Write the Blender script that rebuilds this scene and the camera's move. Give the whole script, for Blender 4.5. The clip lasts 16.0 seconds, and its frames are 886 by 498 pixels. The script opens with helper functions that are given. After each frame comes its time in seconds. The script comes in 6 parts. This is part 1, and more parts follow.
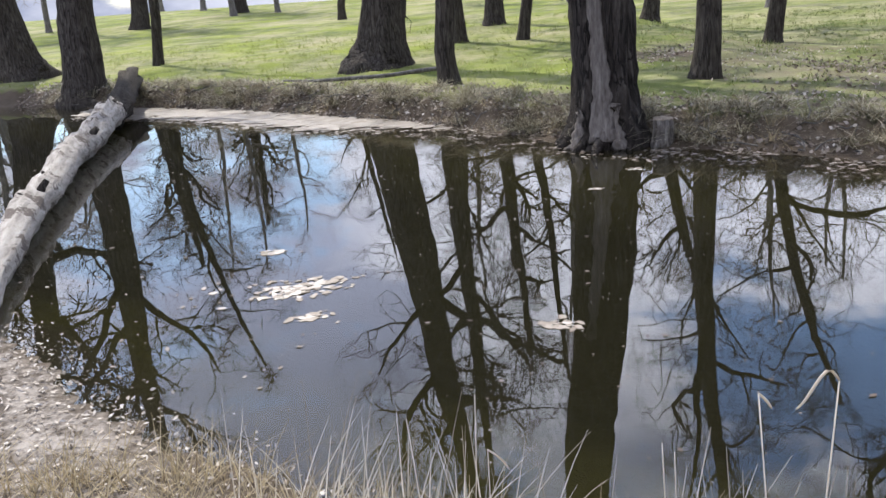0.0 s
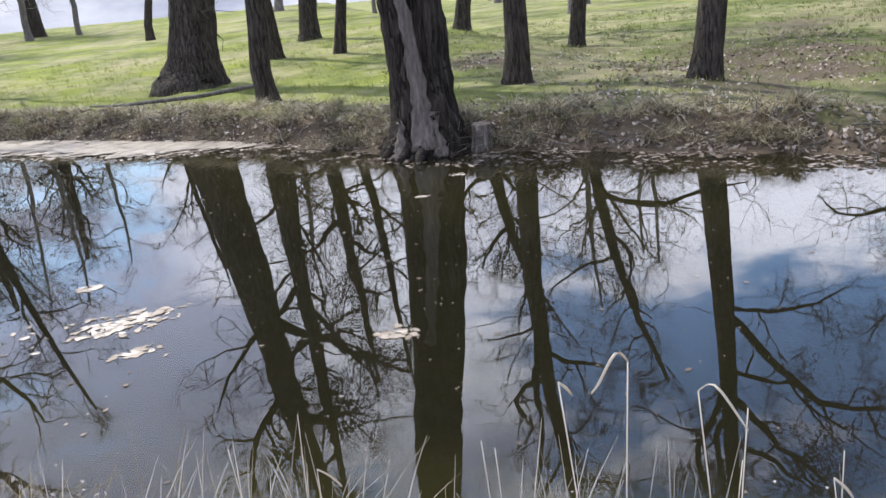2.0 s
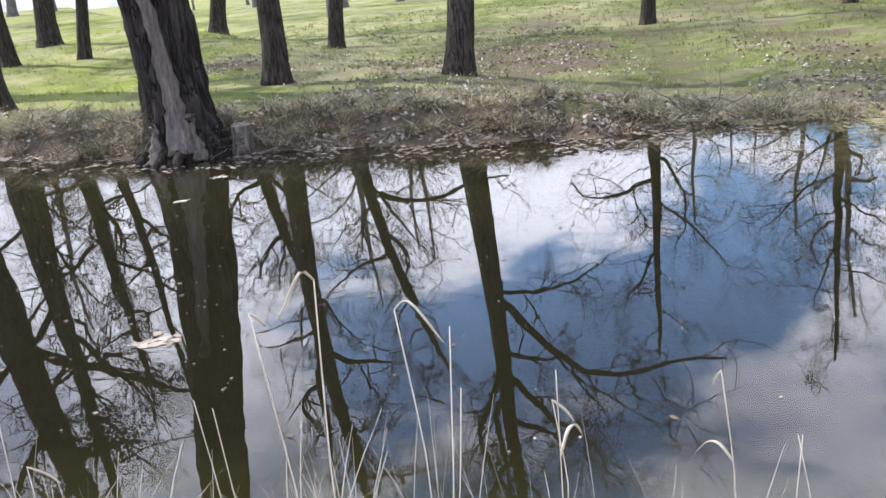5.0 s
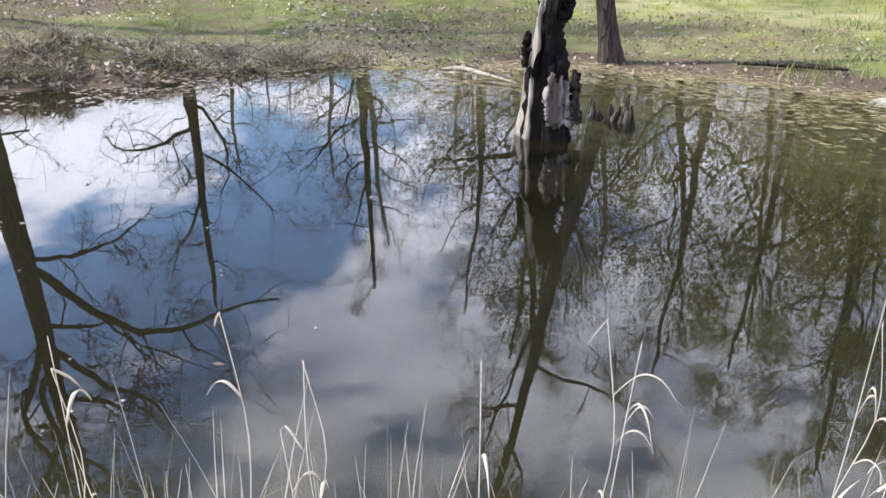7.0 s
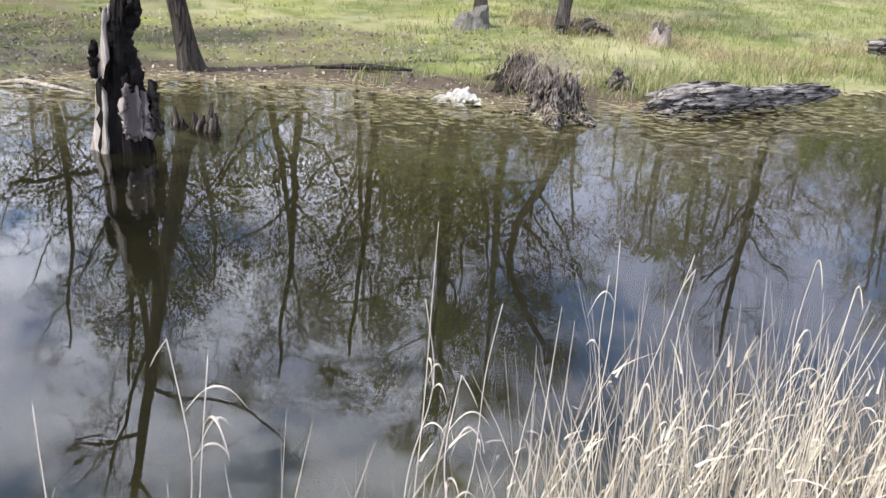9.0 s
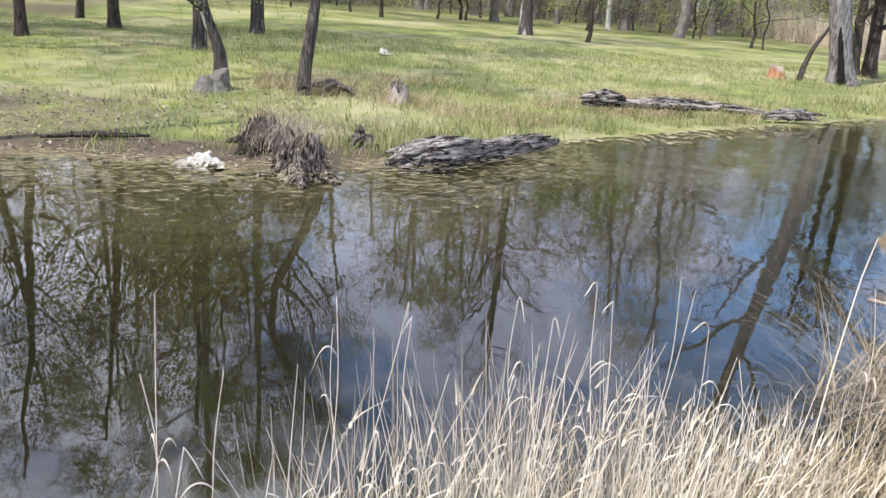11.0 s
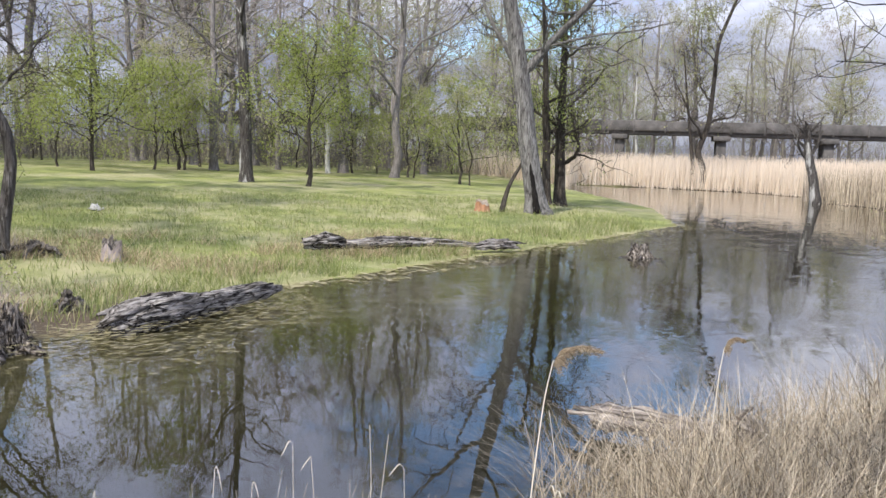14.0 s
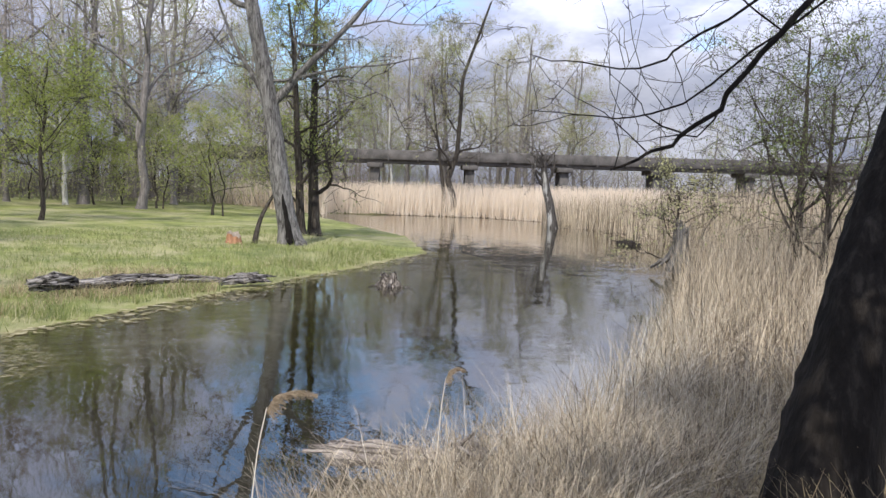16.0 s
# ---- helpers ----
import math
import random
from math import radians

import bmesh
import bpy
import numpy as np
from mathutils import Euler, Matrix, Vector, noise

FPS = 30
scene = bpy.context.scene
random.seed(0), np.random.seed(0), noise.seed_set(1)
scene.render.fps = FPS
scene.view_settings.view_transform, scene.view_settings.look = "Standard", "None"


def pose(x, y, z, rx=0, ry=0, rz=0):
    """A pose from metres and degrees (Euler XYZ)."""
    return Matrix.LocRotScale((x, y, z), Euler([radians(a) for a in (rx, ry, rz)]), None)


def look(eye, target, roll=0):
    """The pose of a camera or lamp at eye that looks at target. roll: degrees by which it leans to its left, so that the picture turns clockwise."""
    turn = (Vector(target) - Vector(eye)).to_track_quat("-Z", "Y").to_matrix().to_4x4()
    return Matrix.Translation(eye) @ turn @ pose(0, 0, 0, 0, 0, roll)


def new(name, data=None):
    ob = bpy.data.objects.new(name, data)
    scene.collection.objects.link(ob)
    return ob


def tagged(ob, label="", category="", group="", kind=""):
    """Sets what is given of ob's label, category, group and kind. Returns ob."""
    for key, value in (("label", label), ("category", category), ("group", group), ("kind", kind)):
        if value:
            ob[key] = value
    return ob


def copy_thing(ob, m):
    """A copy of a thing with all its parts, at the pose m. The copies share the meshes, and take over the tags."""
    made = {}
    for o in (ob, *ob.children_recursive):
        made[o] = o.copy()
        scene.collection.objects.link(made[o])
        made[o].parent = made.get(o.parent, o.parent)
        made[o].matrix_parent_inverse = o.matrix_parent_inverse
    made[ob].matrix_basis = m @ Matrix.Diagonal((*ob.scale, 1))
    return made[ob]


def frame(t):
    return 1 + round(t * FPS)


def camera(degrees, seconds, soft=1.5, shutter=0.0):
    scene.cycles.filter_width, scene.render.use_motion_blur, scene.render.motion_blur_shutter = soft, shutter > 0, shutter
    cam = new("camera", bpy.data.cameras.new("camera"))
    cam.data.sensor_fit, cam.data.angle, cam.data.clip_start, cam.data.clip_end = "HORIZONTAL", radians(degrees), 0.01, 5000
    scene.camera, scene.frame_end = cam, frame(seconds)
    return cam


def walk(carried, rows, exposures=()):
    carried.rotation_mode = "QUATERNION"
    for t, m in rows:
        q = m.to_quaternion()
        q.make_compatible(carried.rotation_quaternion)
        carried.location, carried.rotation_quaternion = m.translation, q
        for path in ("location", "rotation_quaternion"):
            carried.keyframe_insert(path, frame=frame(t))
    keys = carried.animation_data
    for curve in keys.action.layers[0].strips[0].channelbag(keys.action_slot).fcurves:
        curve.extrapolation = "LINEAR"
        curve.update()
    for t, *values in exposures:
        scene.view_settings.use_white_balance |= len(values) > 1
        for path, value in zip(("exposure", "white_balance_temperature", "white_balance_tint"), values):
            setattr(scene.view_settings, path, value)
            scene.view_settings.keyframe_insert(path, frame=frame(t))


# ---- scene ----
cam = camera(54.84, 16.0)
# seconds, place, yaw, angle up from straight down, roll
ROWS = [
    (0.0, 0.000, -0.000, 2.100, 0.00, 73.39, -3.97),
    (0.5, 0.013, 0.007, 2.096, -2.66, 73.24, -4.62),
    (1.0, 0.031, 0.017, 2.090, -6.32, 72.67, -5.06),
    (1.5, 0.032, -0.001, 2.098, -8.35, 73.20, -5.52),
    (2.0, 0.047, 0.005, 2.092, -11.46, 73.32, -5.61),
    (2.5, 0.065, 0.019, 2.083, -14.22, 73.66, -5.42),
    (3.0, 0.063, -0.009, 2.094, -17.41, 73.02, -5.11),
    (5.5, 0.165, -0.034, 1.972, -31.81, 71.50, -4.70),
    (6.0, 0.186, -0.061, 1.972, -39.62, 69.66, -3.09),
    (6.5, 0.198, -0.092, 1.976, -49.34, 68.09, -1.71),
    (7.0, 0.199, -0.094, 1.980, -57.96, 67.40, 0.04),
    (7.5, 0.217, -0.111, 1.986, -66.78, 68.05, 0.59),
    (8.0, 0.205, -0.153, 2.002, -74.54, 68.63, 1.92),
    (8.5, 0.215, -0.183, 2.007, -80.71, 68.91, 2.51),
    (9.0, 0.215, -0.210, 2.007, -85.38, 68.43, 3.25),
    (9.5, 0.206, -0.243, 2.016, -89.90, 68.34, 3.45),
    (10.0, 0.186, -0.281, 2.025, -95.01, 69.06, 3.98),
    (12.5, 0.067, -0.374, 2.092, -109.33, 79.22, 2.88),
    (13.0, 0.026, -0.394, 2.118, -112.63, 80.39, 2.55),
    (13.5, 0.012, -0.417, 2.130, -115.74, 82.23, 2.13),
    (14.0, -0.012, -0.432, 2.144, -118.92, 83.31, 1.85),
    (14.5, -0.050, -0.458, 2.173, -122.27, 83.66, 1.52),
    (15.0, -0.097, -0.508, 2.193, -127.05, 84.19, 1.71),
    (15.5, -0.132, -0.557, 2.220, -131.65, 85.33, 1.29),
    (16.0, -0.189, -0.607, 2.243, -134.78, 85.63, 1.64),
]
walk(cam, [(t, pose(x, y, z) @ pose(0, 0, 0, 0, 0, yaw) @ pose(0, 0, 0, pitch) @ pose(0, 0, 0, 0, 0, roll)) for t, x, y, z, yaw, pitch, roll in ROWS],
     exposures=[(0.0, 0.2), (3.0, 0.24), (5.5, 0.54), (8.0, 0.54), (10.0, 0.46), (12.5, 0.42), (16.0, 0.02)])

# ---------------------------------------------------------------- world and sun
SUN_AZ = (-0.47, 0.88)          # towards the sun, on the ground
SUN_EL = 47.0
world = bpy.data.worlds.new("world")
scene.world = world
world.use_nodes = True
wt = world.node_tree
wt.nodes.clear()


def wnode(kind, **kw):
    n = wt.nodes.new(kind)
    for k, v in kw.items():
        n.inputs[k].default_value = v
    return n


w_out = wnode("ShaderNodeOutputWorld")
w_bg = wnode("ShaderNodeBackground", Strength=1.0)
w_sky = wnode("ShaderNodeTexSky")
w_sky.sky_type, w_sky.sun_disc = "NISHITA", False
w_sky.sun_elevation, w_sky.sun_rotation = radians(SUN_EL), math.atan2(SUN_AZ[0], SUN_AZ[1])
w_dim = wnode("ShaderNodeVectorMath")
w_dim.operation = "SCALE"
w_deep = wnode("ShaderNodeMix")
w_deep.data_type, w_deep.blend_type = "RGBA", "MULTIPLY"
w_deep.inputs["Factor"].default_value = 1.0
w_deep.inputs[7].default_value = (0.78, 0.90, 1.04, 1)
wt.links.new(w_sky.outputs[0], w_deep.inputs[6])
wt.links.new(w_deep.outputs[2], w_dim.inputs[0])
# broken cloud over the blue
w_co = wnode("ShaderNodeTexCoord")
w_map = wnode("ShaderNodeMapping")
w_map.inputs["Scale"].default_value = (1.0, 1.0, 2.3)
w_map.inputs["Location"].default_value = (0.35, 0.1, 0.2)
wt.links.new(w_co.outputs["Generated"], w_map.inputs[0])
w_noise = wnode("ShaderNodeTexNoise", Scale=2.6, Detail=7.0, Roughness=0.55)
wt.links.new(w_map.outputs[0], w_noise.inputs["Vector"])
w_cover = wnode("ShaderNodeMapRange")
w_cover.interpolation_type = "SMOOTHSTEP"
for k, v in (("From Min", 0.34), ("From Max", 0.54)):
    w_cover.inputs[k].default_value = v


def wmath(op, a, c):
    n = wnode("ShaderNodeMath")
    n.operation = op
    for sock, v in zip(n.inputs, (a, c)):
        if isinstance(v, float):
            sock.default_value = v
        else:
            wt.links.new(v, sock)
    return n.outputs[0]


def sky_spot(way, inner, outer):
    """1 round a way in the sky, falling to 0."""
    d = wnode("ShaderNodeVectorMath")
    d.operation = "DOT_PRODUCT"
    d.inputs[1].default_value = Vector(way).normalized()
    wt.links.new(w_co.outputs["Generated"], d.inputs[0])
    r = wnode("ShaderNodeMapRange")
    r.interpolation_type = "SMOOTHSTEP"
    r.inputs["From Min"].default_value, r.inputs["From Max"].default_value = math.cos(radians(outer)), math.cos(radians(inner))
    wt.links.new(d.outputs["Value"], r.inputs["Value"])
    return r.outputs[0]


# gaps of blue and the bank of white cloud that stands over the far trees
w_torn = wnode("ShaderNodeTexNoise", Scale=8.0, Detail=6.0, Roughness=0.6)
wt.links.new(w_map.outputs[0], w_torn.inputs["Vector"])
cover = wmath("ADD", w_noise.outputs["Fac"], wmath("MULTIPLY", wmath("SUBTRACT", w_torn.outputs["Fac"], 0.5), 0.85))
for way, inner, outer, amount in (((0.52, 0.76, 0.38), 3.0, 12.0, -0.17), ((0.67, 0.66, 0.34), 2.0, 9.0, -0.16), ((0.28, 0.87, 0.41), 2.0, 9.0, -0.12), ((-0.27, 0.95, 0.16), 3.0, 13.0, -0.12),
                                  ((0.75, -0.61, 0.25), 4.0, 14.0, -0.04), ((0.88, 0.37, 0.30), 2.0, 8.0, -0.06), ((0.92, -0.08, 0.40), 2.0, 9.0, -0.04), ((0.42, 0.76, 0.49), 5.0, 14.0, -0.16), ((0.55, -0.82, 0.15), 6.0, 24.0, 0.14), ((0.72, -0.58, 0.34), 5.0, 15.0, -0.16), ((0.15, 0.94, 0.30), 3.0, 10.0, 0.12), ((0.45, 0.86, 0.23), 3.0, 9.0, 0.18), ((0.60, 0.76, 0.25), 2.0, 7.0, 0.16),
                                  ((-0.02, 0.98, 0.21), 2.0, 8.0, 0.10), ((-0.22, 0.90, 0.37), 4.0, 13.0, 0.14), ((0.71, 0.52, 0.48), 4.0, 12.0, 0.10), ((0.85, 0.15, 0.50), 5.0, 14.0, 0.08), ((0.93, -0.30, 0.27), 5.0, 16.0, 0.10)):
    cover = wmath("ADD", cover, wmath("MULTIPLY", sky_spot(way, inner, outer), amount))
w_sep = wnode("ShaderNodeSeparateXYZ")
wt.links.new(w_co.outputs["Generated"], w_sep.inputs[0])
w_low = wnode("ShaderNodeMapRange")
for k, v in (("From Min", 0.03), ("From Max", 0.12), ("To Min", 0.3), ("To Max", 0.0)):
    w_low.inputs[k].default_value = v
wt.links.new(w_sep.outputs["Z"], w_low.inputs["Value"])
wt.links.new(wmath("ADD", cover, w_low.outputs[0]), w_cover.inputs["Value"])
w_n2 = wnode("ShaderNodeTexNoise", Scale=5.5, Detail=5.0, Roughness=0.6)
wt.links.new(w_map.outputs[0], w_n2.inputs["Vector"])
w_tone = wnode("ShaderNodeValToRGB")
w_tone.color_ramp.elements[0].position, w_tone.color_ramp.elements[0].color = 0.36, (0.60, 0.66, 0.90, 1)
w_tone.color_ramp.elements[1].position, w_tone.color_ramp.elements[1].color = 0.62, (1.22, 1.26, 1.47, 1)
white = w_n2.outputs["Fac"]
for way, inner, outer, amount in (((0.45, 0.86, 0.23), 4.0, 12.0, 0.22), ((0.60, 0.76, 0.25), 3.0, 9.0, 0.20), ((0.77, 0.60, 0.21), 3.0, 9.0, 0.10), ((-0.02, 0.98, 0.21), 2.0, 9.0, 0.14), ((-0.22, 0.90, 0.37), 4.0, 14.0, -0.20), ((0.21, 0.90, 0.38), 2.0, 7.0, 0.06),
                                  ((0.71, 0.50, 0.50), 5.0, 15.0, 0.03), ((0.87, 0.15, 0.47), 8.0, 20.0, 0.03), ((0.93, -0.10, 0.37), 5.0, 15.0, -0.10), ((0.92, -0.27, 0.28), 8.0, 22.0, -0.20), ((0.89, -0.42, 0.19), 1.0, 5.0, 0.25), ((0.15, 0.94, 0.30), 3.0, 10.0, 0.16), ((0.72, -0.58, 0.36), 7.0, 18.0, -0.22)):
    white = wmath("ADD", white, wmath("MULTIPLY", sky_spot(way, inner, outer), amount))
wt.links.new(white, w_tone.inputs[0])
# the cloud deck is thin and hazy low down, bright higher up
w_up = wnode("ShaderNodeMapRange")
for k, v in (("From Min", 0.11), ("From Max", 0.27), ("To Min", 0.64), ("To Max", 1.95)):
    w_up.inputs[k].default_value = v
wt.links.new(w_sep.outputs["Z"], w_up.inputs["Value"])
w_thin = wnode("ShaderNodeMapRange")
for k, v in (("From Min", 0.60), ("From Max", 0.85), ("To Min", 1.0), ("To Max", 0.28)):
    w_thin.inputs[k].default_value = v
wt.links.new(w_sep.outputs["Z"], w_thin.inputs["Value"])
w_haze = wnode("ShaderNodeMapRange")
for k, v in (("From Min", 0.08), ("From Max", 0.32), ("To Min", 0.21), ("To Max", 0.28)):
    w_haze.inputs[k].default_value = v
wt.links.new(w_sep.outputs["Z"], w_haze.inputs["Value"])
wt.links.new(w_haze.outputs[0], w_dim.inputs["Scale"])
w_cl = wnode("ShaderNodeVectorMath")
w_cl.operation = "SCALE"
wt.links.new(w_tone.outputs[0], w_cl.inputs[0])
wt.links.new(wmath("MULTIPLY", wmath("MULTIPLY", w_up.outputs[0], w_thin.outputs[0]), wmath("SUBTRACT", 1.0, wmath("MULTIPLY", sky_spot((0.62, -0.76, 0.2), 14.0, 60.0), 0.20))), w_cl.inputs["Scale"])
w_mix = wnode("ShaderNodeMix")
w_mix.data_type = "RGBA"
wt.links.new(w_cover.outputs[0], w_mix.inputs["Factor"])
wt.links.new(w_dim.outputs[0], w_mix.inputs[6])
wt.links.new(w_cl.outputs[0], w_mix.inputs[7])
wt.links.new(w_mix.outputs[2], w_bg.inputs["Color"])
wt.links.new(w_bg.outputs[0], w_out.inputs["Surface"])

sun_data = bpy.data.lights.new("sun", "SUN")
sun_data.energy, sun_data.angle, sun_data.color = 5.0, radians(0.55), (1.0, 0.95, 0.86)
sun = new("sun", sun_data)
ce = math.cos(radians(SUN_EL))
toward = Vector((SUN_AZ[0] * ce, SUN_AZ[1] * ce, math.sin(radians(SUN_EL)))) * 60
sun.matrix_world = look(toward, (0, 0, 0))


# ---------------------------------------------------------------- materials
def material(name, rough=0.85, spec=0.25):
    m = bpy.data.materials.new(name)
    m.use_nodes = True
    b = m.node_tree.nodes["Principled BSDF"]
    b.inputs["Roughness"].default_value = rough
    b.inputs["Specular IOR Level"].default_value = spec
    return m, m.node_tree, b


def coords(nt, scale=(1, 1, 1), kind="Object"):
    co = nt.nodes.new("ShaderNodeTexCoord")
    mp = nt.nodes.new("ShaderNodeMapping")
    mp.inputs["Scale"].default_value = scale
    nt.links.new(co.outputs[kind], mp.inputs[0])
    return mp.outputs[0]


def noise_tex(nt, vec, scale, detail=4.0, rough=0.6):
    n = nt.nodes.new("ShaderNodeTexNoise")
    n.inputs["Scale"].default_value, n.inputs["Detail"].default_value, n.inputs["Roughness"].default_value = scale, detail, rough
    nt.links.new(vec, n.inputs["Vector"])
    return n.outputs["Fac"]


def ramp(nt, fac, stops):
    r = nt.nodes.new("ShaderNodeValToRGB")
    els = r.color_ramp.elements
    while len(els) < len(stops):
        els.new(0.5)
    for e, (p, c) in zip(els, stops):
        e.position, e.color = p, (*c, 1)
    nt.links.new(fac, r.inputs[0])
    return r.outputs[0]


def blend(nt, fac, a, b, mode="MIX"):
    n = nt.nodes.new("ShaderNodeMix")
    n.data_type, n.blend_type = "RGBA", mode
    for sock, v in ((n.inputs["Factor"], fac), (n.inputs[6], a), (n.inputs[7], b)):
        if isinstance(v, bpy.types.NodeSocket):
            nt.links.new(v, sock)
        else:
            sock.default_value = v if isinstance(v, float) else (*v, 1)
    return n.outputs[2]


def math_node(nt, op, a, b=0.0):
    n = nt.nodes.new("ShaderNodeMath")
    n.operation = op
    for sock, v in ((n.inputs[0], a), (n.inputs[1], b)):
        if isinstance(v, bpy.types.NodeSocket):
            nt.links.new(v, sock)
        else:
            sock.default_value = v
    return n.outputs[0]


def bump(nt, b, height, strength=0.5, dist=0.02):
    n = nt.nodes.new("ShaderNodeBump")
    n.inputs["Strength"].default_value, n.inputs["Distance"].default_value = strength, dist
    nt.links.new(height, n.inputs["Height"])
    nt.links.new(n.outputs[0], b.inputs["Normal"])


def attribute(nt, name):
    a = nt.nodes.new("ShaderNodeAttribute")
    a.attribute_name = name
    return a.outputs["Fac"]


def bark(name, dark, mid, light, scale=1.0, relief=0.03, patches=None, grain="z", cracks=0.0, contrast=1.0):
    """Bark or weathered wood whose grain runs along one axis of the thing."""
    m, nt, b = material(name, 0.9, 0.15)
    across, down = 5 * scale, 0.9 * scale
    v = coords(nt, (across, across, down) if grain == "z" else (down, across, across))
    n1 = noise_tex(nt, v, 3.2, 6, 0.65)
    n2 = noise_tex(nt, coords(nt, (1, 1, 0.6)), 1.3, 3)
    c = ramp(nt, n1, [(0.5 - 0.2 / contrast, dark), (0.52, mid), (0.52 + 0.23 / contrast, light)])
    c = blend(nt, math_node(nt, "MULTIPLY", n2, 0.55), c, dark)
    h = n1
    if patches:
        p = ramp(nt, noise_tex(nt, coords(nt, (1.6, 1.6, 0.35) if grain == "z" else (2.2, 2.6, 2.6)), 1.6, 5, 0.7), [(0.54, (0, 0, 0)), (0.60, (1, 1, 1))])
        c = blend(nt, p, c, patches)
    if cracks:
        k = noise_tex(nt, coords(nt, (6, 6, 0.7) if grain == "z" else (0.7, 6, 6)), 2.0, 3, 0.5)
        k = math_node(nt, "ABSOLUTE", math_node(nt, "SUBTRACT", k, 0.5))
        k = ramp(nt, k, [(0.010, (1, 1, 1)), (0.035, (0, 0, 0))])
        c = blend(nt, math_node(nt, "MULTIPLY", k, cracks), c, (0.012, 0.010, 0.009))
        h = math_node(nt, "SUBTRACT", n1, math_node(nt, "MULTIPLY", k, 0.8))
    nt.links.new(c, b.inputs["Base Color"])
    bump(nt, b, h, 0.9, relief)
    return m


M_BARK = bark("bark_dark", (0.026, 0.021, 0.017), (0.075, 0.064, 0.054), (0.155, 0.138, 0.12), 1.2, 0.04, cracks=0.7)
M_BARK_BIG = bark("bark_willow", (0.012, 0.009, 0.008), (0.05, 0.042, 0.036), (0.13, 0.115, 0.10), 0.8, 0.06, cracks=0.9)
M_BARK_GREY = bark("bark_grey", (0.06, 0.055, 0.05), (0.16, 0.15, 0.14), (0.30, 0.29, 0.275))
M_BARK_MID = bark("bark_scaly", (0.03, 0.026, 0.023), (0.085, 0.076, 0.07), (0.20, 0.19, 0.18), 1.1, 0.03, (0.34, 0.33, 0.31), cracks=0.5)
M_BARK_PALE = bark("bark_pale", (0.07, 0.064, 0.06), (0.21, 0.20, 0.19), (0.38, 0.37, 0.355), 1.0, 0.04, cracks=0.6)
M_BIRCH = bark("bark_birch", (0.25, 0.24, 0.22), (0.5, 0.49, 0.46), (0.68, 0.67, 0.63), 1.0, 0.015, (0.05, 0.045, 0.04))
M_TWIG = bark("twig_bark", (0.03, 0.024, 0.02), (0.07, 0.058, 0.048), (0.12, 0.10, 0.085), 1.0, 0.005)
# bark and twigs of the distant wood, paled for the haze over them
M_BARK_WOOD = bark("bark_wood", (0.08, 0.07, 0.066), (0.19, 0.174, 0.164), (0.34, 0.32, 0.305))
M_TWIG_WOOD = bark("twig_wood", (0.27, 0.24, 0.23), (0.40, 0.36, 0.345), (0.52, 0.475, 0.455), 1.0, 0.005)
M_BRUSH = bark("brush_bark", (0.10, 0.085, 0.074), (0.19, 0.165, 0.148), (0.28, 0.25, 0.228), 1.0, 0.005)
# dark bark taken almost to black, for the shade over the leaning tree
M_BARK_SHADED = bark("bark_shaded", (0.006, 0.005, 0.004), (0.016, 0.013, 0.011), (0.05, 0.043, 0.036), 1.0, 0.04)
M_TORN = bark("torn_bark", (0.06, 0.05, 0.044), (0.165, 0.145, 0.13), (0.27, 0.245, 0.225), 1.2, 0.02)
M_FLAP = bark("inner_bark", (0.17, 0.14, 0.135), (0.32, 0.275, 0.265), (0.43, 0.38, 0.37), 0.8, 0.02, (0.09, 0.075, 0.07))
M_FIBRE = bark("fibrous_root", (0.04, 0.03, 0.025), (0.27, 0.235, 0.205), (0.52, 0.475, 0.43), 2.4, 0.04, contrast=1.6, cracks=0.9)
M_LOG = bark("cracked_log", (0.035, 0.03, 0.026), (0.29, 0.265, 0.25), (0.56, 0.53, 0.50), 1.5, 0.05, grain="x", cracks=1.0, contrast=1.6)
M_DRIFT = bark("driftwood", (0.11, 0.09, 0.08), (0.33, 0.29, 0.26), (0.55, 0.51, 0.47), 1.2, 0.03, grain="x", cracks=0.5)
M_BIRCH_LOG = bark("birch_log", (0.17, 0.15, 0.135), (0.42, 0.39, 0.355), (0.60, 0.57, 0.53), 0.9, 0.03, (0.12, 0.10, 0.088), grain="x")
M_WEATHERED = bark("weathered_wood", (0.022, 0.018, 0.015), (0.17, 0.15, 0.135), (0.44, 0.41, 0.37), 1.4, 0.06)
M_CHAR = bark("charred_wood", (0.005, 0.004, 0.004), (0.014, 0.012, 0.011), (0.035, 0.03, 0.027), 1.2, 0.04)
M_SNAG = bark("bleached_snag", (0.16, 0.13, 0.11), (0.40, 0.36, 0.32), (0.60, 0.56, 0.51), 1.3, 0.03)
M_CUT = bark("sawn_wood", (0.14, 0.11, 0.085), (0.30, 0.25, 0.20), (0.45, 0.40, 0.33), 1.0, 0.01)
M_RED = bark("orange_wood", (0.16, 0.08, 0.045), (0.36, 0.19, 0.11), (0.5, 0.30, 0.19), 1.2, 0.02)


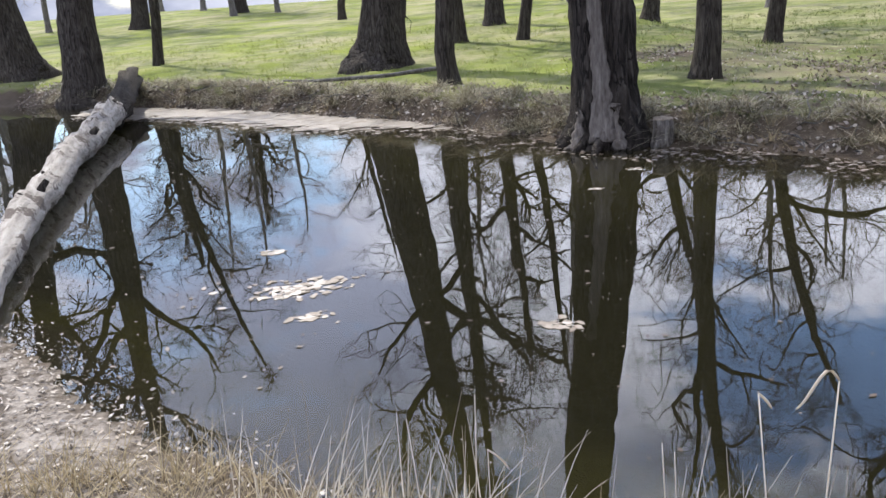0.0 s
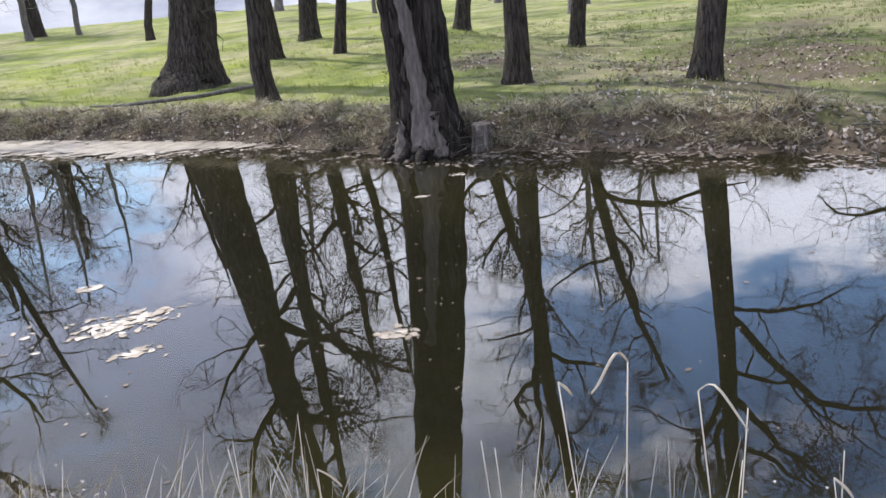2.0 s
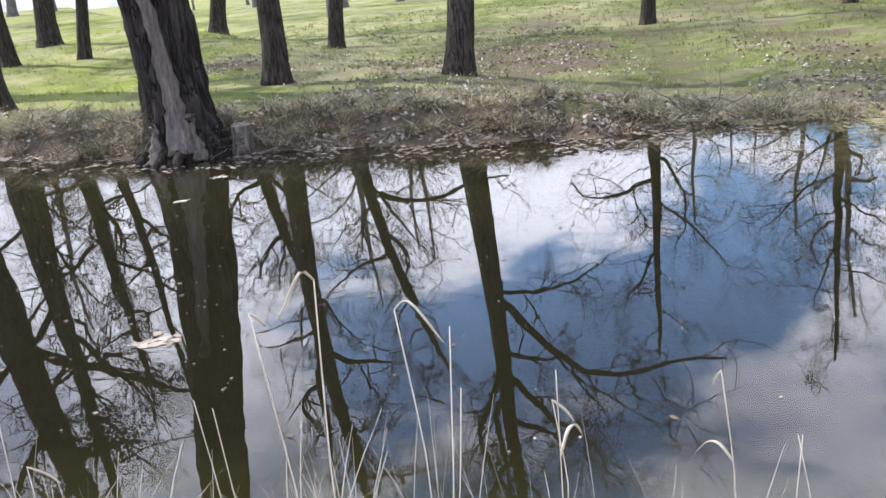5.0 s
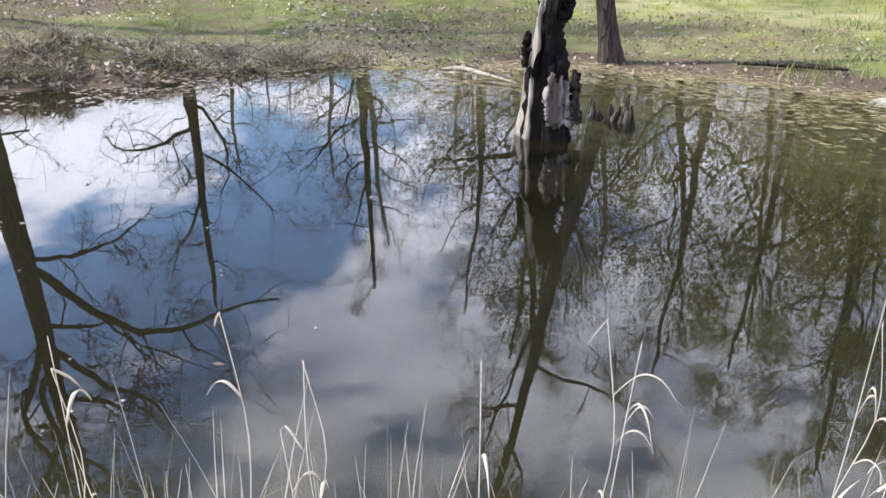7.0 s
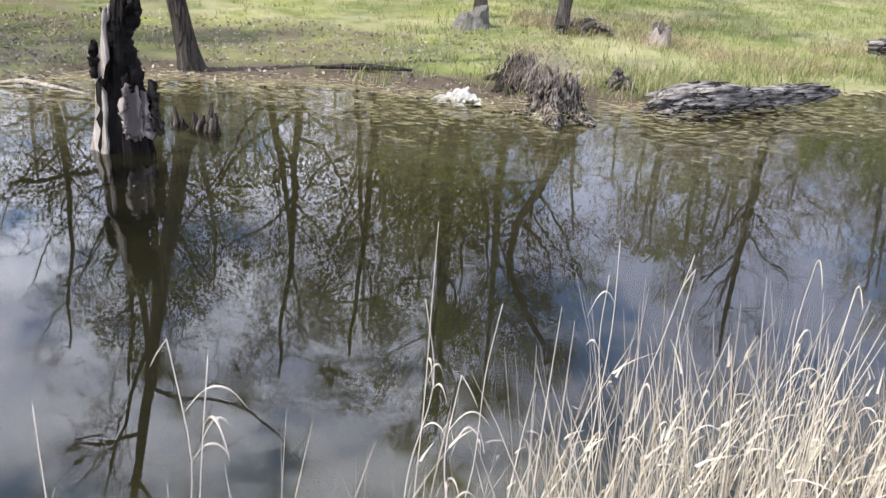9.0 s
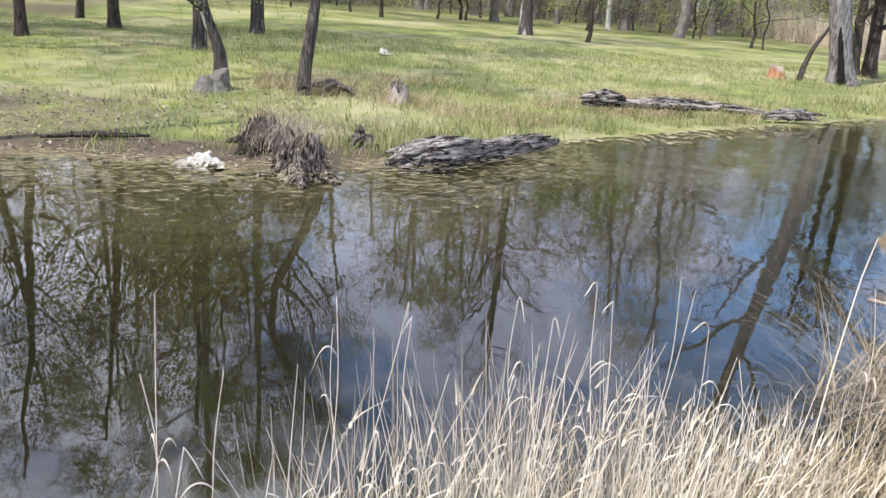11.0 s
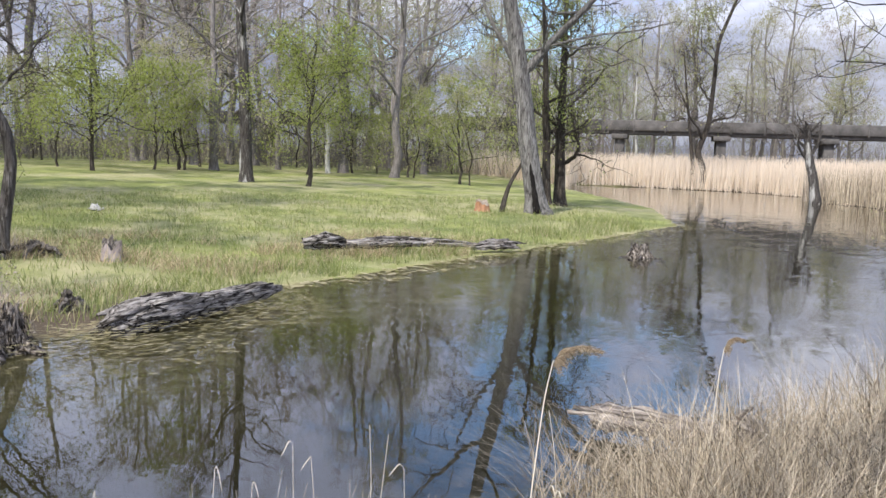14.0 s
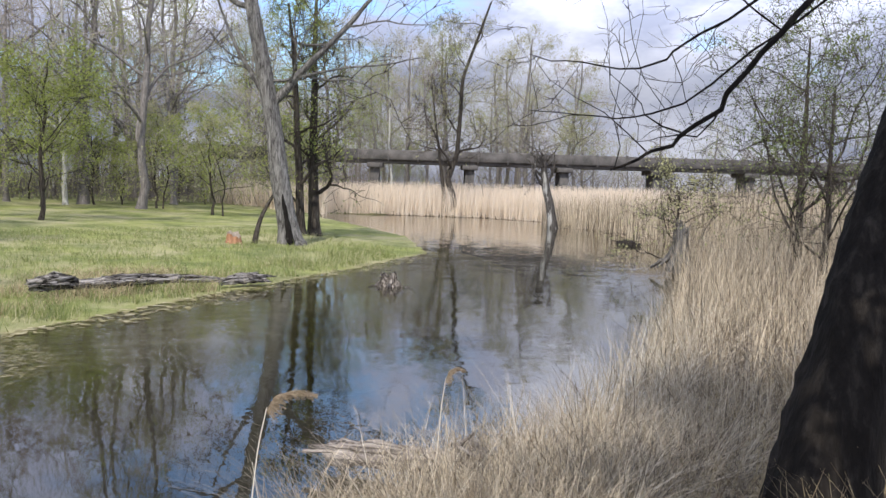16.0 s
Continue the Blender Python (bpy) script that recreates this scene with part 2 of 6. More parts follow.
def foliage(name, a, b_, dry=None, translucent=0.35):
    m, nt, b = material(name, 0.6, 0.3)
    g = nt.nodes.new("ShaderNodeNewGeometry")
    c = ramp(nt, g.outputs["Random Per Island"], [(0.0, a), (1.0, b_)] if not dry else [(0.0, a), (0.6, b_), (0.85, dry), (1.0, dry)])
    nt.links.new(c, b.inputs["Base Color"])
    out = nt.nodes["Material Output"]
    tr = nt.nodes.new("ShaderNodeBsdfTranslucent")
    nt.links.new(c, tr.inputs["Color"])
    mx = nt.nodes.new("ShaderNodeMixShader")
    mx.inputs[0].default_value = translucent
    nt.links.new(b.outputs[0], mx.inputs[1])
    nt.links.new(tr.outputs[0], mx.inputs[2])
    nt.links.new(mx.outputs[0], out.inputs["Surface"])
    return m


M_LEAF = foliage("spring_leaves", (0.20, 0.255, 0.055), (0.37, 0.40, 0.12), None, 0.5)
M_LEAF_PALE = foliage("budding_leaves", (0.28, 0.29, 0.13), (0.44, 0.42, 0.22), None, 0.5)
M_LEAF_DARK = foliage("green_leaves", (0.11, 0.16, 0.045), (0.22, 0.26, 0.08), None, 0.4)
M_LEAF_BROWN = foliage("brown_buds", (0.24, 0.19, 0.14), (0.40, 0.32, 0.24), None, 0.4)
M_GRASS = foliage("grass_blades", (0.112, 0.15, 0.042), (0.27, 0.30, 0.10), (0.44, 0.41, 0.24), 0.4)
M_GRASS_LUSH = foliage("lawn_blades", (0.12, 0.165, 0.03), (0.29, 0.33, 0.075), (0.40, 0.39, 0.19), 0.4)
# blades under the bank trees, their green darkened for crown shade
M_LEAF_SHADED = foliage("shaded_blades", (0.05, 0.07, 0.02), (0.16, 0.20, 0.055), (0.28, 0.27, 0.12), 0.35)
M_STRAW = foliage("dry_grass", (0.30, 0.24, 0.14), (0.52, 0.43, 0.27), (0.20, 0.15, 0.09), 0.3)
M_REED = foliage("dry_reed", (0.46, 0.40, 0.30), (0.75, 0.68, 0.56), (0.32, 0.27, 0.20), 0.3)
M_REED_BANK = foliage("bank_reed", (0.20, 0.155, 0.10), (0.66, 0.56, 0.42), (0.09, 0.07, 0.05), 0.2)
M_REED_FAR = foliage("far_reed", (0.58, 0.48, 0.37), (0.76, 0.66, 0.54), None, 0.35)
M_LITTER = foliage("dead_leaves", (0.10, 0.075, 0.058), (0.26, 0.21, 0.17), (0.35, 0.30, 0.26), 0.1)
M_SCUM = foliage("floating_litter", (0.22, 0.18, 0.14), (0.42, 0.36, 0.30), (0.56, 0.51, 0.45), 0.1)
M_ALGAE = foliage("algae_scum", (0.19, 0.165, 0.075), (0.31, 0.27, 0.135), (0.42, 0.37, 0.24), 0.2)
M_TUSSOCK = foliage("tussock_blades", (0.07, 0.062, 0.036), (0.24, 0.21, 0.13), (0.50, 0.45, 0.34), 0.25)
M_MAT = foliage("scum_sheet", (0.26, 0.225, 0.185), (0.40, 0.355, 0.305), (0.33, 0.29, 0.245), 0.1)
M_PLUME = foliage("reed_plume", (0.30, 0.225, 0.14), (0.52, 0.42, 0.30), None, 0.4)


def plain(name, a, b_, scale=3.0, rough=0.8, relief=0.01):
    m, nt, b = material(name, rough, 0.3)
    n = noise_tex(nt, coords(nt), scale, 6)
    nt.links.new(ramp(nt, n, [(0.3, a), (0.7, b_)]), b.inputs["Base Color"])
    bump(nt, b, n, 0.5, relief)
    return m


M_CONCRETE = plain("weathered_concrete", (0.05, 0.047, 0.045), (0.13, 0.12, 0.115), 1.2, 0.9)
M_WHITE = plain("white_scrap", (0.26, 0.25, 0.23), (0.52, 0.51, 0.48), 7.0, 0.7)


def ground_material():
    m, nt, b = material("meadow_ground", 0.95, 0.1)
    v = coords(nt)
    big = noise_tex(nt, v, 0.22, 5, 0.6)
    mid = noise_tex(nt, v, 1.6, 6, 0.7)
    fine = noise_tex(nt, v, 14.0, 5, 0.7)
    green = blend(nt, attribute(nt, "lawn_light"), blend(nt, fine, (0.13, 0.152, 0.048), (0.315, 0.328, 0.115)), blend(nt, fine, (0.12, 0.16, 0.026), (0.31, 0.345, 0.065)))
    green = blend(nt, ramp(nt, noise_tex(nt, v, 0.55, 4, 0.65), [(0.38, (0, 0, 0)), (0.6, (1, 1, 1))]), green, blend(nt, mid, (0.065, 0.085, 0.028), (0.18, 0.205, 0.075)))
    # grass under the right-hand trees, painted darker for the shade of their crowns
    green = blend(nt, attribute(nt, "shaded_green"), green, blend(nt, ramp(nt, noise_tex(nt, v, 3.5, 5, 0.7), [(0.35, (0, 0, 0)), (0.65, (1, 1, 1))]), (0.045, 0.062, 0.018), (0.17, 0.20, 0.06)))
    straw = blend(nt, fine, (0.24, 0.215, 0.12), (0.46, 0.42, 0.27))
    soil = blend(nt, mid, (0.035, 0.026, 0.019), (0.17, 0.135, 0.10))
    mud = blend(nt, fine, (0.17, 0.145, 0.12), (0.44, 0.40, 0.36))
    mud = blend(nt, ramp(nt, noise_tex(nt, v, 7.0, 6, 0.7), [(0.42, (0, 0, 0)), (0.58, (1, 1, 1))]), blend(nt, fine, (0.055, 0.045, 0.036), (0.18, 0.15, 0.125)), mud)
    # bed colour darkens with depth, for the light that deep water absorbs
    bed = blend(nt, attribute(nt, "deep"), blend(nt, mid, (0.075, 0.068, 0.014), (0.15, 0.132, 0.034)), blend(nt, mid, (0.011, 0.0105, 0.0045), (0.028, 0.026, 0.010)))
    streak = noise_tex(nt, coords(nt, (2.6, 0.8, 1.0)), 2.4, 6, 0.75)
    shallow = blend(nt, ramp(nt, streak, [(0.36, (0, 0, 0)), (0.64, (1, 1, 1))]), blend(nt, fine, (0.20, 0.175, 0.07), (0.34, 0.295, 0.135)), blend(nt, fine, (0.36, 0.31, 0.165), (0.58, 0.51, 0.32)))
    k = ramp(nt, math_node(nt, "ADD", math_node(nt, "MULTIPLY", big, 0.6), math_node(nt, "MULTIPLY", mid, 0.4)), [(0.46, (0, 0, 0)), (0.62, (1, 1, 1))])
    c = blend(nt, math_node(nt, "MULTIPLY", k, 0.85), green, straw)
    dry = attribute(nt, "dry")
    drk = ramp(nt, math_node(nt, "ADD", dry, math_node(nt, "MULTIPLY", math_node(nt, "SUBTRACT", mid, 0.5), 0.9)), [(0.35, (0, 0, 0)), (0.65, (1, 1, 1))])
    c = blend(nt, drk, c, soil)
    c = blend(nt, attribute(nt, "mud"), c, mud)
    c = blend(nt, attribute(nt, "shoal"), c, shallow)
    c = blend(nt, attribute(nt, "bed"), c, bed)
    nt.links.new(c, b.inputs["Base Color"])
    bump(nt, b, math_node(nt, "ADD", fine, mid), 0.6, 0.05)
    return m


M_GROUND = ground_material()


def water_material():
    m, nt, b = material("pond_water", 0.02)
    nt.nodes.remove(b)
    # each noise tips the surface a little: fine ripples over a slow swell
    def tilt(scale, stretch, detail):
        n = nt.nodes.new("ShaderNodeTexNoise")
        n.inputs["Scale"].default_value, n.inputs["Detail"].default_value = scale, detail
        nt.links.new(coords(nt, stretch), n.inputs["Vector"])
        d = nt.nodes.new("ShaderNodeVectorMath")
        d.operation = "SUBTRACT"
        d.inputs[1].default_value = (0.5, 0.5, 0.5)
        nt.links.new(n.outputs["Color"], d.inputs[0])
        return d.outputs[0]

    def scaled(vec, amount):
        n = nt.nodes.new("ShaderNodeVectorMath")
        n.operation = "SCALE"
        nt.links.new(vec, n.inputs[0])
        if isinstance(amount, float):
            n.inputs["Scale"].default_value = amount
        else:
            nt.links.new(amount, n.inputs["Scale"])
        return n.outputs[0]

    def total(a, c):
        n = nt.nodes.new("ShaderNodeVectorMath")
        nt.links.new(a, n.inputs[0])
        if isinstance(c, tuple):
            n.inputs[1].default_value = c
        else:
            nt.links.new(c, n.inputs[1])
        return n.outputs[0]

    ruffle = attribute(nt, "ruffle")
    gusts = ramp(nt, noise_tex(nt, coords(nt), 0.5, 3), [(0.35, (0.35, 0.35, 0.35)), (0.62, (1, 1, 1))])
    fine = scaled(tilt(11.0, (1.0, 1.0, 1.0), 2.0), math_node(nt, "MULTIPLY", math_node(nt, "ADD", math_node(nt, "MULTIPLY", ruffle, 0.085), 0.003), gusts))
    swell = scaled(tilt(1.6, (1.0, 1.0, 1.0), 1.0), math_node(nt, "ADD", math_node(nt, "MULTIPLY", ruffle, 0.02), 0.006))
    tip = total(fine, swell)
    flat_tip = nt.nodes.new("ShaderNodeVectorMath")
    flat_tip.operation = "MULTIPLY"
    flat_tip.inputs[1].default_value = (1, 1, 0)
    nt.links.new(tip, flat_tip.inputs[0])
    bp = nt.nodes.new("ShaderNodeVectorMath")
    bp.operation = "NORMALIZE"
    nt.links.new(total(flat_tip.outputs[0], (0.0, 0.0, 1.0)), bp.inputs[0])
    fr = nt.nodes.new("ShaderNodeFresnel")
    fr.inputs["IOR"].default_value = 1.5
    nt.links.new(bp.outputs[0], fr.inputs["Normal"])
    gl = nt.nodes.new("ShaderNodeBsdfGlossy")
    gl.inputs["Roughness"].default_value = 0.012
    gl.inputs["Color"].default_value = (1, 1, 1, 1)
    nt.links.new(bp.outputs[0], gl.inputs["Normal"])
    tp = nt.nodes.new("ShaderNodeBsdfTransparent")
    tp.inputs["Color"].default_value = (0.92, 0.90, 0.72, 1)
    # fine silt in the water
    silt = nt.nodes.new("ShaderNodeBsdfDiffuse")
    silt.inputs["Color"].default_value = (0.17, 0.155, 0.085, 1)
    murk = nt.nodes.new("ShaderNodeMixShader")
    murk.inputs[0].default_value = 0.05
    nt.links.new(tp.outputs[0], murk.inputs[1])
    nt.links.new(silt.outputs[0], murk.inputs[2])
    mx = nt.nodes.new("ShaderNodeMixShader")
    nt.links.new(fr.outputs[0], mx.inputs[0])
    nt.links.new(murk.outputs[0], mx.inputs[1])
    nt.links.new(gl.outputs[0], mx.inputs[2])
    nt.links.new(mx.outputs[0], nt.nodes["Material Output"].inputs["Surface"])
    return m


M_WATER = water_material()


# ---------------------------------------------------------------- mesh helpers
class Geo:
    """Collects vertices and faces of one mesh."""

    def __init__(self):
        self.v, self.q, self.t, self.n = [], [], [], 0

    def add(self, verts, quads=None, tris=None):
        verts = np.asarray(verts, float).reshape(-1, 3)
        if quads is not None and len(quads):
            self.q.append(np.asarray(quads) + self.n)
        if tris is not None and len(tris):
            self.t.append(np.asarray(tris) + self.n)
        self.v.append(verts)
        self.n += len(verts)

    def mesh(self, name, smooth=True):
        me = bpy.data.meshes.new(name)
        v = np.concatenate(self.v)
        q = np.concatenate(self.q) if self.q else np.zeros((0, 4), int)
        t = np.concatenate(self.t) if self.t else np.zeros((0, 3), int)
        me.vertices.add(len(v))
        me.vertices.foreach_set("co", v.ravel())
        me.loops.add(q.size + t.size)
        me.loops.foreach_set("vertex_index", np.concatenate([q.ravel(), t.ravel()]).astype(np.int32))
        me.polygons.add(len(q) + len(t))
        start = np.concatenate([np.arange(len(q)) * 4, q.size + np.arange(len(t)) * 3]).astype(np.int32)
        me.polygons.foreach_set("loop_start", start)
        me.update(calc_edges=True)
        me.polygons.foreach_set("use_smooth", np.full(len(q) + len(t), smooth))
        me.validate()
        return me


def part(name, geo, mat, parent=None, label="", smooth=True):
    ob = new(name, geo.mesh(name, smooth) if isinstance(geo, Geo) else geo)
    if not ob.data.materials:
        ob.data.materials.append(mat)
    if parent is not None:
        ob.parent = parent
    if label:
        ob["label"] = label
    return ob


def thing(name, x, y, z, label, category, group="", kind="", rz=0.0):
    ob = new(name)
    ob.empty_display_size = 0.1
    ob.matrix_basis = pose(x, y, z, 0, 0, rz)
    return tagged(ob, label, category, group, kind)


def tube(g, pts, rad, n=6, ridge=0.0, rng=None, cap=True, lobes=5, squash=1.0):
    """A tapered limb along pts. ridge: uneven girth, as a share of the radius."""
    pts = np.asarray(pts, float)
    rad = np.asarray(rad, float)
    m = len(pts)
    tan = np.gradient(pts, axis=0)
    tan /= np.linalg.norm(tan, axis=1)[:, None] + 1e-9
    ref = np.array([1.0, 0, 0]) if abs(tan[0][0]) < 0.8 else np.array([0, 1.0, 0])
    a = ref - tan * (tan @ ref)[:, None]
    a /= np.linalg.norm(a, axis=1)[:, None] + 1e-9
    b = np.cross(tan, a)
    th = np.linspace(0, 2 * np.pi, n, endpoint=False)
    rr = rad[:, None] * np.ones((1, n))
    if ridge and rng is not None:
        ph = rng.uniform(0, 6.28, 4)
        along = np.linspace(0, 1, m)[:, None] * m * 0.35
        rr = rr * (1 + ridge * (0.5 * np.sin(lobes * th + ph[0] + 0.4 * along) + 0.35 * np.sin((2 * lobes + 1) * th + ph[1] - 0.3 * along)
                                + 0.5 * np.sin(2 * th + ph[2] + along) + rng.uniform(-0.5, 0.5, (m, n))))
    v = pts[:, None, :] + rr[:, :, None] * (np.cos(th)[None, :, None] * a[:, None, :] + squash * np.sin(th)[None, :, None] * b[:, None, :])
    i = np.arange(m - 1)[:, None] * n
    j = np.arange(n)[None, :]
    k = (j + 1) % n
    q = np.stack([i + j, i + k, i + n + k, i + n + j], -1).reshape(-1, 4)
    v = v.reshape(-1, 3)
    if cap:
        v = np.vstack([v, pts[0], pts[-1]])
        c0, c1 = m * n, m * n + 1
        jj = np.arange(n)
        kk = (jj + 1) % n
        t = np.vstack([np.stack([np.full(n, c0), kk, jj], -1), np.stack([np.full(n, c1), (m - 1) * n + jj, (m - 1) * n + kk], -1)])
        g.add(v, q, t)
    else:
        g.add(v, q)


def flakes(g, centers, size, rng, flat=0.3, aspect=0.6):
    """Small leaf-like diamonds, one island each."""
    n = len(centers)
    if not n:
        return
    u = rng.normal(size=(n, 3))
    u[:, 2] *= flat
    u /= np.linalg.norm(u, axis=1)[:, None]
    w = np.cross(u, np.array([0, 0, 1.0]) + flat * rng.normal(size=(n, 3)))
    w /= np.linalg.norm(w, axis=1)[:, None] + 1e-9
    s = size * rng.uniform(0.6, 1.4, n)[:, None]
    c = np.asarray(centers)
    v = np.stack([c - u * s, c + w * s * aspect, c + u * s, c - w * s * aspect], 1).reshape(-1, 3)
    g.add(v, np.arange(4 * n).reshape(-1, 4))


def blades(g, base, height, rng, lean=0.35, width=0.006, bend=0.5, seg=2):
    """Grass blades or stalks: narrow ribbons that bend over."""
    n = len(base)
    if not n:
        return
    base = np.asarray(base, float)
    h = np.asarray(height, float) * np.ones(n)
    ang = rng.uniform(0, 2 * np.pi, n)
    d = np.stack([np.cos(ang), np.sin(ang), np.zeros(n)], 1)
    side = np.stack([-np.sin(ang + 0.6), np.cos(ang + 0.6), np.zeros(n)], 1)
    ln = lean * rng.uniform(0.1, 1.0, n)
    rows = []
    for k in range(seg + 1):
        f = k / seg
        p = base + np.outer(h * f * (1 - bend * 0.35 * f * ln), (0, 0, 1)) + d * (h * ln * (f + bend * f * f))[:, None]
        w = width * (1 - 0.85 * f) * np.ones(n)
        rows += [p - side * w[:, None], p + side * w[:, None]]
    v = np.stack(rows, 1).reshape(-1, 3)
    m = 2 * (seg + 1)
    o = np.arange(n)[:, None] * m
    q = np.concatenate([o + np.array([[2 * k, 2 * k + 1, 2 * k + 3, 2 * k + 2]]) for k in range(seg)])
    g.add(v, q)


# ---------------------------------------------------------------- the lie of the land
FAR_SHORE = [(-60, 40), (-20, 27), (-10, 22.3), (-6.4, 19.8), (-4.4, 18.5), (-0.7, 15), (1.8, 11.9), (3.7, 10.4), (5.0, 9.2), (6.2, 8.05), (7.7, 7.3), (8.5, 6.5),
             (9.2, 5.3), (9.8, 4.1), (10.1, 2.3), (9.9, 0.7), (9.5, -0.4), (10.0, -1.7), (12.3, -4.6), (13.7, -7.4), (15.2, -10.5), (17.0, -14.3), (19.6, -19.5), (26, -24.5), (35, -29), (44, -33.3), (46, -36)]
REED_SHORE = [(43, -39.5), (38, -42.6), (33, -42), (29.5, -38.5), (22.7, -35.3), (17, -30)]
NEAR_SHORE = [(12.2, -23.0), (9.2, -17.8), (6.0, -11.6), (4.5, -8.3), (3.95, -6.4), (3.8, -5.3), (3.65, -4.4), (3.3, -3.1), (2.8, -1.7), (2.3, -0.3), (1.9, 0.8), (1.5, 1.7), (0.9, 2.35),
              (0.2, 2.8), (-0.6, 3.3), (-1.2, 3.7), (-1.7, 4.1), (-2.5, 5), (-3.3, 5.8), (-5, 6.8), (-10, 8.6), (-20, 11), (-60, 18)]
SHORE = np.array(FAR_SHORE + REED_SHORE + NEAR_SHORE, float)


def shore_distance(x, y, line=SHORE, closed=True):
    """Metres to the water's edge; below zero on the water."""
    p = np.stack([np.ravel(x), np.ravel(y)], 1)
    a = line
    b = np.roll(line, -1, axis=0)
    if not closed:
        a, b = line[:-1], line[1:]
    best = np.full(len(p), 1e9)
    inside = np.zeros(len(p), bool)
    for s, e in zip(a, b):
        d = e - s
        f = np.clip(((p - s) @ d) / (d @ d), 0, 1)
        best = np.minimum(best, np.hypot(*(p - s - f[:, None] * d).T))
        with np.errstate(divide="ignore", invalid="ignore"):
            inside ^= ((s[1] > p[:, 1]) != (e[1] > p[:, 1])) & (p[:, 0] < d[0] * (p[:, 1] - s[1]) / d[1] + s[0])
    return np.where(inside & closed, -best, best).reshape(np.shape(x))


def shore_parts(x, y):
    """Signed distance to the water's edge, and distances to the far, reed and near shores."""
    far_d, reed_d, near_d = (shore_distance(x, y, np.array(part_, float), False) for part_ in (FAR_SHORE, REED_SHORE, NEAR_SHORE))
    p = np.stack([np.ravel(x), np.ravel(y)], 1)
    inside = np.zeros(len(p), bool)
    with np.errstate(divide="ignore", invalid="ignore"):
        for a, b in zip(SHORE, np.roll(SHORE, -1, axis=0)):
            if a[1] != b[1]:
                inside ^= ((a[1] > p[:, 1]) != (b[1] > p[:, 1])) & (p[:, 0] < (b[0] - a[0]) * (p[:, 1] - a[1]) / (b[1] - a[1]) + a[0])
    near_most = np.minimum(np.minimum(far_d, reed_d), near_d)
    return np.where(inside.reshape(np.shape(x)), -near_most, near_most), far_d, reed_d, near_d


def wave(x, y, s, seed=0.0):
    return (np.sin(x * s + 1.3 + seed) * np.cos(y * s * 1.13 + seed * 2.1) + 0.6 * np.sin(x * s * 2.3 - y * s * 1.7 + seed) + 0.35 * np.sin(x * s * 4.1 + y * s * 3.7 + 2 * seed)) / 1.9


def smooth(a, b, x):
    t = np.clip((x - a) / (b - a), 0, 1)
    return t * t * (3 - 2 * t)


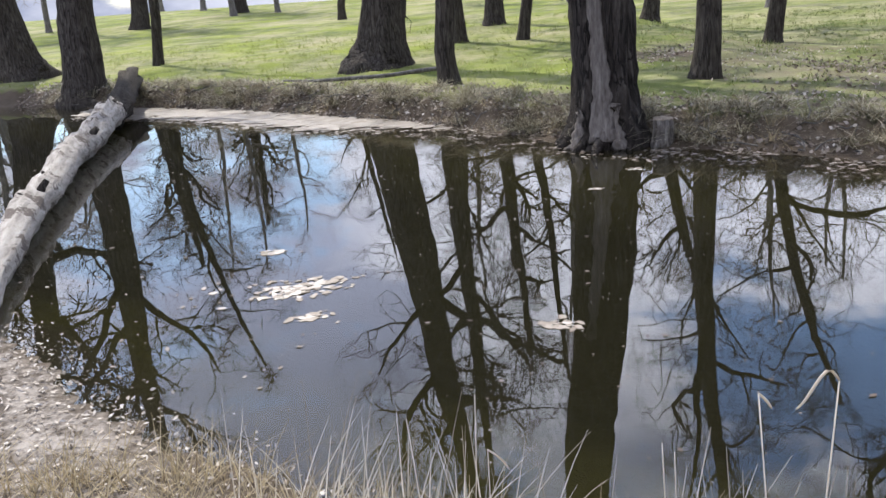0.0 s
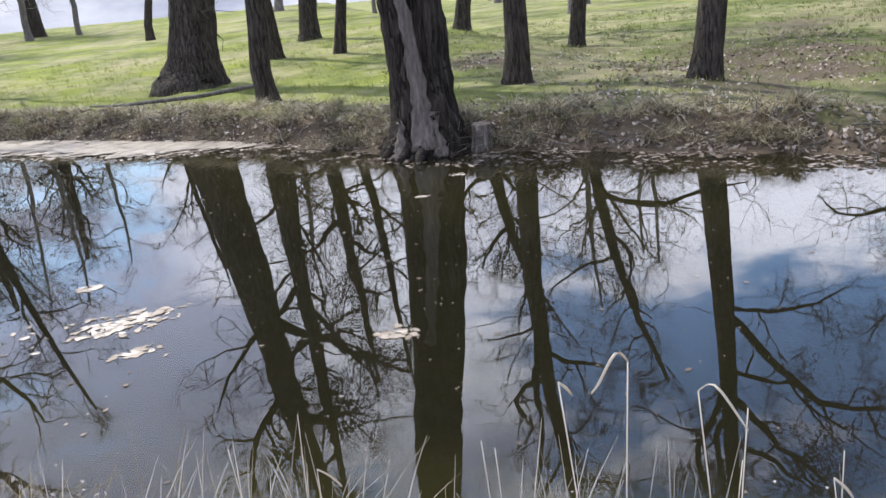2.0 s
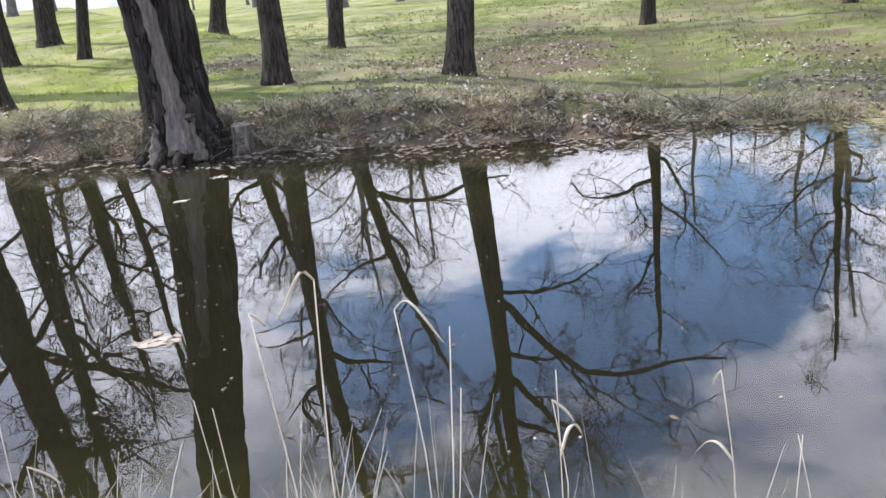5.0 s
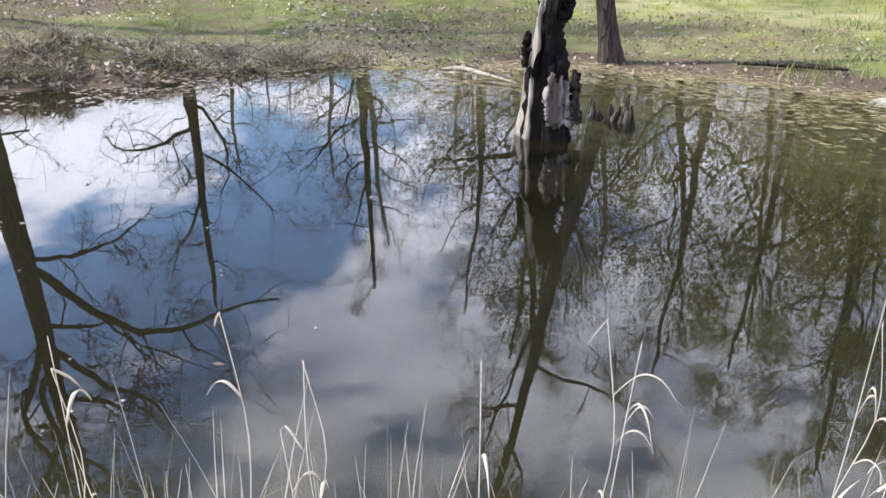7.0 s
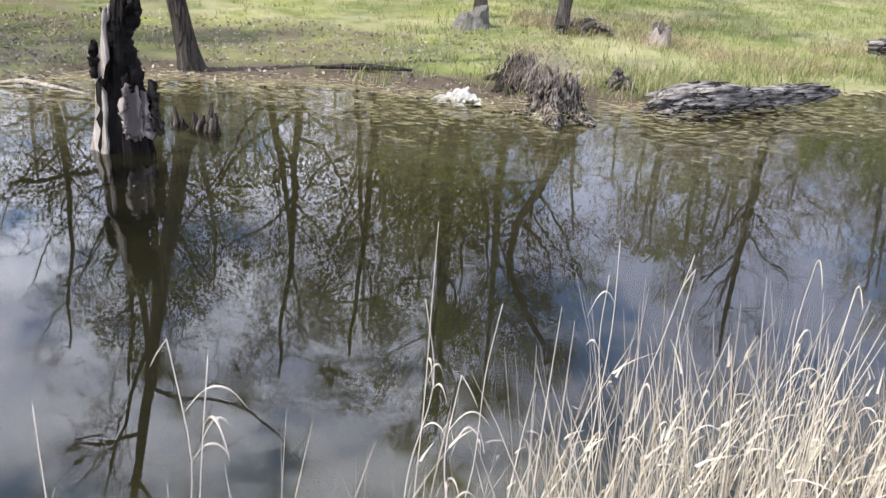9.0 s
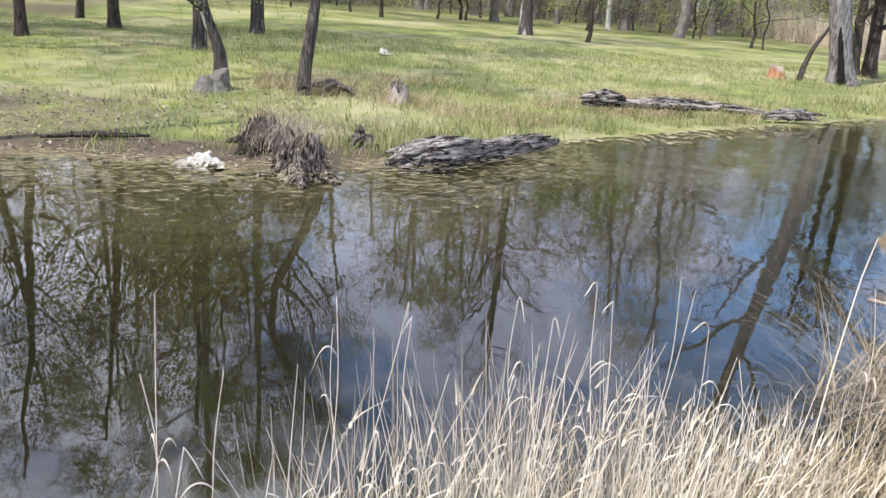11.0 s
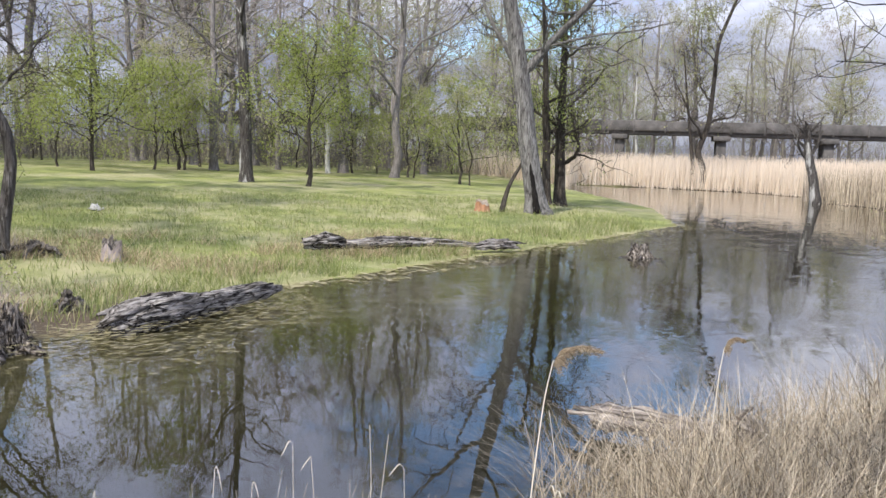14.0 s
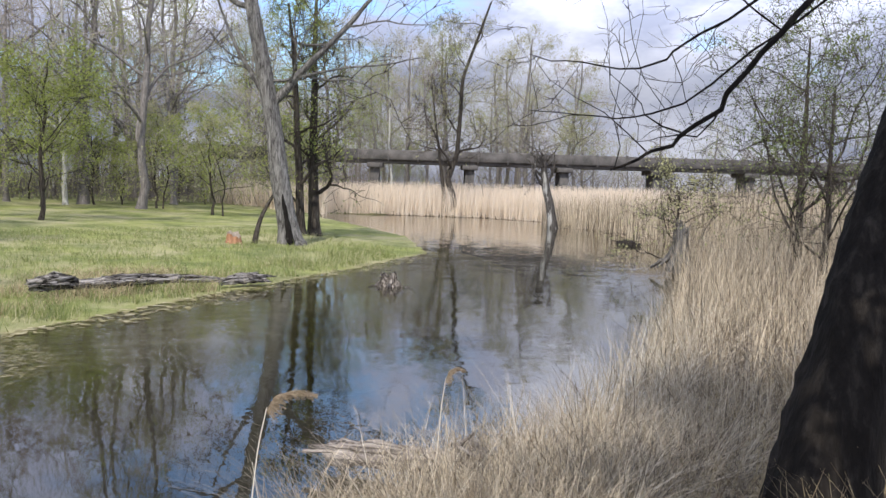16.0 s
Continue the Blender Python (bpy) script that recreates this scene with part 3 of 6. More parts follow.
def land(x, y, parts=None):
    """Height of the ground, and its cover: dry, mud, bed, shoal."""
    x, y = np.asarray(x, float), np.asarray(y, float)
    s, far_d, reed_d, near_d = parts or shore_parts(x, y)
    s = s + 0.12 * wave(x, y, 2.1)
    near = near_d < far_d
    reeds = (reed_d < far_d) & ~near
    steep = 1 - smooth(6.2, 9.0, x)
    lip = 0.03 + 0.31 * steep
    run = 0.75 + 1.55 * (1 - steep)
    far_z = lip * smooth(0, run * (1 + 0.5 * wave(x, y, 1.3, 8.0)), s) + np.clip(s, 0, None) * (0.022 + 0.018 * smooth(14, 24, y) * steep)
    far_z = np.minimum(far_z, 0.62 + 1.6 * smooth(12, 26, y) * steep) + 0.05 * smooth(0.5, 2, s) * wave(x, y, 0.7, 1.0) + 0.02 * wave(x, y, 2.7, 2.0) * smooth(0, 1, s)
    far_z = far_z + steep * smooth(0.05, 0.5, s) * (1 - smooth(1.2, 2.4, s)) * (0.06 * wave(x, y, 2.9, 6.0) + 0.06 * wave(x, y, 6.3, 7.0) + 0.075 * wave(x, y, 11.0, 5.0))
    grade = 0.07 + 0.17 * smooth(-2.2, -0.2, x)
    near_z = np.minimum(np.clip(s, 0, None) * grade, 0.62) + 0.03 * wave(x, y, 1.4, 3.0) * smooth(0.2, 1.5, s)
    reed_z = np.minimum(np.clip(s, 0, None) * 0.05, 0.35)
    z = np.where(near, near_z, np.where(reeds, reed_z, far_z))
    flat = smooth(6.0, 7.6, x) * smooth(-4.5, -1.5, y) * (1 - smooth(5.0, 6.5, y))
    flat = np.maximum(flat, 0.9 * smooth(9.0, 10.5, x) * smooth(-26, -18, y) * ~near * ~reeds)
    fall = np.where(near, 0.30, 0.55 - 0.44 * flat)
    ledge = np.where(s > -1.0, s * 0.16, -0.16 + (s + 1.0) * 0.6)
    depth = np.where(s < 0, np.maximum(np.where(~near & ~reeds & (flat < 0.05), ledge, s * fall), -0.9), 0)
    z = z + depth
    z = np.where(s >= 0, np.maximum(z, 0.008), np.minimum(z, -0.02))
    # the drowned meadow edge: a skin of algae just at the water's level
    shelf = 2.3 + 0.6 * wave(x, y, 0.8, 2.5)
    skin = -0.010 + 0.010 * wave(x, y, 1.6, 4.0) + 0.024 * s
    z = np.where((s < 0) & (flat > 0.25), np.where(s > -shelf * flat, skin, np.minimum(skin, (s + shelf * flat) * 0.3 + skin)), z)
    dry = np.where(near, 0.9, np.where(reeds, 0.9, np.maximum(1.1 * (0.25 + 0.75 * steep) * (1 - smooth(0.0 + 0.25 * steep, 0.3 + 0.75 * steep, s)), 0.75 * flat * (y > -3) * (1 - smooth(0.5, 2.6, s)))))
    dry = np.where(~near & ~reeds, np.maximum(dry, 0.40 * steep * (1 - smooth(1.5, 5, s))), dry)
    # bare, littered spots; their soil colour also stands in for tree shade
    soil_shade = 0.62 * smooth(-0.25, 0.5, wave(x, y, 0.38, 9.0)) * smooth(1.5, 4, x) * (1 - smooth(18, 26, y)) * smooth(5, 7, y)
    soil_shade = np.maximum(soil_shade, 0.5 * smooth(8.5, 10.0, x) * (1 - smooth(13.5, 17, x)) * smooth(0.3, 2.0, y) * (1 - smooth(8, 11, y)))
    soil_shade = np.maximum(soil_shade, (0.44 + 0.14 * wave(x, y, 0.9, 3.0)) * smooth(2.5, 5.5, x) * (1 - smooth(17, 25, y - 0.3 * x)) * smooth(4.5, 6.5, y))
    dry = np.where(~near & ~reeds, np.maximum(dry, soil_shade), dry)
    mud = np.where(near, (1 - smooth(-1.9, -0.9, x)) * smooth(-0.1, 0.3, s) * (1 - smooth(2.5, 4.5, s)), 0)
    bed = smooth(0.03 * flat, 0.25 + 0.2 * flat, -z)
    shoal = smooth(0.1, 0.4, flat) * smooth(-0.4, 0.0, z) * (1 - 0.75 * smooth(-0.25, 0.02, s)) * (1 - smooth(-0.1, 0.4, s))
    # greener lawn; brightness from exposure and haze on the left is coloured in too
    lawn_light = smooth(10, 18, y) * (0.25 + 0.75 * (1 - smooth(1.0, 7.0, x - 0.25 * (y - 15))))
    # depth mask for the absorption painted into the bed
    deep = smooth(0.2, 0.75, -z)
    # where the crown shade is painted into the grass
    shaded_green = 0.85 * smooth(0.5, 5.0, x - 0.2 * (y - 12)) * smooth(5.5, 7.5, y) * (1 - smooth(24, 34, y))
    return z, dry, mud, bed, shoal, lawn_light, deep, shaded_green


def near_side(x, y):
    return shore_distance(x, y, np.array(NEAR_SHORE, float), False) < shore_distance(x, y, np.array(FAR_SHORE, float), False)


def ground_z(x, y):
    return float(land(np.array([x]), np.array([y]))[0][0])


def axis(lo, hi, fine, reach):
    mid = np.arange(lo, hi, fine)
    out = [hi]
    step = fine
    while out[-1] < reach:
        step *= 1.17
        out.append(out[-1] + step)
    below = [lo]
    step = fine
    while below[-1] > -reach:
        step *= 1.17
        below.append(below[-1] - step)
    return np.concatenate([np.array(below[:0:-1]), mid, np.array(out)])


def sheet(name, xs, ys, zfun, mat):
    gx, gy = np.meshgrid(xs, ys)
    extra = zfun(gx, gy)
    nx, ny = len(xs), len(ys)
    i = (np.arange(ny - 1)[:, None] * nx + np.arange(nx - 1)[None, :]).reshape(-1)
    q = np.stack([i, i + 1, i + nx + 1, i + nx], 1)
    g = Geo()
    g.add(np.stack([gx, gy, extra[0]], -1).reshape(-1, 3), q)
    ob = part(name, g, mat)
    for label, values in extra[1].items():
        at = ob.data.attributes.new(label, "FLOAT", "POINT")
        at.data.foreach_set("value", np.asarray(values, np.float32).ravel())
    return ob


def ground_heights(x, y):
    z, dry, mud, bed, shoal, lawn_light, deep, shaded_green = land(x, y)
    return z, {"dry": dry, "mud": mud, "bed": bed, "shoal": shoal, "lawn_light": lawn_light, "deep": deep, "shaded_green": shaded_green}


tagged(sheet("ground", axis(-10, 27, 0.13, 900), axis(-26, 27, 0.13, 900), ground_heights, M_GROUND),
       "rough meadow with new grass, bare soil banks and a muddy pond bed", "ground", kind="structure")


def water_level(x, y):
    d = np.hypot(x, y)
    far_off = np.maximum(smooth(4.5, 13, d) * smooth(2, -6, y), 0.12 * smooth(4.5, 8.5, x) * smooth(6, 3, y))
    return np.zeros_like(x), {"ruffle": far_off}


tagged(sheet("water", np.linspace(-60, 60, 121), np.linspace(-60, 60, 121), water_level, M_WATER),
       "still brown-green pond water that mirrors trees and clouds", "water", kind="structure")


# ---------------------------------------------------------------- trees
def bent_line(start, heading, length, rng, seg=6, wander=0.18, lift=0.0):
    """A wandering line of seg pieces; lift turns it upwards on the way."""
    p = np.array(start, float)
    d = np.array(heading, float)
    d /= np.linalg.norm(d) + 1e-9
    pts = [p.copy()]
    for _ in range(seg):
        d = d + wander * rng.normal(size=3) + np.array([0, 0, lift / seg])
        d /= np.linalg.norm(d)
        p = p + d * length / seg
        pts.append(p.copy())
    return np.array(pts)


def along(pts, f):
    k = f * (len(pts) - 1)
    i = min(int(k), len(pts) - 2)
    return pts[i] + (pts[i + 1] - pts[i]) * (k - i), pts[i + 1] - pts[i]


def side_heading(tangent, rng, spread=1.0, up=0.25):
    t = tangent / (np.linalg.norm(tangent) + 1e-9)
    r = rng.normal(size=3)
    r -= t * (r @ t)
    r /= np.linalg.norm(r) + 1e-9
    return t * rng.uniform(0.35, 0.9) + r * spread + np.array([0, 0, up])


def thin_tubes(g, P, R):
    """Many three-sided twigs at once. P: places (count, points, 3), R: radii (count, points)."""
    m, k = P.shape[:2]
    t = P[:, -1] - P[:, 0]
    t /= np.linalg.norm(t, axis=1)[:, None] + 1e-9
    ref = np.where(np.abs(t[:, :1]) < 0.8, np.array([[1.0, 0, 0]]), np.array([[0, 1.0, 0]]))
    a = ref - t * (t * ref).sum(1)[:, None]
    a /= np.linalg.norm(a, axis=1)[:, None] + 1e-9
    b = np.cross(t, a)
    rim = [a * math.cos(w) + b * math.sin(w) for w in (0.0, 2.094, 4.189)]
    v = np.stack([P + R[:, :, None] * w[:, None, :] for w in rim], 2)
    o = (np.arange(m)[:, None] * k + np.arange(k - 1)[None, :]).reshape(-1) * 3
    q = np.concatenate([np.stack([o + j, o + (j + 1) % 3, o + 3 + (j + 1) % 3, o + 3 + j], 1) for j in range(3)])
    g.add(v.reshape(-1, 3), q)


def twig_lines(base, heading, length, rng, seg, wander):
    d = heading / (np.linalg.norm(heading, axis=1)[:, None] + 1e-9)
    out = [base]
    for _ in range(seg):
        d = d + wander * rng.normal(size=d.shape)
        d /= np.linalg.norm(d, axis=1)[:, None]
        out.append(out[-1] + d * (length / seg)[:, None])
    return np.stack(out, 1)


def side_headings(t, rng, spread, up):
    t = t / (np.linalg.norm(t, axis=1)[:, None] + 1e-9)
    r = rng.normal(size=t.shape)
    r -= t * (r * t).sum(1)[:, None]
    r /= np.linalg.norm(r, axis=1)[:, None] + 1e-9
    return t * rng.uniform(0.35, 0.9, (len(t), 1)) + r * spread + np.array([0, 0, up])


def branch_system(limb, pts, r0, length, rng, twig, subs=6, twigs=5, tips=None, thin=1.0, spray=1.0):
    """Side branches and twigs along a limb that runs through pts."""
    at, way, far, girth = [], [], [], []
    for f in np.linspace(0.25, 0.98, subs):
        p, t = along(pts, f)
        ln = length * rng.uniform(0.35, 0.62) * (1.15 - 0.5 * f)
        b = bent_line(p, side_heading(t, rng), ln, rng, 6, 0.27, 0.3)
        rb = max(r0 * (1 - 0.75 * f) * rng.uniform(0.35, 0.55), 0.006 * min(thin, 1.0))
        tube(limb, b, np.linspace(rb, rb * 0.3, 7), 4, cap=False)
        for h in np.linspace(0.2, 1.0, twigs):
            q, u = along(b, h)
            at.append(q)
            way.append(u)
            far.append(ln * spray)
            girth.append(max(rb * 0.4, 0.0062) * thin)
    at, way, far, girth = np.array(at), np.array(way), np.array(far), np.array(girth)
    n = len(at)
    tw = twig_lines(at, side_headings(way, rng, 0.9, 0.1), far * rng.uniform(0.4, 0.8, n), rng, 3, 0.36)
    thin_tubes(twig, tw, girth[:, None] * np.linspace(1, 0.35, 4))
    for k in (1, 1, 2):
        f = rng.uniform(0, 0.9, n)[:, None]
        q = tw[:, k] + (tw[:, k + 1] - tw[:, k]) * f
        e = twig_lines(q, side_headings(tw[:, -1] - tw[:, 0], rng, 0.9, 0.0), far * rng.uniform(0.2, 0.42, n), rng, 2, 0.3)
        thin_tubes(twig, e, girth[:, None] * np.linspace(0.75, 0.35, 3))
        if tips is not None:
            tips += list(e[:, -1])
    if tips is not None:
        tips += list(tw[:, 1:].reshape(-1, 3))


def trunk_line(height, lean, curve, rng, seg=14, kink=0.03):
    h = np.linspace(0, height, seg)
    x = lean[0] * h + curve[0] * h * h + kink * np.cumsum(rng.normal(size=seg)) * height / 14
    y = lean[1] * h + curve[1] * h * h + kink * np.cumsum(rng.normal(size=seg)) * height / 14
    x -= x[0]
    y -= y[0]
    return np.stack([x, y, h], 1)


def tree(name, x, y, r, height, label, seed, lean=(0, 0), curve=(0, 0), bark_mat=None, limbs=9, first=0.35, reach=0.38, leaf=None, leaf_size=0.05, leaf_count=4,
         flare=0.5, sides=18, subs=8, twigs=6, spine=None, group="trees on the far bank", taper=0.75, forks=(), twig_mat=None, thin=1.05, knob=None, lift=0.6, spray=1.0, kink=0.03, rings=1, ridge=0.07, last=0.99):
    """One tree as a thing: trunk, each limb, twigs and, in leaf, a crown."""
    rng = np.random.default_rng(seed)
    bark_mat = bark_mat or M_BARK
    root = thing(name, x, y, ground_z(x, y) - 0.06, label, "tree", group)
    pts = np.array(spine, float) if spine is not None else trunk_line(height, lean, curve, rng, kink=kink)
    if spine is not None:
        f = np.linspace(0, 1, 4 * len(pts))
        pts = np.stack([np.interp(f, np.linspace(0, 1, len(pts)), pts[:, k]) for k in range(3)], 1)
        pts[1:-1] = (pts[:-2] + 2 * pts[1:-1] + pts[2:]) / 4
    # more rings near the foot, for the flare of the roots
    foot = [along(pts, k)[0] for k in (0.004, 0.01, 0.018, 0.03, 0.045)]
    up = pts[1:]
    if rings > 1:
        k = np.linspace(0, len(pts) - 1, rings * len(pts))[1:]
        up = np.stack([np.interp(k, np.arange(len(pts)), pts[:, c]) for c in range(3)], 1)
    line = np.vstack([pts[:1] - (0, 0, 0.4), pts[:1], foot, up])
    line = line[np.argsort(line[:, 2], kind="stable")] if spine is None else line
    h = line[:, 2]
    f = np.linspace(0, 1, len(line)) if spine is not None else h / h[-1]
    rad = r * (1 - taper * np.clip(f, 0, 1) ** 1.1) * (1 + flare * np.exp(-np.maximum(h, 0) / (0.5 * r + 0.12)))
    g = Geo()
    tube(g, line, rad, sides, ridge, np.random.default_rng(seed + 500))
    if knob is not None:
        kp, _ = along(pts, knob[0])
        tube(g, [kp, kp + np.array([knob[1], knob[2], 0.06])], [r * 0.45, r * 0.25], 8, 0.15, rng)
    part("trunk", g, bark_mat, root)
    twig, tips = Geo(), []
    starts = [(p, None) for p in np.linspace(first, last, limbs)] + list(forks)
    turn = rng.uniform(0, 6.28)
    for i, (fr, spec) in enumerate(starts):
        limb = Geo()
        p, t = along(pts, fr)
        if spec is None:
            turn += 2.4 + rng.uniform(-0.5, 0.5)
            ln = height * reach * rng.uniform(0.7, 1.15) * (1.15 - 0.75 * fr)
            head = np.array([math.cos(turn), math.sin(turn), rng.uniform(0.25, 0.8)])
            b = bent_line(p, head, ln, rng, 9, 0.21, lift)
            rb = r * (1 - taper * fr) * rng.uniform(0.35, 0.55)
        else:
            b = p + np.vstack([[0, 0, 0], np.array(spec[0], float)])
            k = np.linspace(0, 1, 3 * len(b))
            b = np.stack([np.interp(k, np.linspace(0, 1, len(b)), b[:, c]) for c in range(3)], 1)
            for _ in range(4):
                b[1:-1] = (b[:-2] + 2 * b[1:-1] + b[2:]) / 4
            b[1:-1] += rng.normal(size=(len(b) - 2, 3)) * 0.014
            rb = spec[1]
            ln = np.linalg.norm(np.diff(b, axis=0), axis=1).sum()
        tube(limb, b, np.linspace(rb, rb * 0.25, len(b)), 7, 0.05, rng, cap=False)
        branch_system(limb, b, rb, ln, rng, twig, subs, twigs, tips, thin, spray)
        part("limb", limb, bark_mat, root)
    if twig.n:
        part("twig_spray", twig, twig_mat or M_TWIG, root)["kind"] = "stuff"
    if leaf is not None and tips:
        tips = np.array(tips)
        c = np.repeat(tips, leaf_count, 0) + rng.normal(size=(len(tips) * leaf_count, 3)) * leaf_size * 2.5
        crown = Geo()
        flakes(crown, c, leaf_size, rng, 1.0, 0.6)
        part("crown", crown, leaf, root)["kind"] = "stuff"
    return root


BARE = "bare dark-barked tree rooted in the grass bank"
# the old willow at the water's edge, its bark torn off in a pale strip
willow = tree("willow_tree", 2.36, 11.62, 0.43, 11.0, "thick leaning willow with a torn pale strip of bark", 11, lean=(-0.075, 0.0), bark_mat=M_BARK_BIG, limbs=8, first=0.55,
              sides=44, flare=0.55, reach=0.34, taper=0.6, rings=5, ridge=0.11)
tree("bank_tree", -1.25, 21.1, 0.56, 13.0, "stout bare dark-barked tree with a flared foot", 12, lean=(0.115, 0.0), curve=(0.003, 0.0), sides=36, rings=4, ridge=0.10, flare=0.75, limbs=9, first=0.38, knob=(0.13, 0.35, -0.2), kink=0.04, thin=1.0)
tree("bank_tree", 0.36, 16.9, 0.20, 9.0, BARE, 13, lean=(0.04, 0), flare=0.35, limbs=11, first=0.33, kink=0.05)
tree("bank_tree", 0.94, 25.8, 0.20, 10.0, BARE, 14, lean=(0.0, 0), flare=0.3, limbs=11, first=0.28, kink=0.05)
tree("bank_tree", 2.4, 31.5, 0.33, 11.0, BARE, 15, lean=(0.07, 0), flare=0.45, limbs=12, first=0.25, kink=0.05)
tree("bank_tree", 2.6, 24.2, 0.16, 9.0, BARE, 16, lean=(0.11, 0), flare=0.3, limbs=11, first=0.25, kink=0.05)
tree("bank_tree", 4.7, 14.8, 0.22, 10.0, BARE, 17, lean=(0.02, 0), curve=(0.012, 0), flare=0.4, limbs=12, first=0.33, kink=0.05)
tree("bank_tree", 7.5, 29.8, 0.28, 11.0, BARE, 18, lean=(0.2, 0), flare=0.45, limbs=12, first=0.28, kink=0.05)
tree("bank_tree", 8.9, 22.6, 0.22, 10.0, BARE, 19, lean=(0.05, 0), curve=(0.02, 0), flare=0.35, limbs=13, first=0.34,
     forks=[(0.36, ([(1.0, -0.1, 0.5), (2.3, -0.2, 0.6), (3.6, -0.3, 0.2), (4.6, -0.3, 0.3)], 0.10))])
tree("bank_tree", 7.3, 12.9, 0.235, 10.5, "bare dark-barked tree that forks above head height", 20, lean=(0.075, 0.0), flare=0.4, limbs=14, first=0.40, subs=10, twigs=7,
     forks=[(0.34, ([(0.75, -0.4, 0.95), (1.4, -0.8, 1.75), (2.2, -1.2, 1.85), (3.0, -1.6, 1.55), (3.9, -2.0, 1.7)], 0.085)), (0.33, ([(0.6, -0.3, 0.1), (1.3, -0.7, 0.0), (1.8, -0.9, -0.4)], 0.05))])
tree("bank_tree", -8.75, 21.9, 0.46, 12.0, "stout bare tree behind a fallen birch", 21, lean=(0.03, 0), curve=(0.0, 0), flare=0.55, limbs=12, first=0.38, sides=32, rings=4, ridge=0.10, kink=0.05)
tree("bank_tree", -12.2, 26.4, 0.6, 13.0, "massive bare tree at the pond's edge", 22, lean=(-0.11, 0), flare=0.6, limbs=12, first=0.38, sides=32, rings=4, ridge=0.10, kink=0.05)
tree("bank_tree", -8.6, 27.8, 0.17, 9.5, BARE, 23, lean=(0.08, 0), curve=(0.015, 0), flare=0.3, limbs=11, first=0.25, kink=0.05)
tree("bank_tree", -16.5, 51.0, 0.5, 12.0, BARE, 24, lean=(0.14, 0), flare=0.4, limbs=11, first=0.28, kink=0.05)
tree("bank_tree", -13.0, 62.0, 0.55, 12.0, BARE, 25, flare=0.3, limbs=11, first=0.28, kink=0.05)
tree("bank_tree", -4.2, 44.0, 0.2, 10.0, BARE, 26, lean=(0.15, 0), flare=0.3, limbs=11, first=0.25, kink=0.05)
tree("bank_tree", 1.5, 48.0, 0.3, 11.0, BARE, 27, flare=0.3, limbs=11, first=0.25, kink=0.05)
tree("bank_tree", 10.5, 3.85, 0.12, 8.0, "slim bare tree leaning over the shallow edge", 28, lean=(-0.11, 0.16), flare=0.7, limbs=7, first=0.45)
tree("bank_tree", 15.5, 17.5, 0.18, 9.0, BARE, 29, lean=(0.05, 0), limbs=11, first=0.25, kink=0.05)
tree("bank_tree", 20.0, 15.0, 0.16, 9.5, BARE, 30, limbs=11, first=0.25, kink=0.05)
tree("bank_tree", 19.0, 9.0, 0.22, 9.0, "tree in fresh yellow-green leaf on the meadow", 31, limbs=9, first=0.3, leaf=M_LEAF_DARK, leaf_size=0.035, leaf_count=2)
tree("bank_tree", 24.0, 10.0, 0.22, 10.0, BARE, 32, lean=(-0.1, 0.05), limbs=11, first=0.25, kink=0.05)

MEADOW = "trees on the meadow"
tree("crooked_tree", 15.4, -0.8, 0.125, 6.5, "crooked grey-barked tree that bends twice", 40, bark_mat=M_BARK_MID, limbs=13, first=0.5, flare=0.5, group=MEADOW, subs=8, reach=0.45,
     spine=[(0, 0, 0), (0.0, -0.02, 0.5), (0.05, -0.10, 1.0), (0.1, -0.18, 1.6), (0.1, -0.13, 2.1), (0.1, 0.15, 2.7), (0.1, 0.45, 3.3), (0.1, 0.55, 4.2), (0.1, 0.2, 5.0), (0.1, -0.3, 5.8)], taper=0.65)
tree("leaning_tree", 17.0, 0.68, 0.135, 7.5, "scarred leaning tree in young leaf", 41, bark_mat=M_BARK_MID, limbs=9, first=0.3, flare=0.5, group=MEADOW, leaf=M_LEAF, leaf_size=0.026, leaf_count=4, subs=8, twigs=6, reach=0.5,
     spine=[(0, 0, 0), (-0.02, 0.02, 0.6), (0, 0.25, 1.2), (0, 0.42, 1.9), (0, 0.5, 2.8), (0, 0.55, 4.0), (0, 0.5, 5.5), (0, 0.6, 7.0)], taper=0.75)
tree("meadow_tree", 22.2, 1.5, 0.17, 12.5, "grey-barked tree in thin young leaf", 42, bark_mat=M_BARK_MID, limbs=12, first=0.22, flare=0.35, group=MEADOW, leaf=M_LEAF, leaf_size=0.03, leaf_count=6)
tree("meadow_tree", 28.0, 0.25, 0.20, 14.0, "grey-barked tree in thin young leaf", 43, bark_mat=M_BARK_MID, limbs=12, first=0.2, flare=0.4, group=MEADOW, leaf=M_LEAF, leaf_size=0.034, leaf_count=6)
tree("meadow_tree", 37.9, -11.2, 0.28, 17.0, "tall bare grey tree at the wood's edge", 44, lean=(0.0, 0.03), bark_mat=M_BARK_MID, limbs=10, first=0.3, flare=0.45, group=MEADOW)
tree("meadow_tree", 35.4, -13.2, 0.10, 6.4, "young tree in bright yellow-green leaf", 45, limbs=13, first=0.28, last=0.9, flare=0.3, reach=0.62, group=MEADOW, leaf=M_LEAF, leaf_size=0.045, leaf_count=4, lift=0.45, subs=7, twigs=5, kink=0.14)
tree("meadow_tree", 43.5, -5.4, 0.1, 5.5, "multi-branched small tree in green leaf", 46, limbs=14, first=0.25, last=0.7, flare=0.3, reach=0.8, group=MEADOW, leaf=M_LEAF, leaf_size=0.05, leaf_count=4, lift=0.35, subs=6, twigs=5)
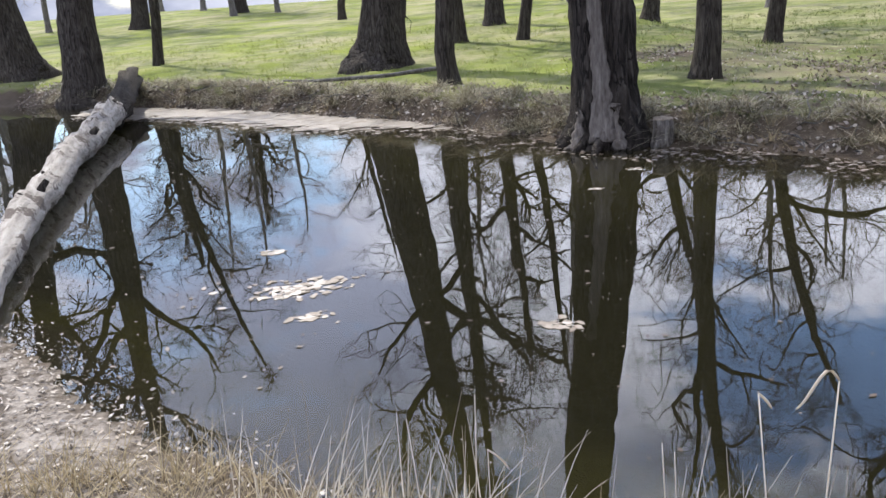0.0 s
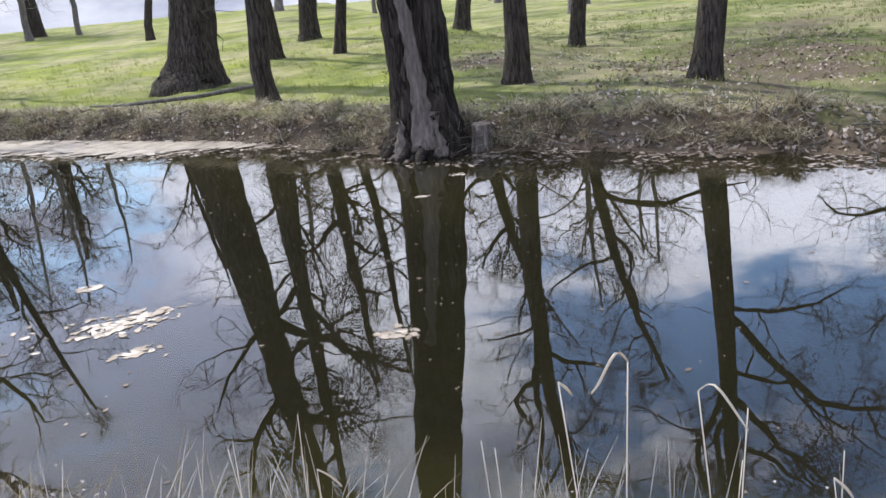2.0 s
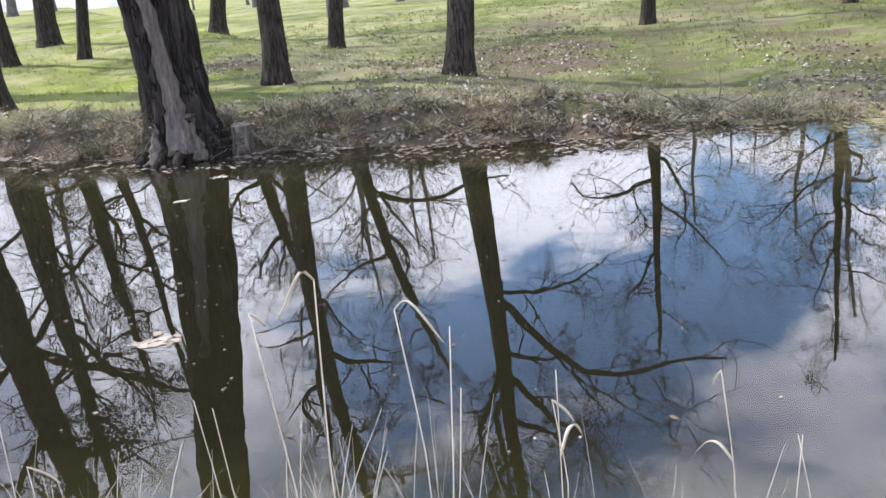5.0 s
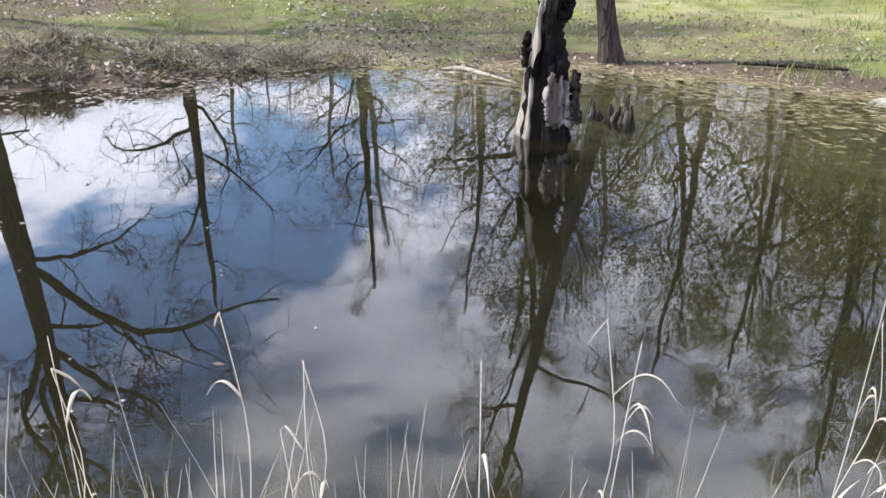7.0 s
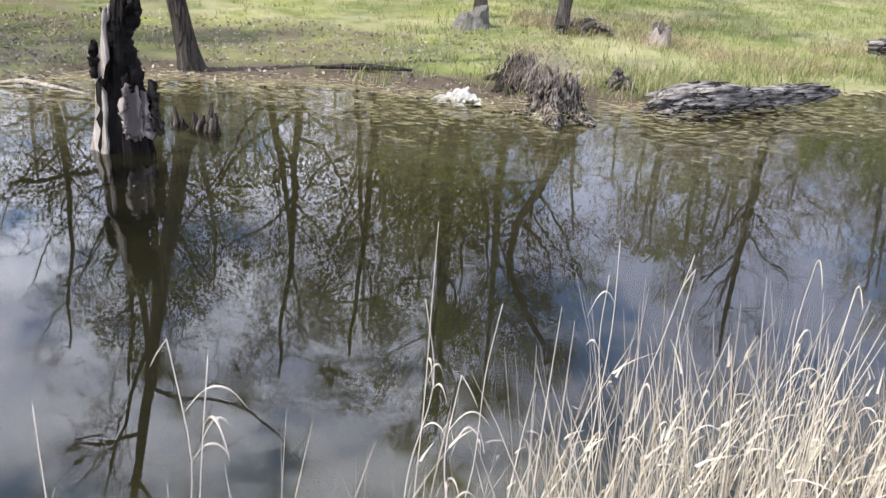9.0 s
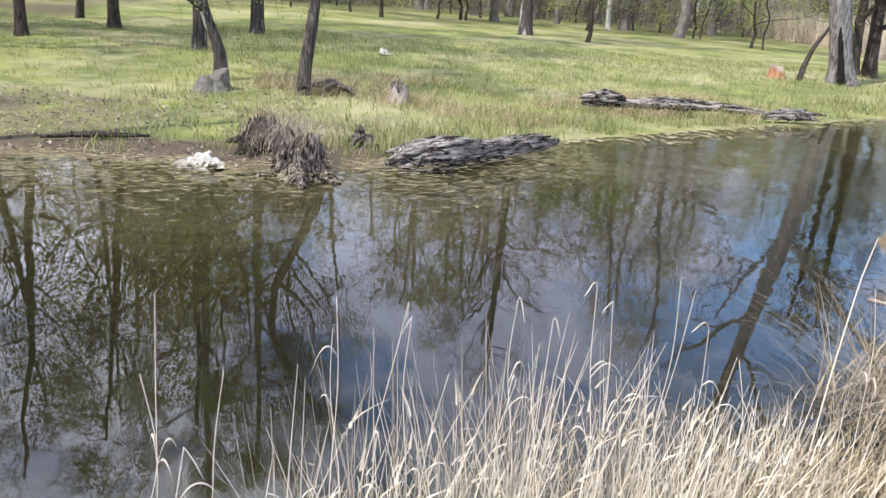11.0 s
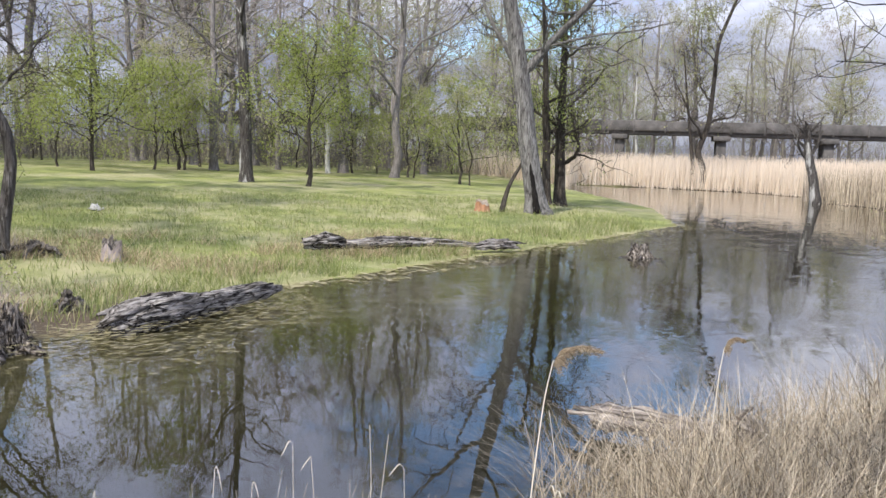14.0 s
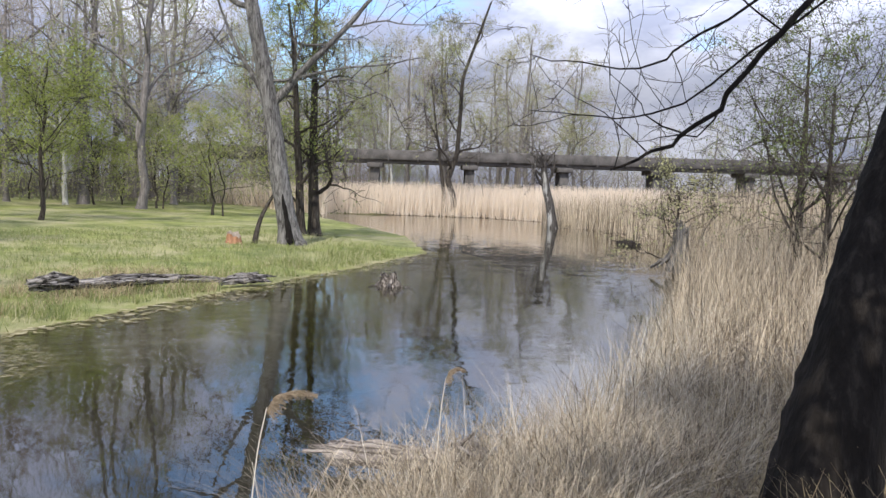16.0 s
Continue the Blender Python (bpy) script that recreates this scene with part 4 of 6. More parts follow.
tree("burnt_tree", 23.1, -16.7, 0.33, 15.0, "tall pale-barked tree with a charred hollow foot", 47, lean=(0.10, 0.15), bark_mat=M_BARK_PALE, limbs=8, first=0.5, flare=0.6, sides=26, group=MEADOW,
     forks=[(0.30, ([(-0.4, -0.4, 0.6), (-0.9, -0.9, 1.4), (-1.7, -1.8, 2.6), (-2.5, -2.6, 4.0)], 0.17)), (0.31, ([(0.4, 0.4, 0.8), (0.9, 0.8, 1.8), (1.2, 1.2, 3.2)], 0.11)), (0.35, ([(-0.7, -0.7, 0.1), (-1.5, -1.5, 0.5), (-2.6, -2.7, 0.6), (-3.4, -3.5, 0.9)], 0.06))], subs=7)
tree("ivy_tree", 26.6, -20.2, 0.22, 9.0, "dark-barked twin-stemmed tree clad in young leaves", 48, limbs=12, first=0.18, flare=0.5, group=MEADOW, leaf=M_LEAF_DARK, leaf_size=0.04, leaf_count=1, reach=0.3)
tree("ivy_tree", 26.3, -19.4, 0.17, 8.5, "dark-barked tree clad in young leaves", 49, lean=(0.0, 0.07), limbs=12, first=0.15, flare=0.4, group=MEADOW, leaf=M_LEAF, leaf_size=0.04, leaf_count=1, reach=0.3)

# taller trees that stand back from the shallow bay
for k, (bearing, d, hgt, leafy) in enumerate(((61, 27, 12, None), (66, 25, 12, M_LEAF_DARK), (73, 27, 11, M_LEAF), (79, 31, 13, M_LEAF_PALE), (76, 24, 12, M_LEAF_DARK), (81, 27, 12, M_LEAF))):
    tree("meadow_tree", d * math.sin(radians(bearing)), d * math.cos(radians(bearing)), 0.12 + 0.02 * (k % 3), hgt, "tall tree in thin young leaf on the meadow" if leafy else "tall bare tree on the meadow", 80 + k,
         lean=(0.06 * (-1) ** k, 0.08 * (-1) ** (k // 2)), limbs=11, first=0.25, reach=0.42, kink=0.07, group=MEADOW, leaf=leafy, leaf_size=0.04, leaf_count=2, thin=1.0)

# the wood behind the meadow: a few kinds, repeated
WOOD = "trees of the wood"
rng = np.random.default_rng(77)
kinds = [tree("wood_tree", 49.5, -12.6, 0.24, 15.0, "tall bare tree of the wood", 60, limbs=12, first=0.2, kink=0.09, reach=0.42, subs=6, twigs=4, sides=9, group=WOOD, bark_mat=M_BARK_WOOD, twig_mat=M_TWIG_WOOD, thin=1.8),
         tree("wood_tree", 54.5, -18.0, 0.18, 14.5, "tall slim tree of the wood with brown buds", 61, limbs=12, first=0.2, kink=0.09, reach=0.42, subs=6, twigs=4, sides=9, group=WOOD, bark_mat=M_BARK_WOOD, twig_mat=M_TWIG_WOOD, leaf=M_LEAF_BROWN, leaf_size=0.05, leaf_count=2, thin=1.6),
         tree("wood_tree", 54.0, -22.5, 0.22, 13.5, "tree of the wood in thin green leaf", 62, limbs=12, first=0.2, kink=0.09, reach=0.42, subs=6, twigs=4, sides=9, group=WOOD, bark_mat=M_BARK_WOOD, twig_mat=M_TWIG_WOOD, leaf=M_LEAF, leaf_size=0.055, leaf_count=4, thin=1.6),
         tree("wood_tree", 55.0, -29.0, 0.22, 15.0, "tree of the wood with pale young leaf", 63, limbs=12, first=0.2, kink=0.09, reach=0.42, subs=6, twigs=4, sides=9, group=WOOD, bark_mat=M_BARK_WOOD, twig_mat=M_TWIG_WOOD, leaf=M_LEAF_PALE, leaf_size=0.05, leaf_count=3, thin=1.6),
         tree("birch_tree", 52.0, -20.5, 0.16, 16.0, "slim white-barked birch of the wood", 64, limbs=12, first=0.2, kink=0.09, reach=0.42, subs=6, twigs=4, sides=9, group=WOOD, twig_mat=M_TWIG_WOOD, bark_mat=M_BIRCH, thin=1.5),
         tree("wood_sapling", 48.0, -9.0, 0.07, 5.0, "undergrowth sapling in fresh leaf", 65, limbs=11, first=0.15, last=0.95, lift=0.5, subs=5, twigs=4, sides=6, group=WOOD, twig_mat=M_TWIG_WOOD, leaf=M_LEAF, leaf_size=0.055, leaf_count=3, reach=0.7, thin=1.4, kink=0.22),
         tree("wood_sapling", 51.0, -11.0, 0.06, 6.5, "slim forked sapling in pale leaf", 66, limbs=9, first=0.3, lift=0.9, subs=5, twigs=4, sides=6, group=WOOD, twig_mat=M_TWIG_WOOD, leaf=M_LEAF_PALE, leaf_size=0.05, leaf_count=3, reach=0.5, thin=1.4, kink=0.3, lean=(0.1, 0.1))]


def plant_wood(count, place, weights, tall=1.0):
    for _ in range(count):
        x, y = place()
        src = kinds[rng.choice(len(kinds), p=weights)]
        s = rng.uniform(0.72, 1.3) * tall
        copy_thing(src, pose(x, y, ground_z(x, y) - 0.06, rng.uniform(-3, 3), rng.uniform(-3, 3), rng.uniform(0, 360)) @ Matrix.Scale(s, 4))


def belt(a0, a1, d0, d1):
    """A place in the arc from bearing a0 to a1 (degrees to the right of +y), d0 to d1 metres off."""
    def place():
        a, d = radians(rng.uniform(a0, a1)), math.sqrt(rng.uniform(d0 * d0, d1 * d1))
        return d * math.sin(a), d * math.cos(a)
    return place


plant_wood(40, belt(80, 128, 50, 85), [0.30, 0.24, 0.18, 0.22, 0.06, 0.0, 0.0], 1.35)
plant_wood(34, belt(80, 128, 47, 80), [0.0, 0.0, 0.0, 0.0, 0.0, 0.5, 0.5])
plant_wood(9, belt(40, 60, 45, 70), [0.7, 0.2, 0.0, 0.1, 0.0, 0.0, 0.0])
plant_wood(26, belt(60, 82, 40, 75), [0.35, 0.2, 0.15, 0.15, 0.05, 0.05, 0.05])
plant_wood(38, belt(122, 145, 84, 120), [0.14, 0.14, 0.12, 0.46, 0.08, 0.03, 0.03])
plant_wood(26, belt(143, 172, 88, 125), [0.12, 0.16, 0.16, 0.50, 0.0, 0.03, 0.03], 0.5)
plant_wood(15, belt(-28, 26, 38, 62), [0.75, 0.25, 0.0, 0.0, 0.0, 0.0, 0.0])
plant_wood(14, belt(-40, 24, 66, 110), [0.5, 0.3, 0.05, 0.1, 0.05, 0.0, 0.0])


# ---------------------------------------------------------------- the bridge behind the reeds
BR_A, BR_B = np.array((78.0, -32.0)), np.array((32.0, -82.0))
br_dir = (BR_B - BR_A) / np.linalg.norm(BR_B - BR_A)
br_yaw = math.degrees(math.atan2(br_dir[1], br_dir[0]))


def box_geo(g, x0, x1, y0, y1, z0, z1, bev=0.03):
    bm = bmesh.new()
    bmesh.ops.create_cube(bm, size=1.0, matrix=Matrix.Translation(((x0 + x1) / 2, (y0 + y1) / 2, (z0 + z1) / 2)) @ Matrix.Diagonal((x1 - x0, y1 - y0, z1 - z0, 1)))
    bmesh.ops.bevel(bm, geom=bm.edges[:], offset=bev, segments=1, affect="EDGES")
    bm.verts.index_update()
    v = np.array([q.co for q in bm.verts])
    quads = np.array([[q.index for q in f.verts] for f in bm.faces if len(f.verts) == 4])
    tris = np.array([[q.index for q in f.verts] for f in bm.faces if len(f.verts) == 3])
    bm.free()
    g.add(v, quads, tris if len(tris) else None)


bridge = thing("bridge", BR_A[0], BR_A[1], 0.0, "long low weathered concrete bridge on paired piers", "bridge", rz=br_yaw)
LEN = 95.0
g = Geo()
box_geo(g, -14, LEN, -1.6, 1.6, 3.95, 4.55)
part("deck", g, M_CONCRETE, bridge)
for sgn in (-1, 1):
    g = Geo()
    box_geo(g, -14, LEN, sgn * 1.72 - 0.12, sgn * 1.72 + 0.12, 4.25, 5.15)
    part("parapet", g, M_CONCRETE, bridge)
for k in range(40):
    for sgn in (-1, 1):
        g = Geo()
        box_geo(g, -13 + 2.7 * k, -12.82 + 2.7 * k, sgn * 1.72 - 0.16, sgn * 1.72 + 0.16, 4.1, 5.24, 0.02)
        part("parapet_post", g, M_CONCRETE, bridge)
for k in range(12):
    xk = -8 + 8.6 * k
    for sgn in (-1, 1):
        g = Geo()
        box_geo(g, xk - 0.4, xk + 0.4, sgn * 1.0 - 0.35, sgn * 1.0 + 0.35, -0.3, 3.6)
        pier = part("pier", g, M_CONCRETE, bridge)
    g = Geo()
    box_geo(g, xk - 0.7, xk + 0.7, -1.8, 1.8, 3.55, 3.96)
    part("pier_cap", g, M_CONCRETE, pier)


# ---------------------------------------------------------------- fallen and dead wood
def smooth_line(pts, k=4):
    pts = np.array(pts, float)
    f = np.linspace(0, len(pts) - 1, k * (len(pts) - 1) + 1)
    out = np.stack([np.interp(f, np.arange(len(pts)), pts[:, c]) for c in range(3)], 1)
    for _ in range(2):
        out[1:-1] = (out[:-2] + 2 * out[1:-1] + out[2:]) / 4
    return out


def wood_lump(g, line, rad, n, rng, rough=0.16, lobes=4, squash=1.0, lump=0.0):
    """A weathered log: deep cracks along it and an uneven girth."""
    line = np.asarray(line, float)
    m = len(line)
    rad = np.asarray(rad, float)
    tan = np.gradient(line, axis=0)
    tan /= np.linalg.norm(tan, axis=1)[:, None]
    up = np.array([0, 0, 1.0])
    a = np.cross(tan, up)
    a /= np.linalg.norm(a, axis=1)[:, None] + 1e-9
    b = np.cross(a, tan)
    th = np.linspace(0, 2 * np.pi, n, endpoint=False)
    crack = rng.uniform(-1, 1, n)
    lobe = np.sign(crack) * np.abs(crack) ** 0.6
    crack = lobe
    drift = np.cumsum(rng.normal(size=(m, n)) * 0.3, axis=0)
    drift -= drift.mean(1, keepdims=True)
    big = np.sin(lobes * th[None, :] + np.linspace(0, 3, m)[:, None]) * 0.5
    rr = rad[:, None] * (1 + rough * (crack[None, :] + 0.45 * drift + big + 0.35 * rng.normal(size=(m, n))) * 0.5)
    if lump:
        grid = rng.normal(size=(9, 8))
        grid = np.hstack([grid, grid[:, :1]])
        rows = np.array([np.interp(np.linspace(0, 8, m), np.arange(9), grid[:, c]) for c in range(9)]).T
        rr = rr * (1 + lump * np.array([np.interp(np.linspace(0, 8, n, endpoint=False), np.arange(9), r) for r in rows]))
    v = line[:, None] + rr[:, :, None] * (np.cos(th)[None, :, None] * a[:, None] + squash * np.sin(th)[None, :, None] * b[:, None])
    ragged = rough * rad.max() * 2.2
    v[0] -= tan[0] * rng.uniform(-0.3, 1, n)[:, None] * ragged
    v[-1] += tan[-1] * rng.uniform(-0.3, 1, n)[:, None] * ragged
    v[1:-1] += tan[1:-1, None] * rng.normal(size=(m - 2, n, 1)) * rough * 0.05
    i = np.arange(m - 1)[:, None] * n
    j = np.arange(n)[None, :]
    k = (j + 1) % n
    q = np.stack([i + j, i + k, i + n + k, i + n + j], -1).reshape(-1, 4)
    v = np.vstack([v.reshape(-1, 3), line[0], line[-1]])
    jj = np.arange(n)
    t = np.vstack([np.stack([np.full(n, m * n), (jj + 1) % n, jj], -1), np.stack([np.full(n, m * n + 1), (m - 1) * n + jj, (m - 1) * n + (jj + 1) % n], -1)])
    g.add(v, q, t)


# the birch that fell across the water
rng = np.random.default_rng(5)
def in_log(pts, o, turn):
    """Points in the frame of a lying log whose x runs along it."""
    p = np.asarray(pts, float) - o
    c, s_ = math.cos(turn), math.sin(turn)
    return np.stack([c * p[..., 0] + s_ * p[..., 1], -s_ * p[..., 0] + c * p[..., 1], p[..., 2]], -1)


off = np.array((-4.7, 10.4, 0.0))
turn = math.atan2(16.3, -4.15)
birch = thing("fallen_birch", -4.7, 10.4, 0.0, "fallen pale birch trunk with dark knots lying into the pond", "log", rz=math.degrees(turn))
spine = in_log(smooth_line([(-3.15, 4.9, 0.06), (-3.52, 6.0, 0.09), (-4.0, 7.6, 0.12), (-4.42, 9.0, 0.19), (-4.75, 10.4, 0.18), (-5.25, 12.2, 0.25), (-5.6, 14.0, 0.22), (-6.05, 16.0, 0.33), (-6.5, 18.0, 0.36), (-7.3, 21.2, 0.62)], 8), off, turn)
g = Geo()
cut = int(len(spine) * 0.83)
girth = np.linspace(0.13, 0.25, len(spine)) * (1 + 0.07 * np.sin(np.arange(len(spine)) * 0.9) + 0.05 * rng.normal(size=len(spine)))
wood_lump(g, spine[:cut], girth[:cut], 22, rng, 0.2)
birch_trunk = part("trunk", g, M_BIRCH_LOG, birch)
g = Geo()
wood_lump(g, spine[cut - 2:], girth[cut - 2:] * 1.08, 16, rng, 0.35)
part("butt", g, M_BARK, birch, "dark butt end")
for f, d in ((0.18, (0.1, 0.5, 0.25)), (0.36, (0.1, -0.3, 0.4)), (0.62, (0.2, -0.45, 0.4)), (0.8, (0.1, 0.5, 0.5))):
    g = Geo()
    p, _ = along(spine, f)
    tube(g, [p, p + np.array(d) * 0.4, p + np.array(d) * 0.55], [0.06, 0.05, 0.035], 8, 0.3, rng)
    part("broken_stub", g, M_BARK, birch)
for f in np.linspace(0.06, 0.78, 9):
    p, t = along(spine, f + rng.uniform(-0.02, 0.02))
    r0 = np.interp(f, np.linspace(0, 1, len(girth)), girth)
    th = rng.uniform(0.2, 2.6)
    out = np.array([0, math.cos(th), math.sin(th)])
    size = rng.uniform(0.02, 0.045)
    g = Geo()
    tube(g, [p + out * r0 * 0.7, p + out * (r0 * 1.0), p + out * (r0 * 1.06 + 0.01)], [size * 1.5, size * 1.2, size * 0.5], 8, 0.35, rng)
    part("knot", g, M_BARK, birch_trunk, "dark branch knot")

# torn bark and roots on the willow
willow_trunk = [o for o in willow.children if o.name.startswith("trunk")][0]
rng = np.random.default_rng(6)
def trunk_patch(name, mid, half, h0, h1, label, grow=1.09, rows=34, cols=9):
    """A ragged sheet of torn bark that hugs the willow's trunk."""
    h = np.linspace(h0, h1, rows)
    rad = 0.43 * (1 - 0.6 * (h / 11.0) ** 1.1) * (1 + 0.55 * np.exp(-h / 0.335)) * grow
    taper = np.minimum(1, np.minimum((h1 - h) / 0.5, 1.0) ** 0.7 + 0.02)
    left = np.cumsum(rng.normal(size=rows)) * 0.014 + rng.normal(size=rows) * 0.02
    right = np.cumsum(rng.normal(size=rows)) * 0.014 + rng.normal(size=rows) * 0.02
    f = np.linspace(-1, 1, cols)[None, :]
    th = mid + 0.05 * np.sin(1.7 * h)[:, None] + half * (1.25 - 0.3 * h / 2.7)[:, None] * taper[:, None] * f + np.where(f < 0, left[:, None], right[:, None]) * np.abs(f)
    rr = rad[:, None] * (1 + 0.02 * rng.normal(size=(rows, cols)))
    v = np.stack([rr * np.cos(th) - 0.075 * h[:, None], rr * np.sin(th), h[:, None] + 0 * th], -1).reshape(-1, 3)
    i = (np.arange(rows - 1)[:, None] * cols + np.arange(cols - 1)[None, :]).reshape(-1)
    g = Geo()
    g.add(v, np.stack([i, i + 1, i + cols + 1, i + cols], 1))
    ob = part(name, g, M_TORN, willow_trunk, label)
    mod = ob.modifiers.new("thickness", "SOLIDIFY")
    mod.thickness, mod.offset = 0.09, -1


trunk_patch("torn_strip", -1.86, 0.27, 0.15, 2.75, "pale torn strip of bark")
trunk_patch("torn_strip", -1.52, 0.08, 0.05, 0.62, "pale torn strip of bark", 1.10, 14, 5)
trunk_patch("torn_strip", -2.5, 0.14, 0.03, 0.5, "pale torn strip of bark", 1.10, 14, 5)
for k, a in enumerate((-2.9, -2.3, -1.9, -1.25, -0.6, 0.1, 3.1)):
    g = Geo()
    c, s = math.cos(a), math.sin(a)
    ln = rng.uniform(0.25, 0.6)
    tube(g, smooth_line([(0.34 * c, 0.34 * s, 0.34), (0.55 * c, 0.55 * s, 0.13), ((0.5 + ln * 0.6) * c + 0.1 * s, (0.5 + ln * 0.6) * s, 0.02), ((0.5 + ln) * c, (0.5 + ln) * s, -0.12)], 3),
         np.linspace(0.10, 0.02, 10), 8, 0.2, rng)
    part("root", g, M_BARK_BIG, willow)

small = thing("tree_stump", 2.98, 11.1, 0.02, "small pale sawn-off stump beside the willow", "stump")
g = Geo()
tube(g, [(0, 0, -0.05), (0, 0, 0.06), (0.01, 0, 0.2), (0.0, 0, 0.33)], [0.18, 0.155, 0.14, 0.135], 14, 0.07, rng)
part("stem", g, M_WEATHERED, small)
g = Geo()
tube(g, [(0, 0, 0.325), (0, 0, 0.345)], [0.133, 0.125], 14, 0.05, rng)
part("cut_face", g, M_CUT, small)


def shell(g, t0, t1, r, heights, lean, rng, inner=False, steps=34, rows=22, foot=-0.25, jag=0.05, flare=0.32):
    """A piece of a hollow stem between two angles, with a jagged top."""
    th = np.linspace(radians(t0), radians(t1), steps)
    top = np.interp(np.linspace(0, 1, steps), np.linspace(0, 1, len(heights)), heights) + np.interp(np.linspace(0, 1, steps), np.linspace(0, 1, 11), rng.uniform(-jag, jag, 11)) + rng.uniform(-0.3, 0.3, steps) * jag
    low = foot + (rng.uniform(0, 1.6 * jag, steps) if foot > 0 else np.zeros(steps))
    f = np.linspace(0, 1, rows)
    z = low[None, :] + (top - low)[None, :] * f[:, None]
    side = np.linspace(-1, 1, steps)
    edge_l, edge_r = (np.interp(np.linspace(0, 1, rows), np.linspace(0, 1, 8), rng.normal(size=8))[:, None] + 0.25 * rng.normal(size=(rows, 1)) for _ in range(2))
    ragged = np.where(side[None, :] < 0, edge_l, edge_r) * np.abs(side[None, :]) ** 2
    th = th[None, :] + ragged * jag * 1.6
    rr = r * (1 + flare * np.exp(-np.maximum(z, 0) / 0.2)) * (1 - 0.12 * z) * (1 + np.interp(np.linspace(0, 1, steps), np.linspace(0, 1, 8), 0.07 * rng.normal(size=8))[None, :] + 0.012 * rng.normal(size=(rows, steps)))
    v = np.stack([rr * np.sin(th) + lean * (0.55 * np.maximum(z, 0) + 0.45 * np.maximum(z, 0) ** 2), -rr * np.cos(th), z], -1).reshape(-1, 3)
    i = (np.arange(rows - 1)[:, None] * steps + np.arange(steps - 1)[None, :]).reshape(-1)
    q = np.stack([i, i + 1, i + steps + 1, i + steps], 1)
    g.add(v, q[:, ::-1] if inner else q)


# the hollow snag that stands in the water
rng = np.random.default_rng(8)
snag = thing("dead_snag", 6.98, 3.08, 0.0, "hollow charred dead trunk standing in shallow water", "dead tree", rz=math.degrees(math.atan2(-2.98, -6.64)) + 90)


def double_wall(name, t0, t1, r, heights, mat, lean=0.10, label="", inside=None, foot=-0.25, jag=0.05):
    g = Geo()
    shell(g, t0, t1, r, heights, lean, rng, foot=foot, jag=jag)
    ob = part(name, g, mat, snag, label)
    mod = ob.modifiers.new("thickness", "SOLIDIFY")
    mod.thickness, mod.offset = 0.035, -1
    if inside:
        ob.data.materials.append(inside)
        mod.material_offset = 1
    return ob


double_wall("bleached_wall", -100, -42, 0.195, [0.42, 0.60, 0.74, 0.88, 1.00, 1.20], M_SNAG, 0.02, "bleached strip of outer wood", M_CHAR, jag=0.05)
double_wall("charred_wall", -96, -72, 0.225, [0.78, 0.88, 0.82], M_CHAR, 0.02, "charred black wood", foot=0.60, jag=0.07)
double_wall("charred_wall", -150, -100, 0.20, [0.35, 0.52, 0.70, 0.66, 0.52], M_CHAR, 0.04, "charred black wood", jag=0.06)
double_wall("charred_wall", -46, 4, 0.135, [1.05, 1.14, 1.22, 1.17, 1.22, 1.24], M_CHAR, 0.05, "charred black wood", jag=0.06)
double_wall("charred_wall", 2, 76, 0.175, [0.66, 0.60, 0.64, 0.56, 0.44], M_CHAR, 0.02, "charred black wood", jag=0.05)
double_wall("charred_wall", 76, 212, 0.175, [0.4, 0.5, 0.55, 0.62, 0.7, 0.9, 0.8, 0.6, 0.5], M_CHAR, 0.04, "charred black wood", jag=0.06)
double_wall("bark_flap", 2, 62, 0.235, [0.46, 0.53, 0.51, 0.54, 0.52, 0.46], M_FLAP, 0.0, "pinkish-grey flap of inner bark", foot=0.10, jag=0.06)
double_wall("bark_flap", 60, 104, 0.27, [0.54, 0.57, 0.40, 0.46, 0.36], M_BARK, 0.0, "dark edge of the bark flap", foot=0.12, jag=0.07)
g = Geo()
tube(g, smooth_line([(-0.03, 0.02, -0.3), (-0.02, 0.02, 0.3), (-0.01, 0.02, 0.6), (0.0, 0.02, 0.85), (0.03, 0.02, 1.0), (0.09, 0.02, 1.12), (0.15, 0.02, 1.19)], 5), np.interp(np.linspace(0, 1, 31), [0, 0.4, 0.6, 0.8, 1], [0.17, 0.14, 0.12, 0.11, 0.075]), 18, 0.42, rng)
part("charred_core", g, M_CHAR, snag)
g = Geo()
tube(g, smooth_line([(0.02, -0.04, 0.50), (0.08, -0.05, 0.58), (0.11, -0.04, 0.66), (0.09, -0.02, 0.72)], 4), [0.05, 0.07, 0.08, 0.085, 0.085, 0.08, 0.08, 0.075, 0.07, 0.06, 0.05, 0.04, 0.02], 12, 0.4, rng)
part("charred_core", g, M_CHAR, snag)
for k in range(11):
    g = Geo()
    p = np.array([-0.10 + 0.026 * k, rng.uniform(-0.07, 0.05), 1.02 + 0.012 * k])
    tip = p + (rng.uniform(-0.02, 0.05), 0, rng.uniform(0.08, 0.17))
    tube(g, [p, (p + tip) / 2 + rng.normal(size=3) * 0.012, tip], [0.034, 0.024, 0.008], 6, 0.5, rng)
    part("splinter", g, M_SNAG if k in (1, 5) else M_CHAR, snag)

